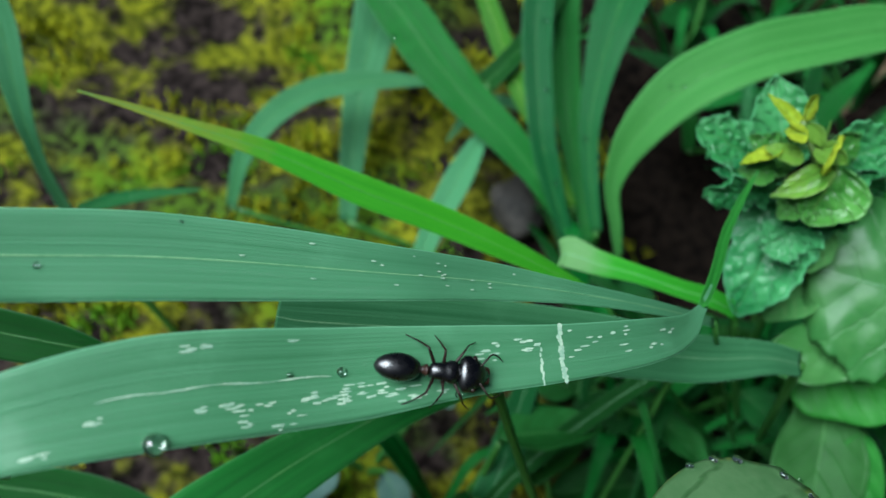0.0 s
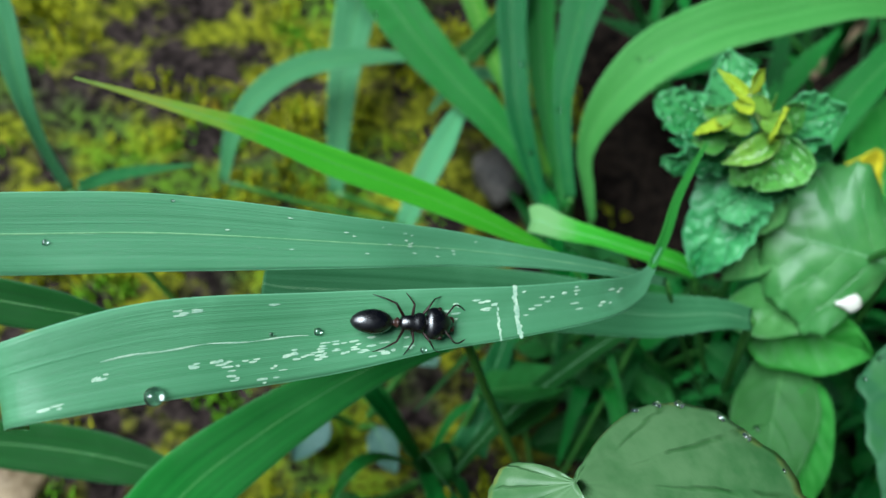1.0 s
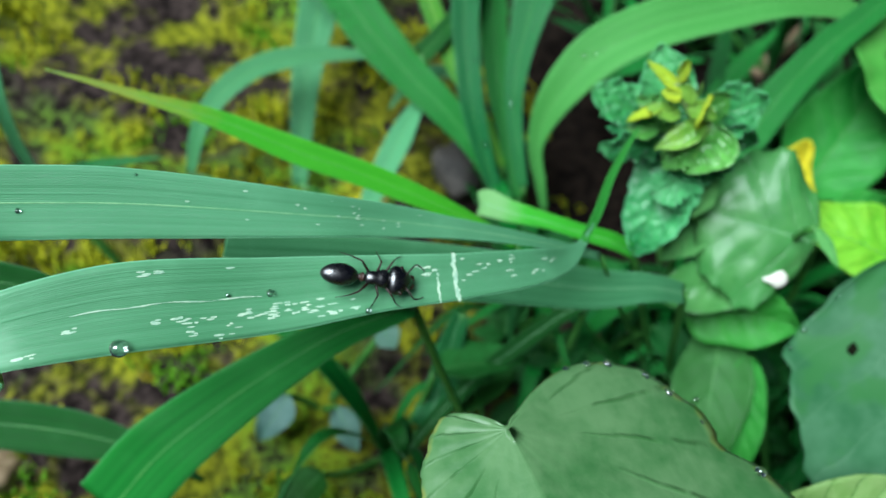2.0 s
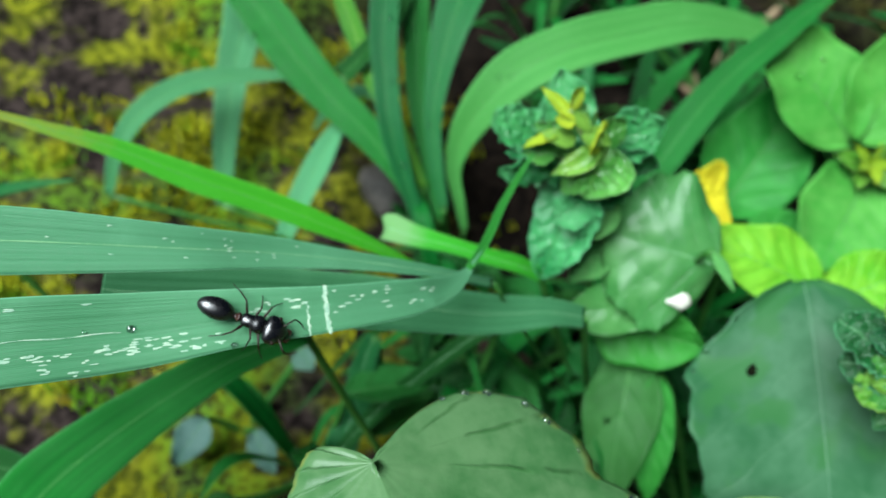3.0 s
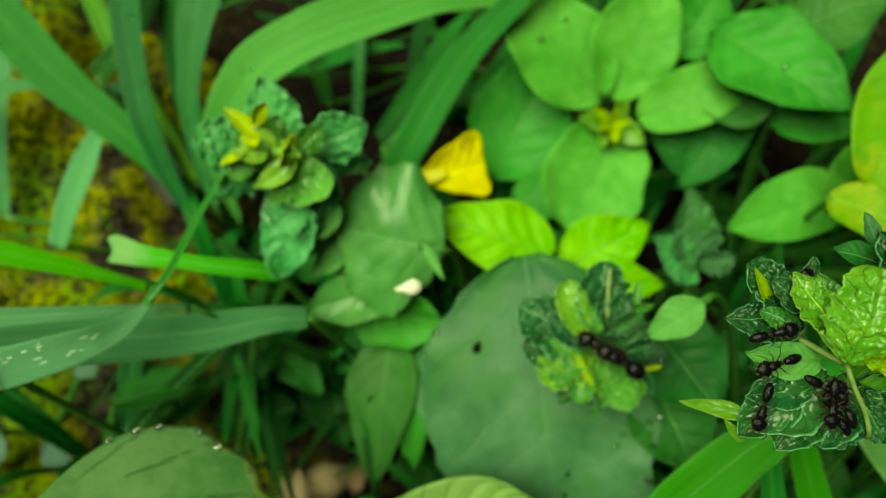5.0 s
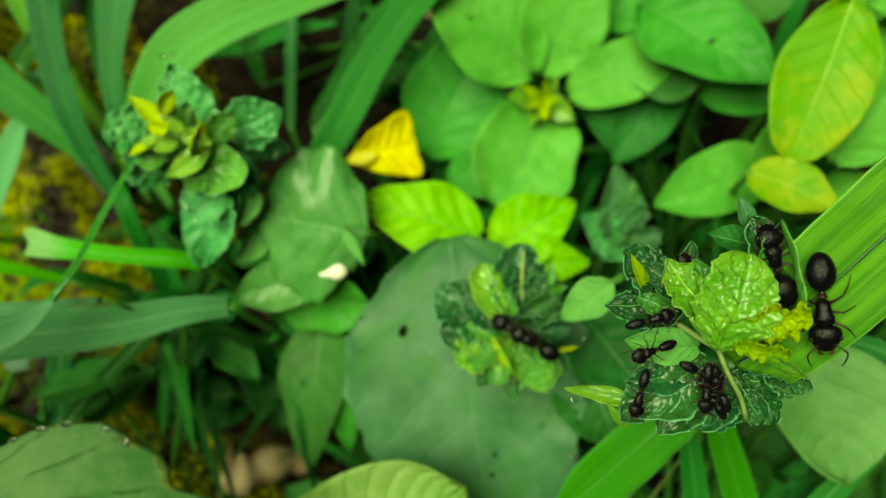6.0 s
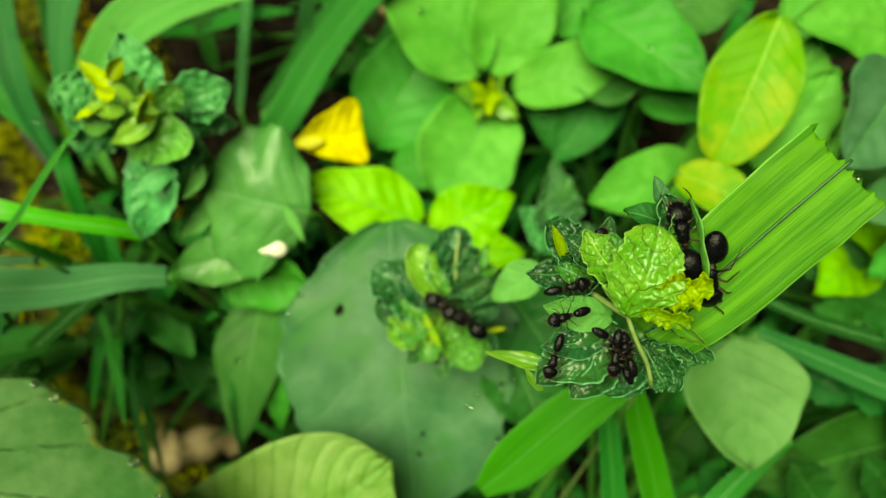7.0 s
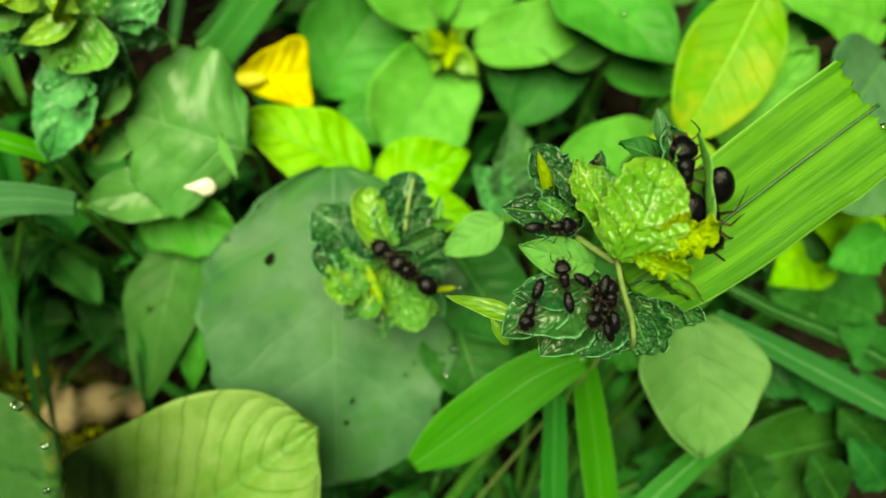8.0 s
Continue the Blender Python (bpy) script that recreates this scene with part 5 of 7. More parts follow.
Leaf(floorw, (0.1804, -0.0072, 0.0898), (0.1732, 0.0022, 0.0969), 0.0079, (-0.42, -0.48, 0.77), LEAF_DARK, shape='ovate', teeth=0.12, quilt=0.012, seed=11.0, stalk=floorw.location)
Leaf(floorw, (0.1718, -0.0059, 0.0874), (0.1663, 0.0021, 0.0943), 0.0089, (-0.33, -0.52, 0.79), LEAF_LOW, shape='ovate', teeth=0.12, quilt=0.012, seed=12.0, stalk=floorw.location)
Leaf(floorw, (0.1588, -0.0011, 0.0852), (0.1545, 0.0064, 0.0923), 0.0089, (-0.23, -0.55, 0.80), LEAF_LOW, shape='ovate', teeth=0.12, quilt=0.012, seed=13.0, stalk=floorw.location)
Leaf(floorw, (0.1832, 0.0036, 0.0965), (0.1773, 0.0105, 0.1027), 0.0069, (-0.42, -0.48, 0.77), LEAF_DARK, shape='ovate', teeth=0.12, quilt=0.012, seed=14.0, stalk=floorw.location)
Leaf(floorw, (0.1440, 0.0043, 0.0826), (0.1401, 0.0117, 0.0898), 0.0079, (-0.33, -0.52, 0.79), LEAF_DARK, shape='ovate', teeth=0.12, quilt=0.012, seed=15.0, stalk=floorw.location)
settle(floorw)

cutg = plant('grass_plant', on_ground(0.098, 0.012), 'wide bright green blade with a torn ragged end', 'grass')
cut_blade = Blade(cutg, [(0.1105, 0.0148, 0.1588, 0.0089), (0.1139, 0.0152, 0.1617, 0.0099), (0.1174, 0.0158, 0.1642, 0.0106), (0.1240, 0.0172, 0.1697, 0.0109), (0.1273, 0.0179, 0.1721, 0.0109), (0.1314, 0.0189, 0.1743, 0.0107)], (-0.10, -0.43, 0.90), GRASS_LIME, cup=0.05, ragged=0.0014, seed=41.0, rib=GROOVE, rib_size=0.032, nu=25, label='bright green torn blade')
tube('stem', spline([(0.1109, 0.0151, 0.1579), (0.1120, 0.0175, 0.1448), (0.1194, 0.0230, 0.1145), tuple(cutg.location)], 18), 0.00120, STEM, cutg)
settle(cutg)

gallm = plant('galled_weed', on_ground(0.100, 0.045), 'crumpled dark and lime curled leaves drawn into a ball', 'weed')
tube('stem', spline([(0.1014, 0.0434, 0.1166), (0.1034, 0.0444, 0.1047), tuple(gallm.location)], 12), 0.00100, STEM, gallm)
Leaf(gallm, (0.1006, 0.0443, 0.1191), (0.0923, 0.0528, 0.1223), 0.0091, (-0.58, -0.13, 0.81), CURL_DARK, shape='round', pucker=0.09, cells=8, curl=0.45, teeth=0.12, frill=0.05, seed=1.0, nu=53, nv=57, rib=RIB_PALE, rib_size=0.016)
Leaf(gallm, (0.1002, 0.0441, 0.1189), (0.0908, 0.0478, 0.1192), 0.0073, (-0.66, -0.43, 0.62), CURL_DARK, shape='round', pucker=0.09, cells=7, curl=0.45, teeth=0.12, frill=0.05, seed=1.7, nu=49, nv=53, rib=RIB_PALE, rib_size=0.02)
Leaf(gallm, (0.0995, 0.0435, 0.1219), (0.0997, 0.0522, 0.1264), 0.0050, (-0.54, -0.24, 0.81), CURL_LIME, shape='obovate', pucker=0.018, cells=3, curl=0.7, wave=0.05, rib=RIB_DARK, seed=2.4, nu=41, nv=45)
Leaf(gallm, (0.1017, 0.0441, 0.1224), (0.1006, 0.0489, 0.1251), 0.0032, (-0.16, -0.65, 0.74), CURL_GREEN, shape='ovate', pucker=0.03, cells=3, curl=0.5, seed=2.9)
Leaf(gallm, (0.1027, 0.0448, 0.1202), (0.1062, 0.0527, 0.1273), 0.0085, (-0.20, -0.10, 0.97), CURL_DARK, shape='round', pucker=0.12, cells=8, curl=0.45, teeth=0.14, frill=0.07, seed=4.6, nu=53, nv=57, rib=RIB_PALE, rib_size=0.02)
Leaf(gallm, (0.1033, 0.0446, 0.1203), (0.1088, 0.0468, 0.1252), 0.0068, (0.01, -0.35, 0.94), CURL_DARK, shape='round', pucker=0.11, cells=6, curl=0.5, teeth=0.12, frill=0.07, seed=5.3, nu=45, nv=49)
Leaf(gallm, (0.1045, 0.0422, 0.1189), (0.1101, 0.0429, 0.1218), 0.0057, (0.06, -0.53, 0.84), CURL_DARK, shape='ovate', pucker=0.08, cells=5, curl=0.4, seed=6.1)
Leaf(gallm, (0.1077, 0.0449, 0.1255), (0.1088, 0.0475, 0.1279), 0.0019, (-0.12, -0.50, 0.86), LEAF_PALE, shape='ovate', curl=0.5, rib=None, seed=6.6)
Leaf(gallm, (0.1067, 0.0447, 0.1251), (0.1099, 0.0438, 0.1264), 0.0025, (-0.18, -0.71, 0.68), CURL_GREEN, shape='ovate', curl=0.5, rib=None, seed=6.9)
Leaf(gallm, (0.1006, 0.0423, 0.1192), (0.0913, 0.0434, 0.1176), 0.0068, (-0.60, -0.54, 0.59), CURL_LIME, shape='round', pucker=0.09, cells=6, curl=0.4, teeth=0.18, frill=0.08, rib=None, seed=7.4, nu=49, nv=53)
Leaf(gallm, (0.0980, 0.0423, 0.1201), (0.0920, 0.0407, 0.1171), 0.0042, (-0.66, -0.50, 0.56), CURL_GREEN, shape='ovate', pucker=0.09, cells=5, curl=0.5, teeth=0.2, frill=0.06, rib=None, seed=7.9)
Leaf(gallm, (0.0972, 0.0428, 0.1212), (0.0985, 0.0370, 0.1181), 0.0032, (-0.53, -0.64, 0.55), CURL_GOLD, shape='lance', pucker=0.03, cells=3, curl=0.7, rib=RIB_LIME, seed=8.2)
Leaf(gallm, (0.1005, 0.0414, 0.1194), (0.1029, 0.0334, 0.1166), 0.0074, (-0.28, -0.75, 0.61), CURL_GREEN, shape='round', pucker=0.10, cells=9, curl=0.4, teeth=0.12, frill=0.05, rib=None, seed=8.8, nu=53, nv=57)
Leaf(gallm, (0.0994, 0.0413, 0.1177), (0.0997, 0.0359, 0.1162), 0.0036, (-0.37, -0.72, 0.59), CURL_LIME, shape='ovate', pucker=0.08, cells=5, curl=0.5, rib=None, seed=9.0)
Leaf(gallm, (0.0997, 0.0400, 0.1165), (0.0973, 0.0345, 0.1134), 0.0039, (-0.45, -0.68, 0.58), CURL_DARK, shape='ovate', pucker=0.10, cells=5, curl=0.5, frill=0.06, seed=9.5)
Leaf(gallm, (0.0981, 0.0416, 0.1162), (0.0932, 0.0389, 0.1136), 0.0041, (-0.60, -0.65, 0.47), CURL_DARK, shape='ovate', pucker=0.08, cells=5, curl=0.5, frill=0.06, seed=9.9)
Leaf(gallm, (0.1056, 0.0374, 0.1197), (0.1085, 0.0364, 0.1208), 0.0014, (-0.16, -0.65, 0.74), CURL_GOLD, shape='ovate', curl=0.6, rib=None, seed=10.4)
Leaf(gallm, (0.1054, 0.0379, 0.1175), (0.1065, 0.0343, 0.1166), 0.0033, (-0.10, -0.78, 0.61), CURL_DARK, shape='ovate', pucker=0.08, cells=5, curl=0.5, seed=10.9)
tube('stem', spline([(0.1033, 0.0453, 0.1242), (0.1043, 0.0478, 0.1270), (0.1057, 0.0505, 0.1289)], 18), 0.00030, STEM_PALE, gallm)
Leaf(gallm, (0.1010, 0.0439, 0.1208), (0.0954, 0.0492, 0.1225), 0.0053, (-0.51, -0.16, 0.85), CURL_DARK, shape='round', pucker=0.12, cells=6, curl=0.5, frill=0.09, seed=21.0, nu=41, nv=45)
Leaf(gallm, (0.1008, 0.0434, 0.1208), (0.0940, 0.0458, 0.1205), 0.0037, (-0.58, -0.40, 0.71), CURL_GREEN, shape='round', pucker=0.12, cells=5, curl=0.5, frill=0.09, rib=RIB_PALE, rib_size=0.03, seed=22.0)
Leaf(gallm, (0.1032, 0.0453, 0.1224), (0.1066, 0.0491, 0.1270), 0.0048, (-0.14, -0.21, 0.97), CURL_DARK, shape='round', pucker=0.13, cells=6, curl=0.5, frill=0.10, seed=23.0, nu=41, nv=45)
Leaf(gallm, (0.1039, 0.0439, 0.1219), (0.1083, 0.0436, 0.1245), 0.0045, (-0.03, -0.52, 0.85), CURL_DARK, shape='round', pucker=0.12, cells=6, curl=0.5, frill=0.10, seed=24.0)
Leaf(gallm, (0.1045, 0.0408, 0.1199), (0.1086, 0.0397, 0.1214), 0.0045, (-0.07, -0.67, 0.74), CURL_DARK, shape='round', pucker=0.12, cells=5, curl=0.5, frill=0.10, seed=25.0)
Leaf(gallm, (0.1016, 0.0387, 0.1193), (0.1051, 0.0344, 0.1186), 0.0042, (-0.19, -0.77, 0.61), CURL_GREEN, shape='round', pucker=0.12, cells=6, curl=0.4, frill=0.08, rib=None, seed=26.0)
Leaf(gallm, (0.0963, 0.0422, 0.1194), (0.0934, 0.0437, 0.1197), 0.0032, (-0.65, -0.36, 0.67), CURL_LIME, shape='round', pucker=0.10, cells=4, curl=0.5, frill=0.10, rib=None, seed=27.0)
Leaf(gallm, (0.0983, 0.0398, 0.1187), (0.0951, 0.0375, 0.1165), 0.0040, (-0.53, -0.64, 0.55), CURL_GREEN, shape='round', pucker=0.12, cells=5, curl=0.5, frill=0.08, rib=None, seed=28.0)
Leaf(gallm, (0.1009, 0.0430, 0.1191), (0.1047, 0.0416, 0.1198), 0.0073, (-0.34, -0.59, 0.73), CURL_DARK, shape='round', pucker=0.06, cells=4, curl=0.5, seed=29.0)
settle(gallm)

gallf = plant('galled_weed', on_ground(0.108, 0.014), 'crumpled lime and dark curled shoot crowded with ants', 'weed')
tube('stem', spline([(0.1071, 0.0158, 0.1650), (0.1078, 0.0134, 0.1621), (0.1088, 0.0114, 0.1594), (0.1096, 0.0101, 0.1559), (0.1150, 0.0141, 0.1437), (0.1253, 0.0212, 0.1210), tuple(gallf.location)], 30), 0.00026, STEM_PALE, gallf, 'pale hairy stem')
tube('stem', spline([(0.1079, 0.0157, 0.1628), (0.1073, 0.0172, 0.1623), (0.1067, 0.0200, 0.1608)], 18), 0.00032, STEM_PALE, gallf)
tube('stem', spline([(0.1079, 0.0157, 0.1628), (0.1078, 0.0183, 0.1631), (0.1082, 0.0210, 0.1629)], 18), 0.00030, STEM_PALE, gallf)
bud_leaf = Leaf(gallf, (0.1068, 0.0147, 0.1654), (0.1117, 0.0201, 0.1709), 0.0074, (-0.15, -0.42, 0.90), CURL_LIME, shape='round', pucker=0.045, cells=9, curl=-0.3, teeth=0.10, frill=0.02, droop=0.16, cup=-0.12, rib=None, seed=1.0, nu=65, nv=69)
Leaf(gallf, (0.1090, 0.0154, 0.1674), (0.1145, 0.0135, 0.1686), 0.0043, (-0.21, -0.72, 0.66), CURL_GOLD, shape='round', pucker=0.06, cells=6, curl=0.35, teeth=0.30, frill=0.09, rib=None, seed=2.0, nu=49, nv=53)
Leaf(gallf, (0.1078, 0.0146, 0.1663), (0.1122, 0.0119, 0.1653), 0.0028, (-0.41, -0.75, 0.52), CURL_YELLOW, shape='round', pucker=0.07, cells=5, curl=0.4, teeth=0.25, frill=0.08, rib=None, seed=2.7, nu=41, nv=45)
Leaf(gallf, (0.1102, 0.0130, 0.1654), (0.1136, 0.0099, 0.1633), 0.0017, (-0.40, -0.71, 0.59), CURL_LIME, shape='lance', pucker=0.05, cells=3, curl=0.6, frill=0.06, seed=3.0)
Leaf(gallf, (0.1079, 0.0185, 0.1650), (0.1061, 0.0240, 0.1676), 0.0040, (-0.45, -0.28, 0.85), CURL_LIME, shape='ovate', pucker=0.07, cells=6, curl=0.4, teeth=0.14, frill=0.05, rib=RIB_LIME, seed=4.0, nu=45, nv=49)
Leaf(gallf, (0.1098, 0.0199, 0.1639), (0.1093, 0.0237, 0.1659), 0.0030, (-0.40, -0.40, 0.82), CURL_GREEN, shape='ovate', pucker=0.03, cells=4, curl=0.3, seed=4.6)
Leaf(gallf, (0.1083, 0.0221, 0.1612), (0.1040, 0.0274, 0.1654), 0.0050, (-0.49, -0.16, 0.86), CURL_DARK, shape='round', pucker=0.10, cells=7, curl=0.5, teeth=0.14, frill=0.06, seed=5.0, nu=49, nv=53)
Leaf(gallf, (0.1080, 0.0219, 0.1610), (0.1008, 0.0243, 0.1616), 0.0050, (-0.64, -0.34, 0.69), CURL_DARK, shape='ovate', pucker=0.07, cells=6, curl=0.45, teeth=0.10, frill=0.05, seed=6.0, nu=49, nv=53)
Leaf(gallf, (0.1072, 0.0212, 0.1610), (0.1030, 0.0211, 0.1604), 0.0032, (-0.56, -0.67, 0.49), CURL_DARK, shape='ovate', pucker=0.08, cells=5, curl=0.5, frill=0.06, seed=6.6)
Leaf(gallf, (0.1091, 0.0232, 0.1603), (0.1109, 0.0261, 0.1647), 0.0036, (-0.19, -0.11, 0.98), CURL_DARK, shape='ovate', pucker=0.09, cells=5, curl=0.5, teeth=0.12, seed=7.0)
Leaf(gallf, (0.1052, 0.0235, 0.1629), (0.1041, 0.0265, 0.1661), 0.0013, (-0.55, -0.31, 0.77), CURL_GOLD, shape='lance', curl=0.9, frill=0.05, rib=None, seed=7.5)
Leaf(gallf, (0.1078, 0.0175, 0.1596), (0.1013, 0.0208, 0.1604), 0.0039, (-0.45, -0.55, 0.71), LEAF_PALE, shape='ovate', pucker=0.008, cells=3, curl=0.2, seed=8.0)
Leaf(gallf, (0.1148, 0.0174, 0.1650), (0.1144, 0.0239, 0.1697), 0.0055, (-0.07, -0.35, 0.93), CURL_DARK, shape='round', pucker=0.075, cells=5, curl=0.5, teeth=0.06, frill=0.04, seed=9.0, nu=45, nv=49)
Leaf(gallf, (0.1157, 0.0221, 0.1661), (0.1115, 0.0252, 0.1668), 0.0037, (-0.19, -0.11, 0.98), LEAF_DARK, shape='ovate', pucker=0.02, cells=3, curl=0.3, seed=9.5)
Leaf(gallf, (0.1149, 0.0137, 0.1656), (0.1163, 0.0221, 0.1707), 0.0029, (0.22, -0.59, 0.78), CURL_GREEN, shape='round', pucker=0.02, cells=3, curl=0.9, seed=10.0, nu=31, nv=41)
Leaf(gallf, (0.1158, 0.0242, 0.1667), (0.1155, 0.0269, 0.1687), 0.0020, (-0.25, -0.28, 0.93), LEAF_GREY, shape='ovate', curl=0.3, seed=11.0)
Leaf(gallf, (0.1082, 0.0164, 0.1588), (0.0997, 0.0149, 0.1557), 0.0067, (-0.61, -0.51, 0.60), CURL_DARK, shape='ovate', pucker=0.030, cells=4, curl=0.35, teeth=0.05, frill=0.02, seed=12.0, nu=45, nv=49)
Leaf(gallf, (0.1099, 0.0161, 0.1553), (0.1056, 0.0116, 0.1533), 0.0059, (-0.49, -0.71, 0.51), CURL_DARK, shape='round', pucker=0.06, cells=5, curl=0.4, frill=0.06, seed=13.0, nu=41, nv=45)
Leaf(gallf, (0.1099, 0.0146, 0.1577), (0.1120, 0.0090, 0.1556), 0.0057, (-0.30, -0.69, 0.66), CURL_DARK, shape='round', pucker=0.13, cells=8, curl=0.45, teeth=0.10, frill=0.08, seed=14.0, nu=57, nv=61)
Leaf(gallf, (0.1109, 0.0149, 0.1584), (0.1164, 0.0100, 0.1580), 0.0046, (-0.12, -0.75, 0.66), CURL_DARK, shape='ovate', pucker=0.10, cells=7, curl=0.45, teeth=0.12, frill=0.07, seed=15.0, nu=49, nv=53)
Leaf(gallf, (0.1102, 0.0129, 0.1559), (0.1072, 0.0105, 0.1538), 0.0027, (-0.40, -0.71, 0.59), CURL_DARK, shape='ovate', pucker=0.09, cells=5, curl=0.5, frill=0.1, seed=15.7)
Leaf(gallf, (0.1016, 0.0160, 0.1542), (0.0951, 0.0204, 0.1544), 0.0016, (-0.48, -0.66, 0.57), CURL_LIME, shape='lance', curl=0.8, pucker=0.03, cells=3, seed=16.0, droop=-0.05)
Leaf(gallf, (0.0997, 0.0147, 0.1527), (0.0985, 0.0172, 0.1541), 0.0010, (-0.48, -0.66, 0.57), CURL_LIME, shape='lance', curl=0.8, seed=16.6, rib=None)
Leaf(gallf, (0.1063, 0.0159, 0.1580), (0.0998, 0.0175, 0.1581), 0.0033, (-0.64, -0.34, 0.69), CURL_DARK, shape='ovate', pucker=0.05, cells=4, curl=0.4, frill=0.04, seed=17.0)
Leaf(gallf, (0.1075, 0.0216, 0.1637), (0.1050, 0.0248, 0.1657), 0.0030, (-0.42, -0.20, 0.89), CURL_DARK, shape='round', pucker=0.13, cells=6, curl=0.5, frill=0.10, seed=31.0, nu=45, nv=49)
Leaf(gallf, (0.1067, 0.0206, 0.1623), (0.1034, 0.0232, 0.1635), 0.0023, (-0.48, -0.36, 0.80), CURL_GREEN, shape='round', pucker=0.12, cells=5, curl=0.5, frill=0.10, rib=RIB_PALE, rib_size=0.03, seed=32.0)
Leaf(gallf, (0.1105, 0.0135, 0.1587), (0.1142, 0.0102, 0.1584), 0.0033, (-0.23, -0.77, 0.59), CURL_DARK, shape='round', pucker=0.14, cells=7, curl=0.5, frill=0.12, seed=33.0, nu=49, nv=53)
Leaf(gallf, (0.1101, 0.0125, 0.1580), (0.1107, 0.0092, 0.1561), 0.0030, (-0.31, -0.74, 0.59), CURL_DARK, shape='round', pucker=0.14, cells=6, curl=0.5, frill=0.12, seed=34.0, nu=45, nv=49)
Leaf(gallf, (0.1053, 0.0173, 0.1577), (0.0989, 0.0151, 0.1541), 0.0054, (-0.61, -0.51, 0.60), CURL_DARK, shape='ovate', pucker=0.05, cells=4, curl=0.35, frill=0.04, seed=35.0)
Leaf(gallf, (0.1072, 0.0158, 0.1550), (0.1021, 0.0129, 0.1526), 0.0055, (-0.55, -0.62, 0.56), CURL_DARK, shape='ovate', pucker=0.05, cells=4, curl=0.35, frill=0.04, seed=36.0)
Leaf(gallf, (0.1142, 0.0187, 0.1667), (0.1151, 0.0219, 0.1696), 0.0032, (-0.10, -0.43, 0.90), CURL_GREEN, shape='round', pucker=0.08, cells=4, curl=0.6, frill=0.06, seed=37.0)
Leaf(gallf, (0.1082, 0.0150, 0.1601), (0.1052, 0.0151, 0.1594), 0.0020, (-0.45, -0.55, 0.71), CURL_DARK, shape='ovate', pucker=0.08, cells=4, curl=0.6, frill=0.08, seed=38.0)
settle(gallf)

rearg = plant('grass_plant', on_ground(0.115, 0.165), 'dim grass blades in the shade behind the weeds', 'grass')
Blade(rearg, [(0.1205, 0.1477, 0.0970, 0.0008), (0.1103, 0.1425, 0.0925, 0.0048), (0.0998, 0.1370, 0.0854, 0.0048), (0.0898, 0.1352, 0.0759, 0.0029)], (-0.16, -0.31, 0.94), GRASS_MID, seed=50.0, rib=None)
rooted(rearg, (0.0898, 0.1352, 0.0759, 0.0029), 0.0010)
Blade(rearg, [(0.1109, 0.1540, 0.0980, 0.0008), (0.1065, 0.1470, 0.0940, 0.0036), (0.1017, 0.1397, 0.0875, 0.0037), (0.0977, 0.1360, 0.0784, 0.0022)], (-0.16, -0.31, 0.94), GRASS_DEEP_SHADE, seed=51.0, rib=None)
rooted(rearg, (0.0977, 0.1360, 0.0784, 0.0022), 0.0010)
Blade(rearg, [(0.0808, 0.1657, 0.0967, 0.0008), (0.0808, 0.1582, 0.0936, 0.0042), (0.0803, 0.1506, 0.0880, 0.0042), (0.0802, 0.1468, 0.0799, 0.0026)], (-0.16, -0.31, 0.94), GRASS_DEEP_SHADE, seed=52.0, rib=None)
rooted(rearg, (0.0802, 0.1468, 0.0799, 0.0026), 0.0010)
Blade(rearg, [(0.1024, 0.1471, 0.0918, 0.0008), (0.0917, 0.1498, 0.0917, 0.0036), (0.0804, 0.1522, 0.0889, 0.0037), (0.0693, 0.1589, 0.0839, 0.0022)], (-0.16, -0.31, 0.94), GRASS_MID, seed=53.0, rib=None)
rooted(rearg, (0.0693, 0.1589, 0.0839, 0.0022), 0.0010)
Blade(rearg, [(0.1292, 0.1469, 0.0988, 0.0008), (0.1292, 0.1385, 0.0952, 0.0050), (0.1290, 0.1299, 0.0891, 0.0051), (0.1303, 0.1246, 0.0806, 0.0031)], (-0.16, -0.31, 0.94), GRASS_DEEP_SHADE, seed=54.0, rib=None)
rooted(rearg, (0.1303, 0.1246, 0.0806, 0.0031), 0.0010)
Blade(rearg, [(0.1729, 0.1273, 0.0992, 0.0008), (0.1688, 0.1223, 0.0965, 0.0048), (0.1651, 0.1167, 0.0912, 0.0048), (0.1633, 0.1144, 0.0835, 0.0029)], (-0.16, -0.31, 0.94), GRASS_DEEP_SHADE, seed=55.0, rib=None)
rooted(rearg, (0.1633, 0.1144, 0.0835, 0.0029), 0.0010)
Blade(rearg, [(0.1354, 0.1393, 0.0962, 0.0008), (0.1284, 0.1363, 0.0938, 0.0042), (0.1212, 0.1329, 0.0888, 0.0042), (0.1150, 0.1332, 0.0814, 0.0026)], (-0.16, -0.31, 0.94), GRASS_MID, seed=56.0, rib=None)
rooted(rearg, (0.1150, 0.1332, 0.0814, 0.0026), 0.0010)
Blade(rearg, [(0.0699, 0.1687, 0.0955, 0.0008), (0.0775, 0.1612, 0.0944, 0.0039), (0.0844, 0.1537, 0.0908, 0.0039), (0.0921, 0.1500, 0.0849, 0.0024)], (-0.16, -0.31, 0.94), GRASS_DEEP_SHADE, seed=57.0, rib=None)
rooted(rearg, (0.0921, 0.1500, 0.0849, 0.0024), 0.0010)
settle(rearg)


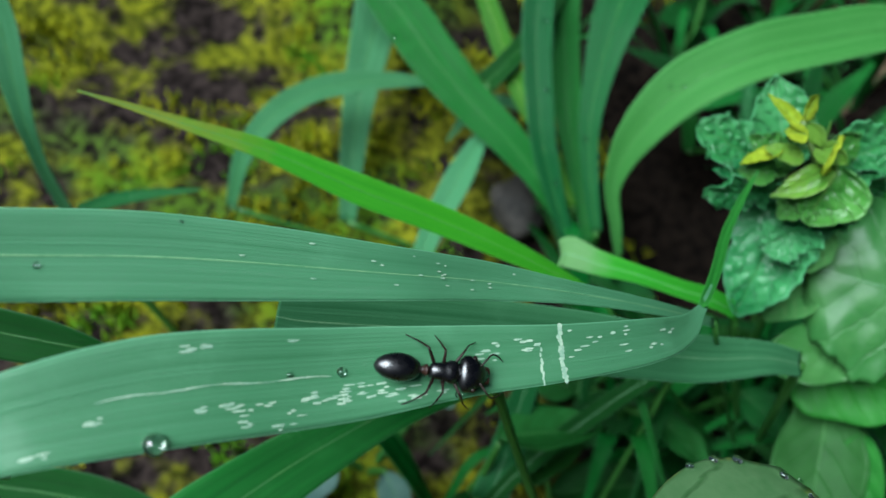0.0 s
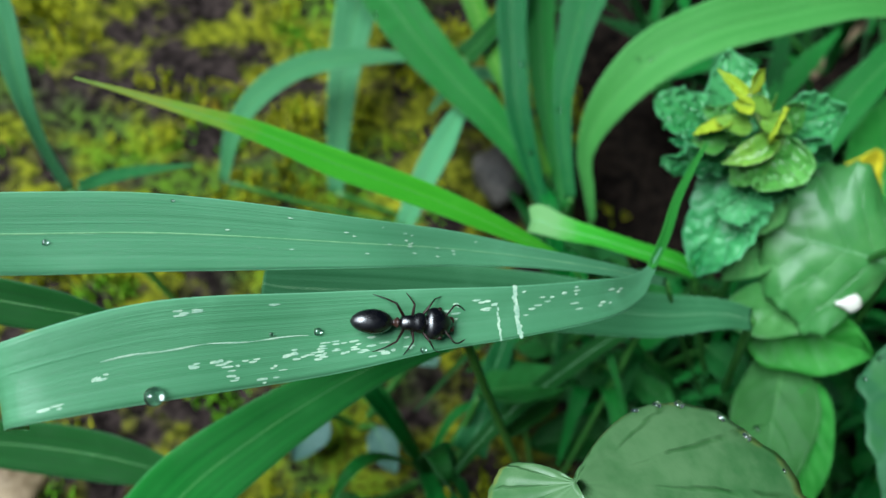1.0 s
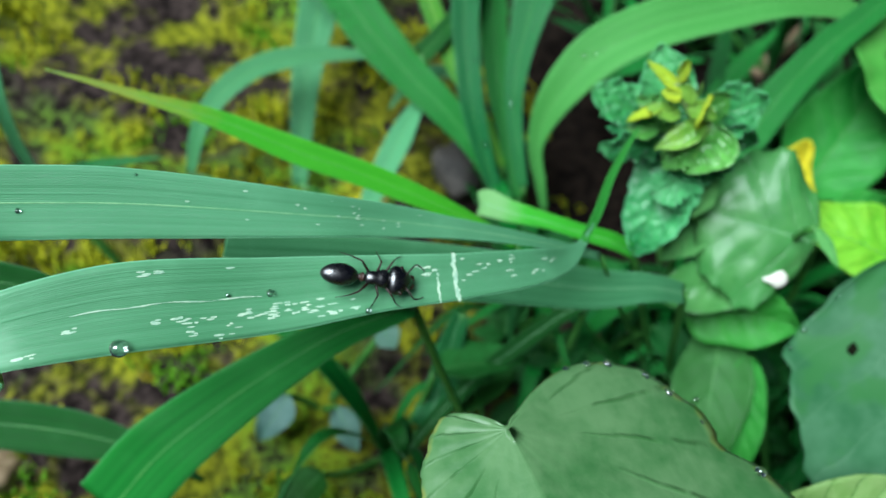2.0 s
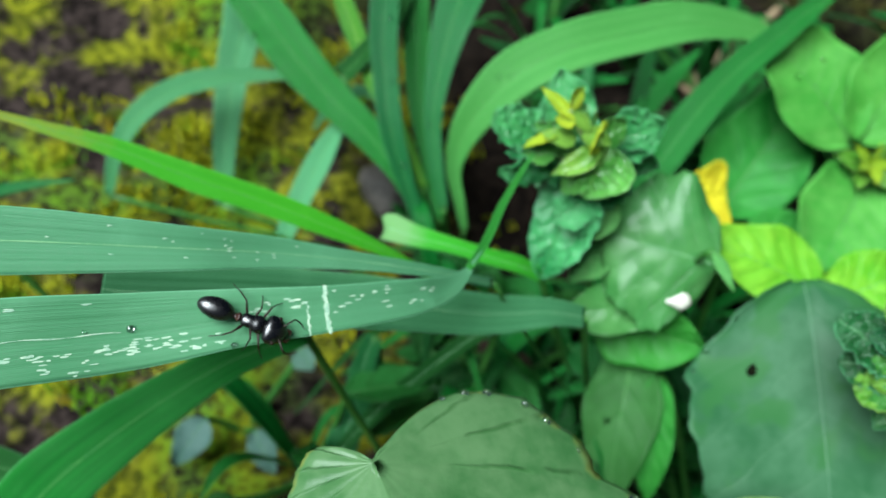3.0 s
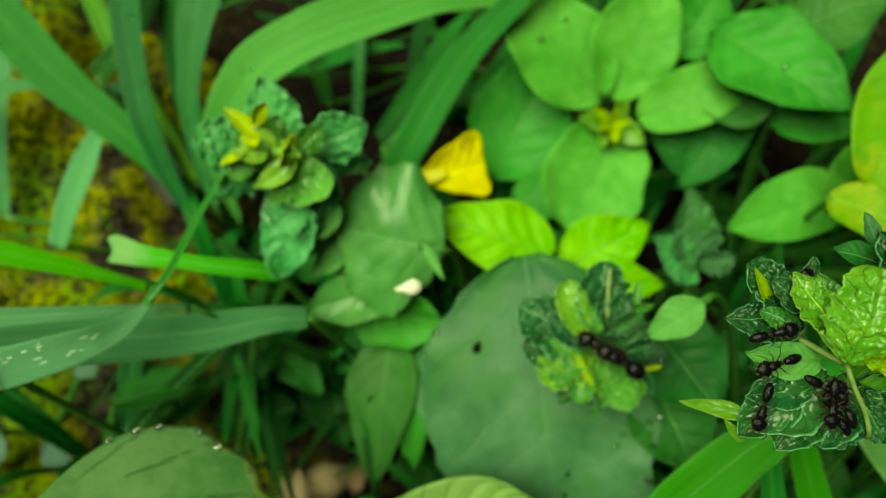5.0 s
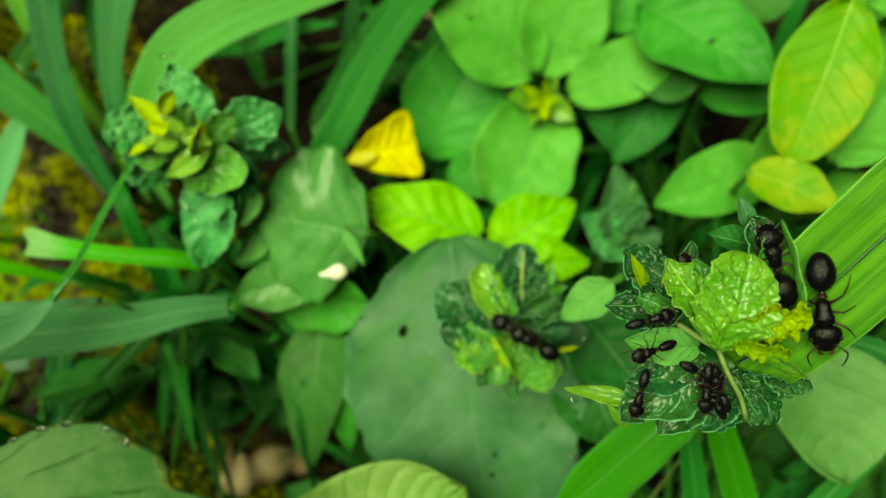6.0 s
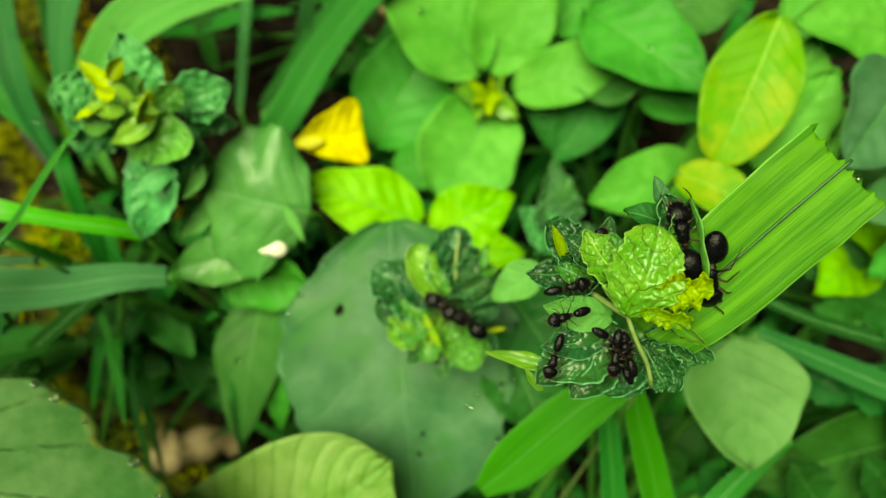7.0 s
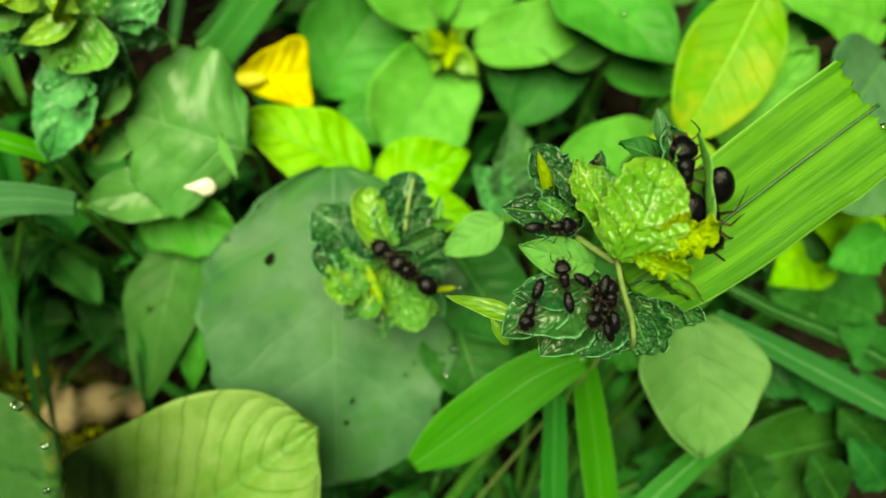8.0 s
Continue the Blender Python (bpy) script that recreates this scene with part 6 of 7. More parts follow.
# ---- places on the leaves ----
DROPS = [
    ((-0.01477, 0.04831, 0.15491), (0.39, -0.41, 0.82), 0.0009),
    ((-0.00035, 0.05478, 0.15077), (0.37, -0.57, 0.73), 0.00042),
    ((-0.00455, 0.05413, 0.15261), (0.43, -0.57, 0.70), 0.00026),
    ((0.00958, 0.05311, 0.14638), (0.27, -0.46, 0.85), 0.00035),
    ((-0.02281, 0.06251, 0.16179), (0.38, -0.43, 0.82), 0.0003),
    ((-0.01185, 0.06676, 0.16002), (0.34, -0.55, 0.76), 0.00015),
    ((0.01512, 0.15576, 0.11561), (0.09, -0.37, 0.93), 0.0005),
    ((0.04422, 0.14834, 0.11948), (-0.07, -0.56, 0.82), 0.0004),
    ((0.04218, 0.13704, 0.11158), (-0.07, -0.58, 0.81), 0.0004),
    ((0.04801, 0.12939, 0.10462), (-0.11, -0.67, 0.74), 0.0004),
    ((0.06220, 0.12679, 0.11644), (-0.26, -0.72, 0.64), 0.0004),
    ((0.04081, 0.12410, 0.09936), (-0.05, -0.77, 0.63), 0.0005),
    ((0.06436, 0.12611, 0.11669), (-0.31, -0.63, 0.71), 0.0003),
    ((0.10991, 0.03574, 0.09835), (-0.19, -0.41, 0.89), 0.0006),
    ((0.10648, 0.02733, 0.09442), (-0.48, -0.47, 0.74), 0.0005),
    ((0.10337, 0.03441, 0.09644), (-0.31, -0.43, 0.85), 0.0004),
    ((0.13145, 0.01725, 0.17319), (-0.25, -0.54, 0.80), 0.0004),
    ((0.06644, 0.06455, 0.08228), (-0.33, -0.53, 0.78), 0.0008),
    ((0.12396, 0.11555, 0.11226), (0.04, -0.70, 0.71), 0.0007),
    ((0.13026, 0.11749, 0.11427), (-0.06, -0.68, 0.73), 0.0006),
    ((0.16451, 0.08762, 0.11435), (-0.56, -0.27, 0.78), 0.0008),
]
BITES = [
    ((0.08668, 0.05748, 0.10286), (-0.24, -0.34, 0.91), 0.0008, 80),
    ((0.09087, 0.04856, 0.09995), (-0.21, -0.45, 0.87), 0.001, 20),
    ((0.09295, 0.04296, 0.09753), (-0.12, -0.48, 0.87), 0.00035, 10),
    ((0.09228, 0.04050, 0.09607), (-0.10, -0.47, 0.88), 0.0003, 40),
    ((0.09415, 0.03377, 0.09304), (-0.37, -0.52, 0.77), 0.0004, 70),
    ((0.09242, 0.03133, 0.09081), (-0.33, -0.46, 0.82), 0.0005, 0),
    ((0.08556, 0.04204, 0.09617), (-0.07, -0.54, 0.84), 0.0002, 0),
    ((0.10604, 0.03633, 0.09764), (-0.14, -0.35, 0.93), 0.0003, 30),
]


# ---- stones, twig and litter on the bank ----
stone((0.0546, 0.095, ground_z(0.0546, 0.095) + 0.003), (0.011, 0.008, 0.007), STONE, "brown stone half buried in damp soil", 1.3)
stone((0.0388, 0.1414, ground_z(0.0388, 0.1414) + 0.003), (0.008, 0.007, 0.006), STONE_GREY, "small grey stone on the mossy soil", 2.1)
stone((-0.0728, 0.0927, ground_z(-0.0728, 0.0927) + 0.003), (0.009, 0.007, 0.005), WOOD, "pinkish stone lying on the soil", 3.4)

skyw = plant('broadleaf_weed', on_ground(-0.004, 0.092), 'small leaves low over the moss, coloured with bluish sky sheen', 'weed')
Leaf(skyw, (-0.0096, 0.0902, 0.0714), (-0.0170, 0.0835, 0.0677), 0.0071, (-0.21, -0.67, 0.71), LEAF_SKY_SHEEN, shape='ovate', quilt=0.01, seed=1.0, stalk=skyw.location)
Leaf(skyw, (-0.0002, 0.0855, 0.0706), (0.0025, 0.0769, 0.0666), 0.0057, (-0.01, -0.71, 0.70), LEAF_SKY_SHEEN, shape='ovate', quilt=0.01, seed=2.0, stalk=skyw.location)
Leaf(skyw, (0.0120, 0.0960, 0.0804), (0.0139, 0.0911, 0.0793), 0.0057, (-0.01, -0.71, 0.70), LEAF_SKY_SHEEN, shape='ovate', quilt=0.01, seed=3.0, stalk=skyw.location)
settle(skyw)


def twig(ends, radius, label, seed):
    a, b = (np.array((x, y, ground_z(x, y) + radius * 0.8)) for x, y in ends)
    s = np.linspace(0, 1, 15)
    pts = [a * (1 - q) + b * q + np.array((0.0012 * math.sin(q * 7 + seed), 0.0010 * math.cos(q * 5 + seed), 0.0016 * math.sin(q * 3.1))) for q in s]
    ob = tube("twig", pts, [radius * (1.1 - 0.5 * q + 0.12 * math.sin(q * 19 + seed)) for q in s], WOOD, sides=10)
    return tagged(ob, label, "twig")


twig(((0.1300, 0.166), (0.1700, 0.186)), 0.0022, "pale pinkish dead twig on dark soil", 1.0)
twig(((0.040, 0.0675), (0.058, 0.0645)), 0.0050, "pale weathered piece of wood on the soil", 2.0)


# ---- shaded undergrowth ----
def undergrowth(place, seed, leafy):
    rnd = random.Random(seed)
    e = plant("undergrowth_clump", place, "shaded thin grass and small leaves near the soil", "undergrowth", "undergrowth clumps")
    o = np.array(place)
    for i in range(8):
        ang, reach, high = rnd.uniform(0, 6.28), rnd.uniform(0.012, 0.032), rnd.uniform(0.018, 0.040)
        d = np.array((math.cos(ang), math.sin(ang), 0))
        w = rnd.uniform(0.0016, 0.0036)
        tip = o + d * reach * 1.5 + np.array((0, 0, high * rnd.uniform(0.4, 0.9)))
        mid = o + d * reach * 0.7 + np.array((0, 0, high))
        low = o + d * reach * 0.2 + np.array((0, 0, high * 0.5))
        Blade(e, [(*o, w * 0.5), (*low, w), (*mid, w), (*tip, 0.0004)], (-d[0] * 0.6, -d[1] * 0.6 - 0.2, 0.8), rnd.choice((GRASS_MID, GRASS_DEEP_SHADE, GRASS_MID, GRASS_DEEP_SHADE)),
              None, 0.1, nu=7, per=7, seed=seed + i)
    for i in range(leafy):
        ang, reach = rnd.uniform(0, 6.28), rnd.uniform(0.006, 0.018)
        d = np.array((math.cos(ang), math.sin(ang), 0))
        base = o + d * reach + np.array((0, 0, rnd.uniform(0.010, 0.030)))
        size = rnd.uniform(0.010, 0.020)
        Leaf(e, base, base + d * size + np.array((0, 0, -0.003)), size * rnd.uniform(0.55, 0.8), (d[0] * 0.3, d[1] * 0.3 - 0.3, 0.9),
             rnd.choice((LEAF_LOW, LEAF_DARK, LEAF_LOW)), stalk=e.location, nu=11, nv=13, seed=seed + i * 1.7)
    return settle(e)


UNDER = [(0.086, 0.074), (0.078, 0.046), (0.094, 0.088), (0.104, 0.100), (0.120, 0.118), (0.150, 0.105), (0.160, 0.125),
         (0.182, 0.095), (0.205, 0.080), (0.120, 0.050), (0.150, 0.050), (0.175, 0.050), (0.200, 0.040), (0.150, 0.015), (0.180, 0.010),
         (0.120, 0.010), (0.100, 0.000), (0.075, 0.015), (0.140, -0.015), (0.170, -0.020), (0.215, 0.005), (0.098, 0.034), (0.095, 0.045), (0.008, 0.078), (0.090, 0.018), (0.084, 0.030),
         (0.092, 0.066), (0.110, 0.080), (0.135, 0.085), (0.125, 0.140), (0.150, 0.140), (0.185, 0.120), (0.210, 0.110), (0.225, 0.060),
         (0.165, 0.075), (0.190, 0.070), (0.130, 0.035), (0.160, 0.032), (0.185, 0.028), (0.105, 0.022), (0.125, -0.005), (0.155, -0.005), (0.085, 0.000), (0.190, -0.010), (0.135, 0.165), (0.165, 0.160), (0.195, 0.145), (0.090, 0.180), (0.120, 0.185), (0.046, 0.090), (0.061, 0.096), (0.100, 0.060), (0.067, 0.076), (0.043, 0.102), (0.074, 0.091), (0.112, 0.064)]
sorts = [undergrowth(on_ground(*UNDER[i]), 11 + 3 * i, (2, 4, 5, 3)[i]) for i in range(4)]
for i, (ux, uy) in enumerate(UNDER[4:]):
    copy_thing(sorts[i % 4], pose(*on_ground(ux, uy), 0, 0, 47 * i))


# ---- marks on the leaves ----
def lens(p, along, across, up, a, b, sides, rnd):
    return [tuple(p + along * (a * math.cos(c) * rnd.uniform(0.8, 1.15)) + across * (b * math.sin(c) * rnd.uniform(0.7, 1.2)) + up) for c in
            [2 * math.pi * i / sides for i in range(sides)]]


def feeding_scars():
    """Bleached dashes that lie along the veins of the ant's blade, two bars across it and a pale streak on its middle."""
    rnd = random.Random(5)
    verts, faces = [], []

    def dash(v, u, a, b, sides=8):
        p, n, t, s = ant_blade.at(v, u)
        q = lens(p, t, s, n * 0.00005, a, b, sides, rnd)
        faces.append(tuple(range(len(verts), len(verts) + len(q))))
        verts.extend(q)

    for v, u, dv, du, count in ((0.301, -0.40, 0.010, 0.06, 9), (0.323, -0.70, 0.020, 0.30, 18), (0.371, -0.40, 0.033, 0.19, 34),
                                (0.494, 0.30, 0.033, 0.35, 18), (0.581, 0.25, 0.030, 0.55, 13), (0.293, 0.70, 0.010, 0.14, 6),
                                (0.336, 0.70, 0.003, 0.08, 2), (0.236, -0.30, 0.010, 0.06, 4), (0.213, -0.75, 0.005, 0.04, 3),
                                (0.421, -0.60, 0.030, 0.19, 10), (0.659, 0.20, 0.03, 0.5, 6)):
        for i in range(count):
            dash(v + rnd.uniform(-dv, dv), max(-0.93, min(0.93, u + rnd.uniform(-du, du))), rnd.uniform(0.00020, 0.00062), rnd.uniform(0.00007, 0.00014))
    for i in range(16):
        dash(0.5438 + rnd.uniform(-0.0012, 0.0012), -0.95 + 1.9 * i / 15, rnd.uniform(0.00022, 0.00042), 0.00026)
        if i % 2 or i < 9:
            dash(0.5238 + rnd.uniform(-0.001, 0.001), -0.95 + 1.3 * i / 15, rnd.uniform(0.00010, 0.00018), 0.00022)
    for i in range(40):
        dash(0.246 + 0.108 * i / 39, 0.02 * math.sin(i * 0.4), rnd.uniform(0.00025, 0.00052), 0.000035 + 0.000045 * math.sin(i * 0.33) ** 2)
    me = mesh_object("scarring", verts, faces, SCAR, ant_blade.ob, "bleached white feeding scars")
    me["kind"] = "stuff"


def small_marks():
    rnd = random.Random(8)
    verts, faces = [], []
    for v0, v1, count in ((0.40, 0.62, 16), (0.30, 0.42, 4)):
        for i in range(count):
            p, n, t, s = upper_blade.at(rnd.uniform(v0, v1), rnd.uniform(-0.5, 0.75))
            q = lens(p, t, s, n * 0.0002, rnd.uniform(0.00012, 0.0003), 0.00007, 7, rnd)
            faces.append(tuple(range(len(verts), len(verts) + len(q))))
            verts.extend(q)
    me = mesh_object("scarring", verts, faces, SCAR, upper_blade.ob, "few pale scars")
    me["kind"] = "stuff"


feeding_scars()
small_marks()


def bite(owner, root, place, normal, size, turn):
    """A small dark bitten pit in a leaf."""
    bm = bmesh.new()
    bmesh.ops.create_uvsphere(bm, u_segments=12, v_segments=6, radius=1.0)
    for v in bm.verts:
        v.co = Vector((v.co.x * size * 1.5, v.co.y * size, v.co.z * 0.00014)) * (1 + 0.25 * noise.noise(v.co * 1.5 + Vector((turn, 0, 0))))
    ob = part("bite_mark", bm, PIT, owner.ob)
    m = Vector(normal).to_track_quat("Z", "Y").to_matrix().to_4x4()
    ob.matrix_basis = Matrix.Translation(place) @ m @ pose(0, 0, 0, 0, 0, turn)


for place, normal, size, turn in BITES:
    bite(big_leaf, pitted, place, normal, size, turn)

bm = bmesh.new()
bmesh.ops.create_icosphere(bm, subdivisions=3, radius=1.0)
for v in bm.verts:
    x = v.co.x
    v.co = Vector((x * 0.0020 + (0.0012 * max(0, x) ** 3), v.co.y * 0.0015 * (1 - 0.55 * max(0, x)), v.co.z * 0.0004)) * (1 + 0.12 * noise.noise(v.co * 2.5))
spot = part("bird_dropping", bm, SPOT_WHITE)
spot_at, spot_up = (Vector(q) for q in spot_leaf.at(0.22, 0.68))
spot.matrix_basis = Matrix.Translation(spot_at + spot_up * 0.0005) @ spot_up.to_track_quat("Z", "Y").to_matrix().to_4x4() @ pose(0, 0, 0, 0, 0, 160)
tagged(spot, "white dropping splashed on a green leaf", "dropping")


# ---- water ----
def droplet(place, normal, radius):
    bm = bmesh.new()
    bmesh.ops.create_uvsphere(bm, u_segments=20, v_segments=12, radius=radius)
    for v in bm.verts:
        v.co.z = v.co.z * (0.85 if v.co.z > 0 else 0.30)
    ob = part("water_droplet", bm, WATER)
    ob.matrix_basis = Matrix.Translation(Vector(place) + Vector(normal) * radius * 0.28) @ Vector(normal).to_track_quat("Z", "Y").to_matrix().to_4x4()
    return tagged(ob, "clear round water droplet on a leaf", "droplet", "water droplets")


for place, normal, radius in DROPS:
    droplet(place, normal, radius)
for v, u, radius in ((0.30, 1.0, 0.0004), (0.40, 1.0, 0.0006), (0.47, 1.0, 0.0004), (0.58, 1.0, 0.0007), (0.66, 1.0, 0.0005), (0.78, 1.0, 0.0006), (0.12, -1.0, 0.0004), (0.22, -1.0, 0.0005), (0.30, -1.0, 0.0004), (0.5, 0.55, 0.0004), (0.62, 0.7, 0.0003)):
    droplet(*(tuple(q) for q in big_leaf.at(v, u * 0.96)), radius)
for th, q, radius in ((118, 0.95, 0.0006), (112, 0.95, 0.0007), (108, 0.95, 0.0008), (98, 0.95, 0.0007), (90, 0.95, 0.0008), (68, 0.96, 0.0010), (80, 0.95, 0.0004), (60, 0.95, 0.0006), (54, 0.95, 0.0005)):
    droplet(*heart_leaf.rim(th, q), radius * 0.72)


# ---- ants ----
FLAT = 0.76


def loft(name, stations, material, parent, label="", sides=18, mm=0.001):
    """A rounded body along x through stations of (x, z, half width, half height)."""
    st = spline(stations, 4 * len(stations))
    verts, faces = [], []
    for x, z, ry, rz in st:
        for i in range(sides):
            c = 2 * math.pi * i / sides
            verts.append((x * mm, max(ry, 0.01) * math.cos(c) * mm, (z + max(rz, 0.01) * math.sin(c)) * mm * FLAT))
    for k in range(len(st) - 1):
        for i in range(sides):
            j = (i + 1) % sides
            faces.append((k * sides + i, k * sides + j, (k + 1) * sides + j, (k + 1) * sides + i))
    faces += [tuple(range(sides))[::-1], tuple(range((len(st) - 1) * sides, len(st) * sides))]
    return mesh_object(name, verts, faces, material, parent, label)


def limb(name, joints, radii, material, parent, mm, origin):
    pts = spline([tuple((np.array(j) - origin) * (mm, mm, mm * FLAT)) for j in joints], 4 * len(joints) - 3)
    return tube(name, pts, np.interp(np.linspace(0, 1, len(pts)), np.linspace(0, 1, len(radii)), np.array(radii) * mm), material, parent, sides=7)


def build_ant(scale, label, group="", fat=1.0, shell=ANT_SHELL):
    """A black ant that looks along x; its feet stand on z = 0."""
    mm = 0.001 * scale
    e = new("ant")
    tagged(e, label, "ant", group)
    loft("gaster", [(-5.55, 1.5, 0.1, 0.1), (-5.3, 1.6, 0.62 * fat, 0.6 * fat), (-4.6, 1.75, 1.12 * fat, 1.05 * fat), (-3.5, 1.85, 1.36 * fat, 1.25 * fat), (-2.5, 1.8, 1.14 * fat, 1.1 * fat), (-1.85, 1.6, 0.62, 0.6), (-1.6, 1.45, 0.2, 0.2)],
         shell, e, "glossy black gaster", mm=mm)
    loft("waist", [(-1.75, 1.4, 0.2, 0.2), (-1.45, 1.45, 0.32, 0.3), (-1.15, 1.6, 0.5, 0.52), (-0.9, 1.4, 0.32, 0.3), (-0.65, 1.35, 0.25, 0.25)], ANT_JOINT if shell is ANT_SHELL else ANT_LIMB, e, "narrow waist node", mm=mm)
    loft("thorax", [(-0.95, 1.4, 0.1, 0.1), (-0.75, 1.5, 0.58, 0.5), (-0.2, 1.65, 0.72, 0.68), (0.35, 1.75, 0.76, 0.7), (0.9, 1.8, 0.98, 0.78), (1.4, 1.75, 0.86, 0.65), (1.75, 1.65, 0.4, 0.36), (1.9, 1.65, 0.1, 0.1)],
         shell, e, "narrow black thorax", mm=mm)
    head = loft("head", [(1.55, 1.65, 0.3, 0.3), (1.7, 1.66, 1.05, 0.68), (2.1, 1.7, 1.48, 0.95), (2.75, 1.66, 1.50, 1.0), (3.35, 1.55, 1.22, 0.85), (3.9, 1.38, 0.78, 0.55), (4.15, 1.3, 0.35, 0.25)],
                shell, e, "broad glossy black head", mm=mm)
    for sgn in (-1, 1):
        bm = bmesh.new()
        bmesh.ops.create_uvsphere(bm, u_segments=12, v_segments=8, radius=0.24 * mm)
        bmesh.ops.translate(bm, verts=bm.verts, vec=Vector((2.9, sgn * 1.30, 1.92 * FLAT)) * mm)
        part("eye", bm, ANT_LIMB, head)
        zero = np.zeros(3)
        limb("mandible", [(3.9, sgn * 0.55, 1.25), (4.35, sgn * 0.55, 1.1), (4.5, sgn * 0.15, 1.05)], (0.22, 0.16, 0.05), ANT_JOINT, head, mm, zero)
        limb("antenna", [(3.35, sgn * 0.55, 1.95), (3.8, sgn * 1.2, 2.3), (4.3, sgn * 1.75, 2.3), (5.0, sgn * 1.7, 1.6), (5.7, sgn * 1.35, 0.9)], (0.10, 0.09, 0.09, 0.09, 0.05), ANT_LIMB, e, mm, zero)
    legs = []
    for root, knee, ankle, toe in (((1.15, 0.5, 1.15), (1.9, 1.9, 1.9), (2.5, 2.5, 0.5), (3.2, 2.9, 0.05)),
                                   ((0.35, 0.5, 1.05), (0.45, 1.7, 1.9), (0.25, 2.5, 0.6), (-0.1, 3.1, 0.05)),
                                   ((-0.35, 0.45, 1.05), (-1.2, 1.8, 2.0), (-2.0, 2.4, 0.8), (-3.1, 2.9, 0.05))):
        for sgn in (-1, 1):
            r, k, a, t = (np.array((q[0], q[1] * sgn, q[2])) for q in (root, knee, ankle, toe))
            leg = limb("leg", [r, r * 0.7 + k * 0.3 + (0, 0, 0.1), k], (0.14, 0.16, 0.10), ANT_LIMB, e, mm, r)
            r_mm = r * (mm, mm, mm * FLAT)
            leg.matrix_basis = pose(*r_mm)
            limb("tibia", [k, (k + a) / 2, a], (0.10, 0.09, 0.07), ANT_LIMB, leg, mm, r)
            limb("tarsus", [a, (a + t) / 2 + (0, 0, -0.05), t], (0.06, 0.05, 0.03), ANT_LIMB, leg, mm, r)
            legs.append((leg, tuple(r_mm), sgn))
    return e, legs


def stand(place, ahead, up):
    """The pose of an ant whose body's middle is at a place, with its head and its back turned these ways."""
    x = Vector(ahead).normalized()
    y = Vector(up).cross(x).normalized()
    z = x.cross(y)
    m = Matrix((x, y, z)).transposed().to_4x4()
    return Matrix.Translation(place) @ m


walker, walker_legs = build_ant(1.08, "glossy black ant walking along a scarred grass blade", "ants", 0.86)
guard, guard_legs = build_ant(0.95, "black ant clinging beside a yellow-green curled leaf", "ants", 1.02, ANT_DULL)
small, small_legs = build_ant(0.50, "small black ant feeding on a crumpled shoot", "ants", 0.72, ANT_DULL)
middling, middling_legs = build_ant(0.82, "black ant sunk among crumpled leaves", "ants", 1.15, ANT_DULL)
MID = 0.0016


def lifted(place, up, scale=0.46, sink=0.0006):
    return tuple(Vector(place) - Vector(up).normalized() * (MID * scale * 1.25 + sink))


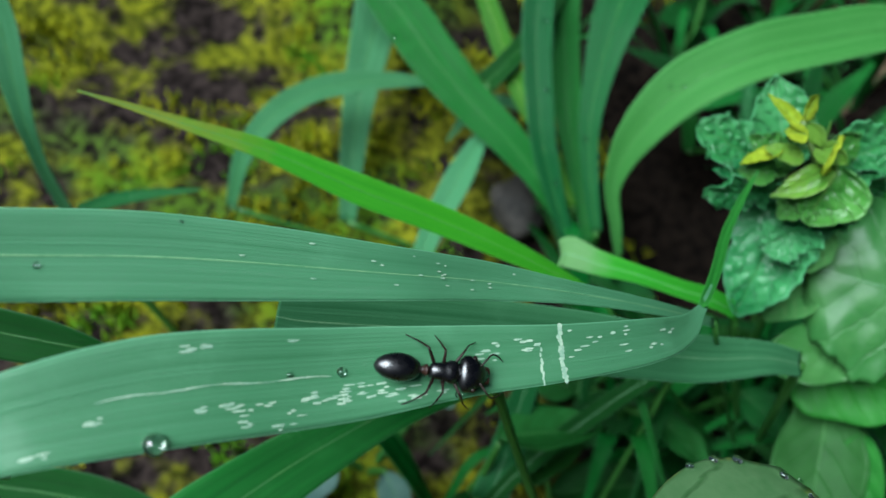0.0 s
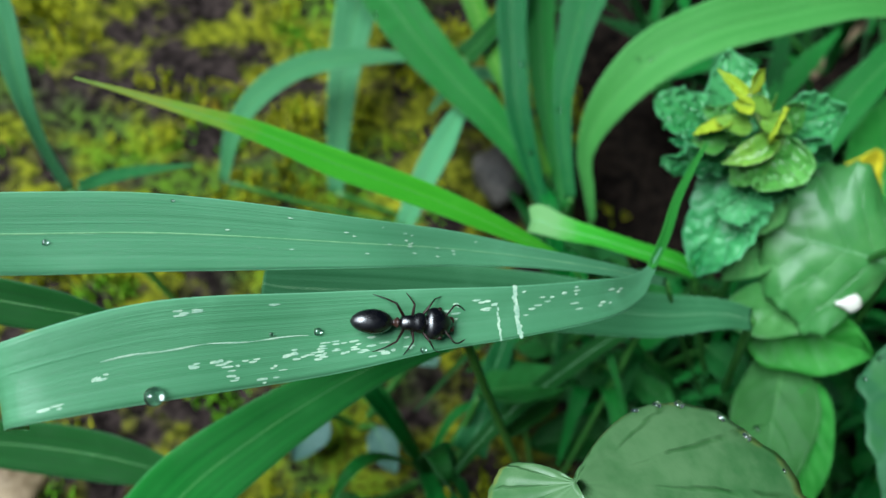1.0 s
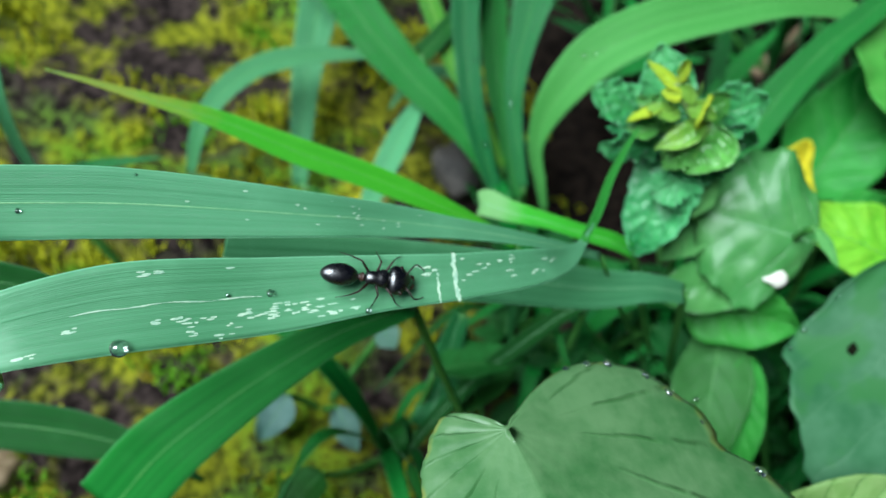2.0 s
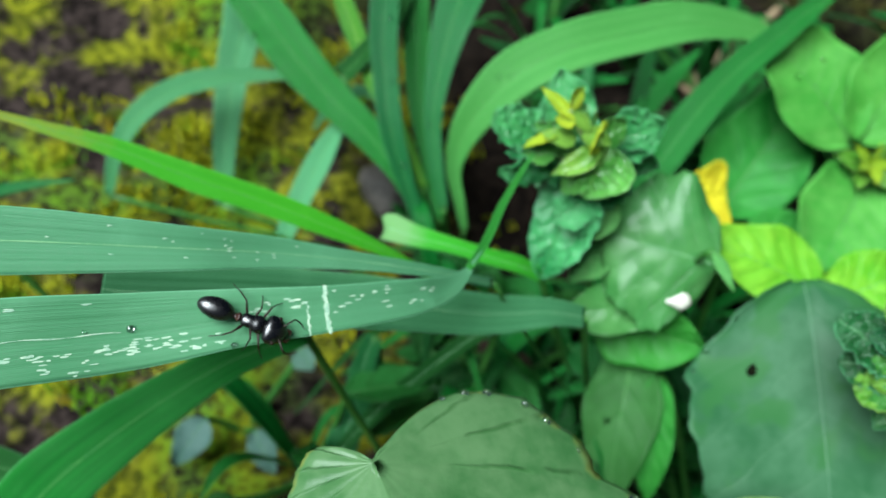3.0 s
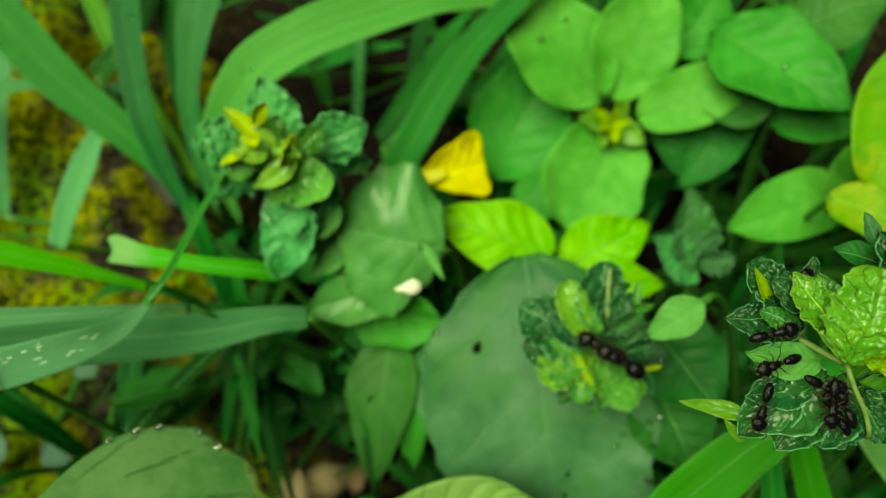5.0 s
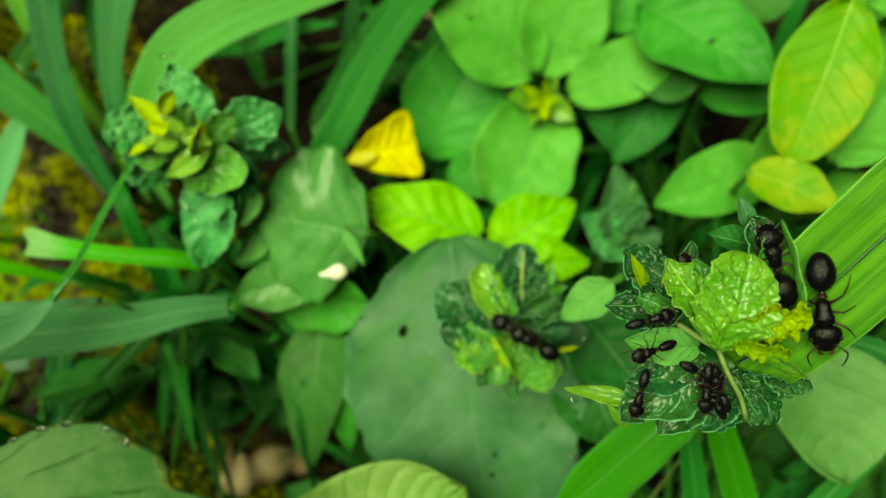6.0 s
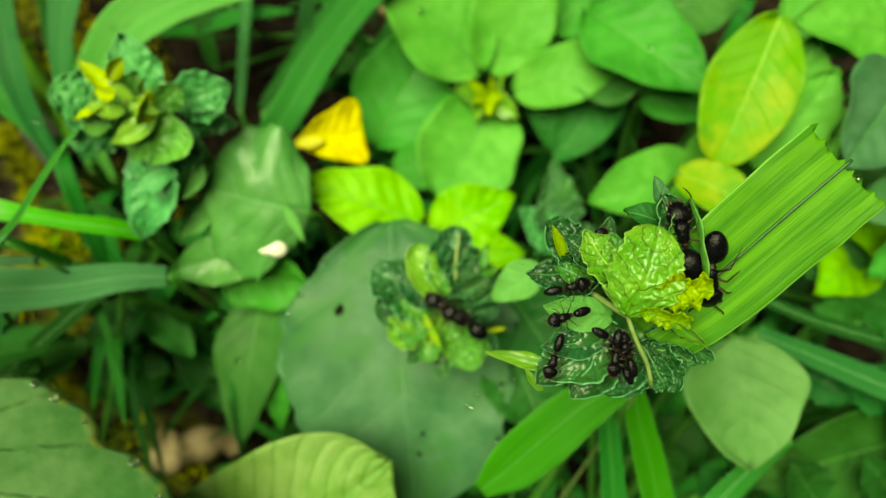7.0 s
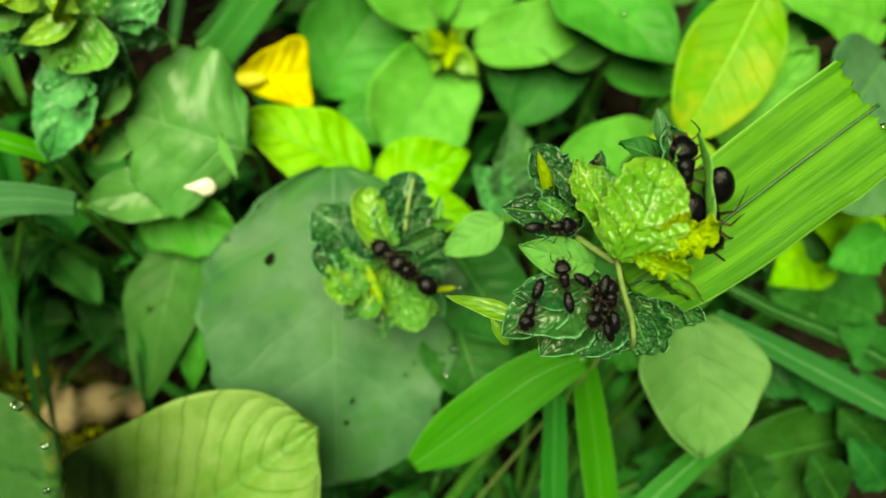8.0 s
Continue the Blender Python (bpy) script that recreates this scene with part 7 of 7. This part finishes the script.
FEEDERS = [
    [(0, (0.1078, 0.0235, 0.1648), (0.81, 0.39, 0.44), (-0.22, -0.48, 0.85)), (7, (0.1078, 0.0235, 0.1648), (0.81, 0.39, 0.44), (-0.22, -0.48, 0.85)),
     (8, (0.1079, 0.0235, 0.1648), (0.86, 0.31, 0.40), (-0.22, -0.48, 0.85))],
    [(0, (0.1036, 0.0201, 0.1639), (0.97, -0.18, 0.16), (-0.22, -0.48, 0.85)), (7, (0.1036, 0.0201, 0.1639), (0.97, -0.18, 0.16), (-0.22, -0.48, 0.85)),
     (8, (0.1037, 0.0200, 0.1638), (0.96, -0.25, 0.11), (-0.22, -0.48, 0.85))],
    [(0, (0.1018, 0.0174, 0.1634), (-1.00, 0.00, 0.07), (-0.22, -0.48, 0.85)), (7.0, (0.1018, 0.0174, 0.1634), (-1.00, 0.00, 0.07), (-0.22, -0.48, 0.85)),
     (7.5, (0.1027, 0.0170, 0.1624), (-0.70, 0.65, 0.30), (-0.26, -0.46, 0.85)), (8, (0.1033, 0.0154, 0.1617), (0.05, 0.80, 0.40), (-0.31, -0.44, 0.84))],
    [(0, (0.0998, 0.0147, 0.1603), (-0.55, -0.65, -0.52), (-0.22, -0.48, 0.85)), (7, (0.0998, 0.0147, 0.1603), (-0.55, -0.65, -0.52), (-0.22, -0.48, 0.85)),
     (8, (0.1001, 0.0145, 0.1602), (-0.52, -0.68, -0.52), (-0.22, -0.48, 0.85))],
    [(0, (0.1053, 0.0123, 0.1618), (-0.39, -0.75, -0.53), (-0.22, -0.48, 0.85)), (7, (0.1053, 0.0123, 0.1618), (-0.39, -0.75, -0.53), (-0.22, -0.48, 0.85)),
     (8, (0.1053, 0.0125, 0.1619), (-0.48, -0.70, -0.52), (-0.22, -0.48, 0.85))],
    [(0, (0.1067, 0.0125, 0.1616), (-0.02, 0.87, 0.49), (-0.22, -0.48, 0.85)), (7, (0.1067, 0.0125, 0.1616), (-0.02, 0.87, 0.49), (-0.22, -0.48, 0.85)),
     (8, (0.1068, 0.0125, 0.1616), (0.09, 0.86, 0.51), (-0.22, -0.48, 0.85))],
    [(0, (0.1064, 0.0124, 0.1599), (-0.20, 0.85, 0.48), (-0.22, -0.48, 0.85)), (8, (0.1064, 0.0124, 0.1599), (-0.12, 0.86, 0.49), (-0.22, -0.48, 0.85))],
    [(0, (0.1061, 0.0140, 0.1616), (0.60, -0.60, -0.30), (-0.22, -0.48, 0.85)), (8, (0.1061, 0.0140, 0.1616), (0.66, -0.55, -0.28), (-0.22, -0.48, 0.85))],
    [(0, (0.0632, 0.0913, 0.1290), (0.57, 0.58, 0.58), (-0.08, -0.66, 0.75)), (8, (0.0632, 0.0913, 0.1290), (0.60, 0.55, 0.58), (-0.08, -0.66, 0.75))],
]
feeders = [small] + [copy_thing(small, pose(0, 0, 0)) for i in range(len(FEEDERS) - 1)]
pair = [middling] + [copy_thing(middling, pose(0, 0, 0)) for i in range(2)]
PAIR = [
    [(0, (0.1014, 0.0381, 0.1248), (-0.63, 0.73, 0.25), (-0.22, -0.48, 0.85)), (7, (0.1014, 0.0381, 0.1248), (-0.63, 0.73, 0.25), (-0.22, -0.48, 0.85)),
     (8, (0.1016, 0.0382, 0.1249), (-0.63, 0.74, 0.25), (-0.22, -0.48, 0.85))],
    [(0, (0.0998, 0.0410, 0.1248), (-0.64, 0.73, 0.24), (-0.22, -0.48, 0.85)), (7, (0.0998, 0.0410, 0.1248), (-0.64, 0.73, 0.24), (-0.22, -0.48, 0.85)),
     (8, (0.0999, 0.0411, 0.1249), (-0.59, 0.76, 0.28), (-0.22, -0.48, 0.85))],
    [(0, (0.1147, 0.0194, 0.1688), (0.08, 0.86, 0.51), (-0.22, -0.48, 0.85)), (7, (0.1147, 0.0194, 0.1688), (0.08, 0.86, 0.51), (-0.22, -0.48, 0.85)),
     (8, (0.1147, 0.0194, 0.1688), (0.10, 0.86, 0.51), (-0.22, -0.48, 0.85))],
]
GUARD = [(0, (0.1180, 0.0150, 0.1649), (-0.26, -0.81, -0.53), (-0.46, -0.53, 0.71)),
         (6.5, (0.1180, 0.0150, 0.1649), (-0.26, -0.81, -0.53), (-0.46, -0.53, 0.71)),
         (7, (0.1173, 0.0167, 0.1651), (-0.06, -0.43, -0.90), (-0.46, -0.53, 0.71)),
         (7.5, (0.1170, 0.0169, 0.1652), (-0.11, -0.39, -0.91), (-0.46, -0.53, 0.71)),
         (8, (0.1174, 0.0171, 0.1654), (0.03, -0.42, -0.91), (-0.46, -0.53, 0.71))]


# the walker on its blade: seconds, then how far along and across its gaster and its head are
TRAIL = [(0, 0.3960, 0.05, 0.4561, -0.40), (1, 0.4010, 0.15, 0.4586, -0.15), (1.5, 0.4010, 0.20, 0.4586, -0.05), (1.7, 0.4060, 0.30, 0.4662, 0.05), (2.8, 0.4361, 0.45, 0.4887, -0.55),
         (3, 0.4320, 0.35, 0.4850, -0.65), (3.5, 0.4411, 0.10, 0.4987, -0.62), (4, 0.4500, 0.10, 0.5113, -0.50), (4.5, 0.4680, -0.20, 0.5320, -0.60), (5.2, 0.4900, -0.10, 0.5550, -0.10),
         (6.5, 0.5300, 0.00, 0.5950, 0.00), (8, 0.5600, 0.00, 0.6250, 0.00)]


def on_blade(v0, u0, v1, u1):
    g, n0, _, _ = ant_blade.at(v0, u0)
    h, n1, _, _ = ant_blade.at(v1, u1)
    up = unit(n0 + n1)
    mid = (g * 0.48 + h * 0.52)
    return stand(tuple(mid - unit(h - g) * -0.0002 + up * 0.00015), tuple(h - g), tuple(up))


def motions():
    walk(walker, [(t, on_blade(*q)) for t, *q in TRAIL])
    for i, (leg, r, sgn) in enumerate(walker_legs):
        rows = []
        for j in range(33):
            t = j * 0.25
            pace = 1.0 if 1.5 < t < 5.0 else 0.45
            swing = 13 * pace * math.sin(t * 7.5 + (math.pi if (i + i // 2) % 2 else 0.0) + 0.6 * i)
            rows.append((t, pose(*r, 4 * pace * sgn * math.sin(t * 7.5 + i), 0, swing)))
        walk(leg, rows)
    walk(guard, [(t, stand(lifted(p, up, 0.95, -0.0022), ahead, up)) for t, p, ahead, up in GUARD])
    for ob, rows in zip(feeders, FEEDERS):
        walk(ob, [(t, stand(lifted(p, up), ahead, up)) for t, p, ahead, up in rows])
    for ob, rows in zip(pair, PAIR):
        walk(ob, [(t, stand(lifted(p, up, 0.78, -0.0002), ahead, up)) for t, p, ahead, up in rows])


motions()
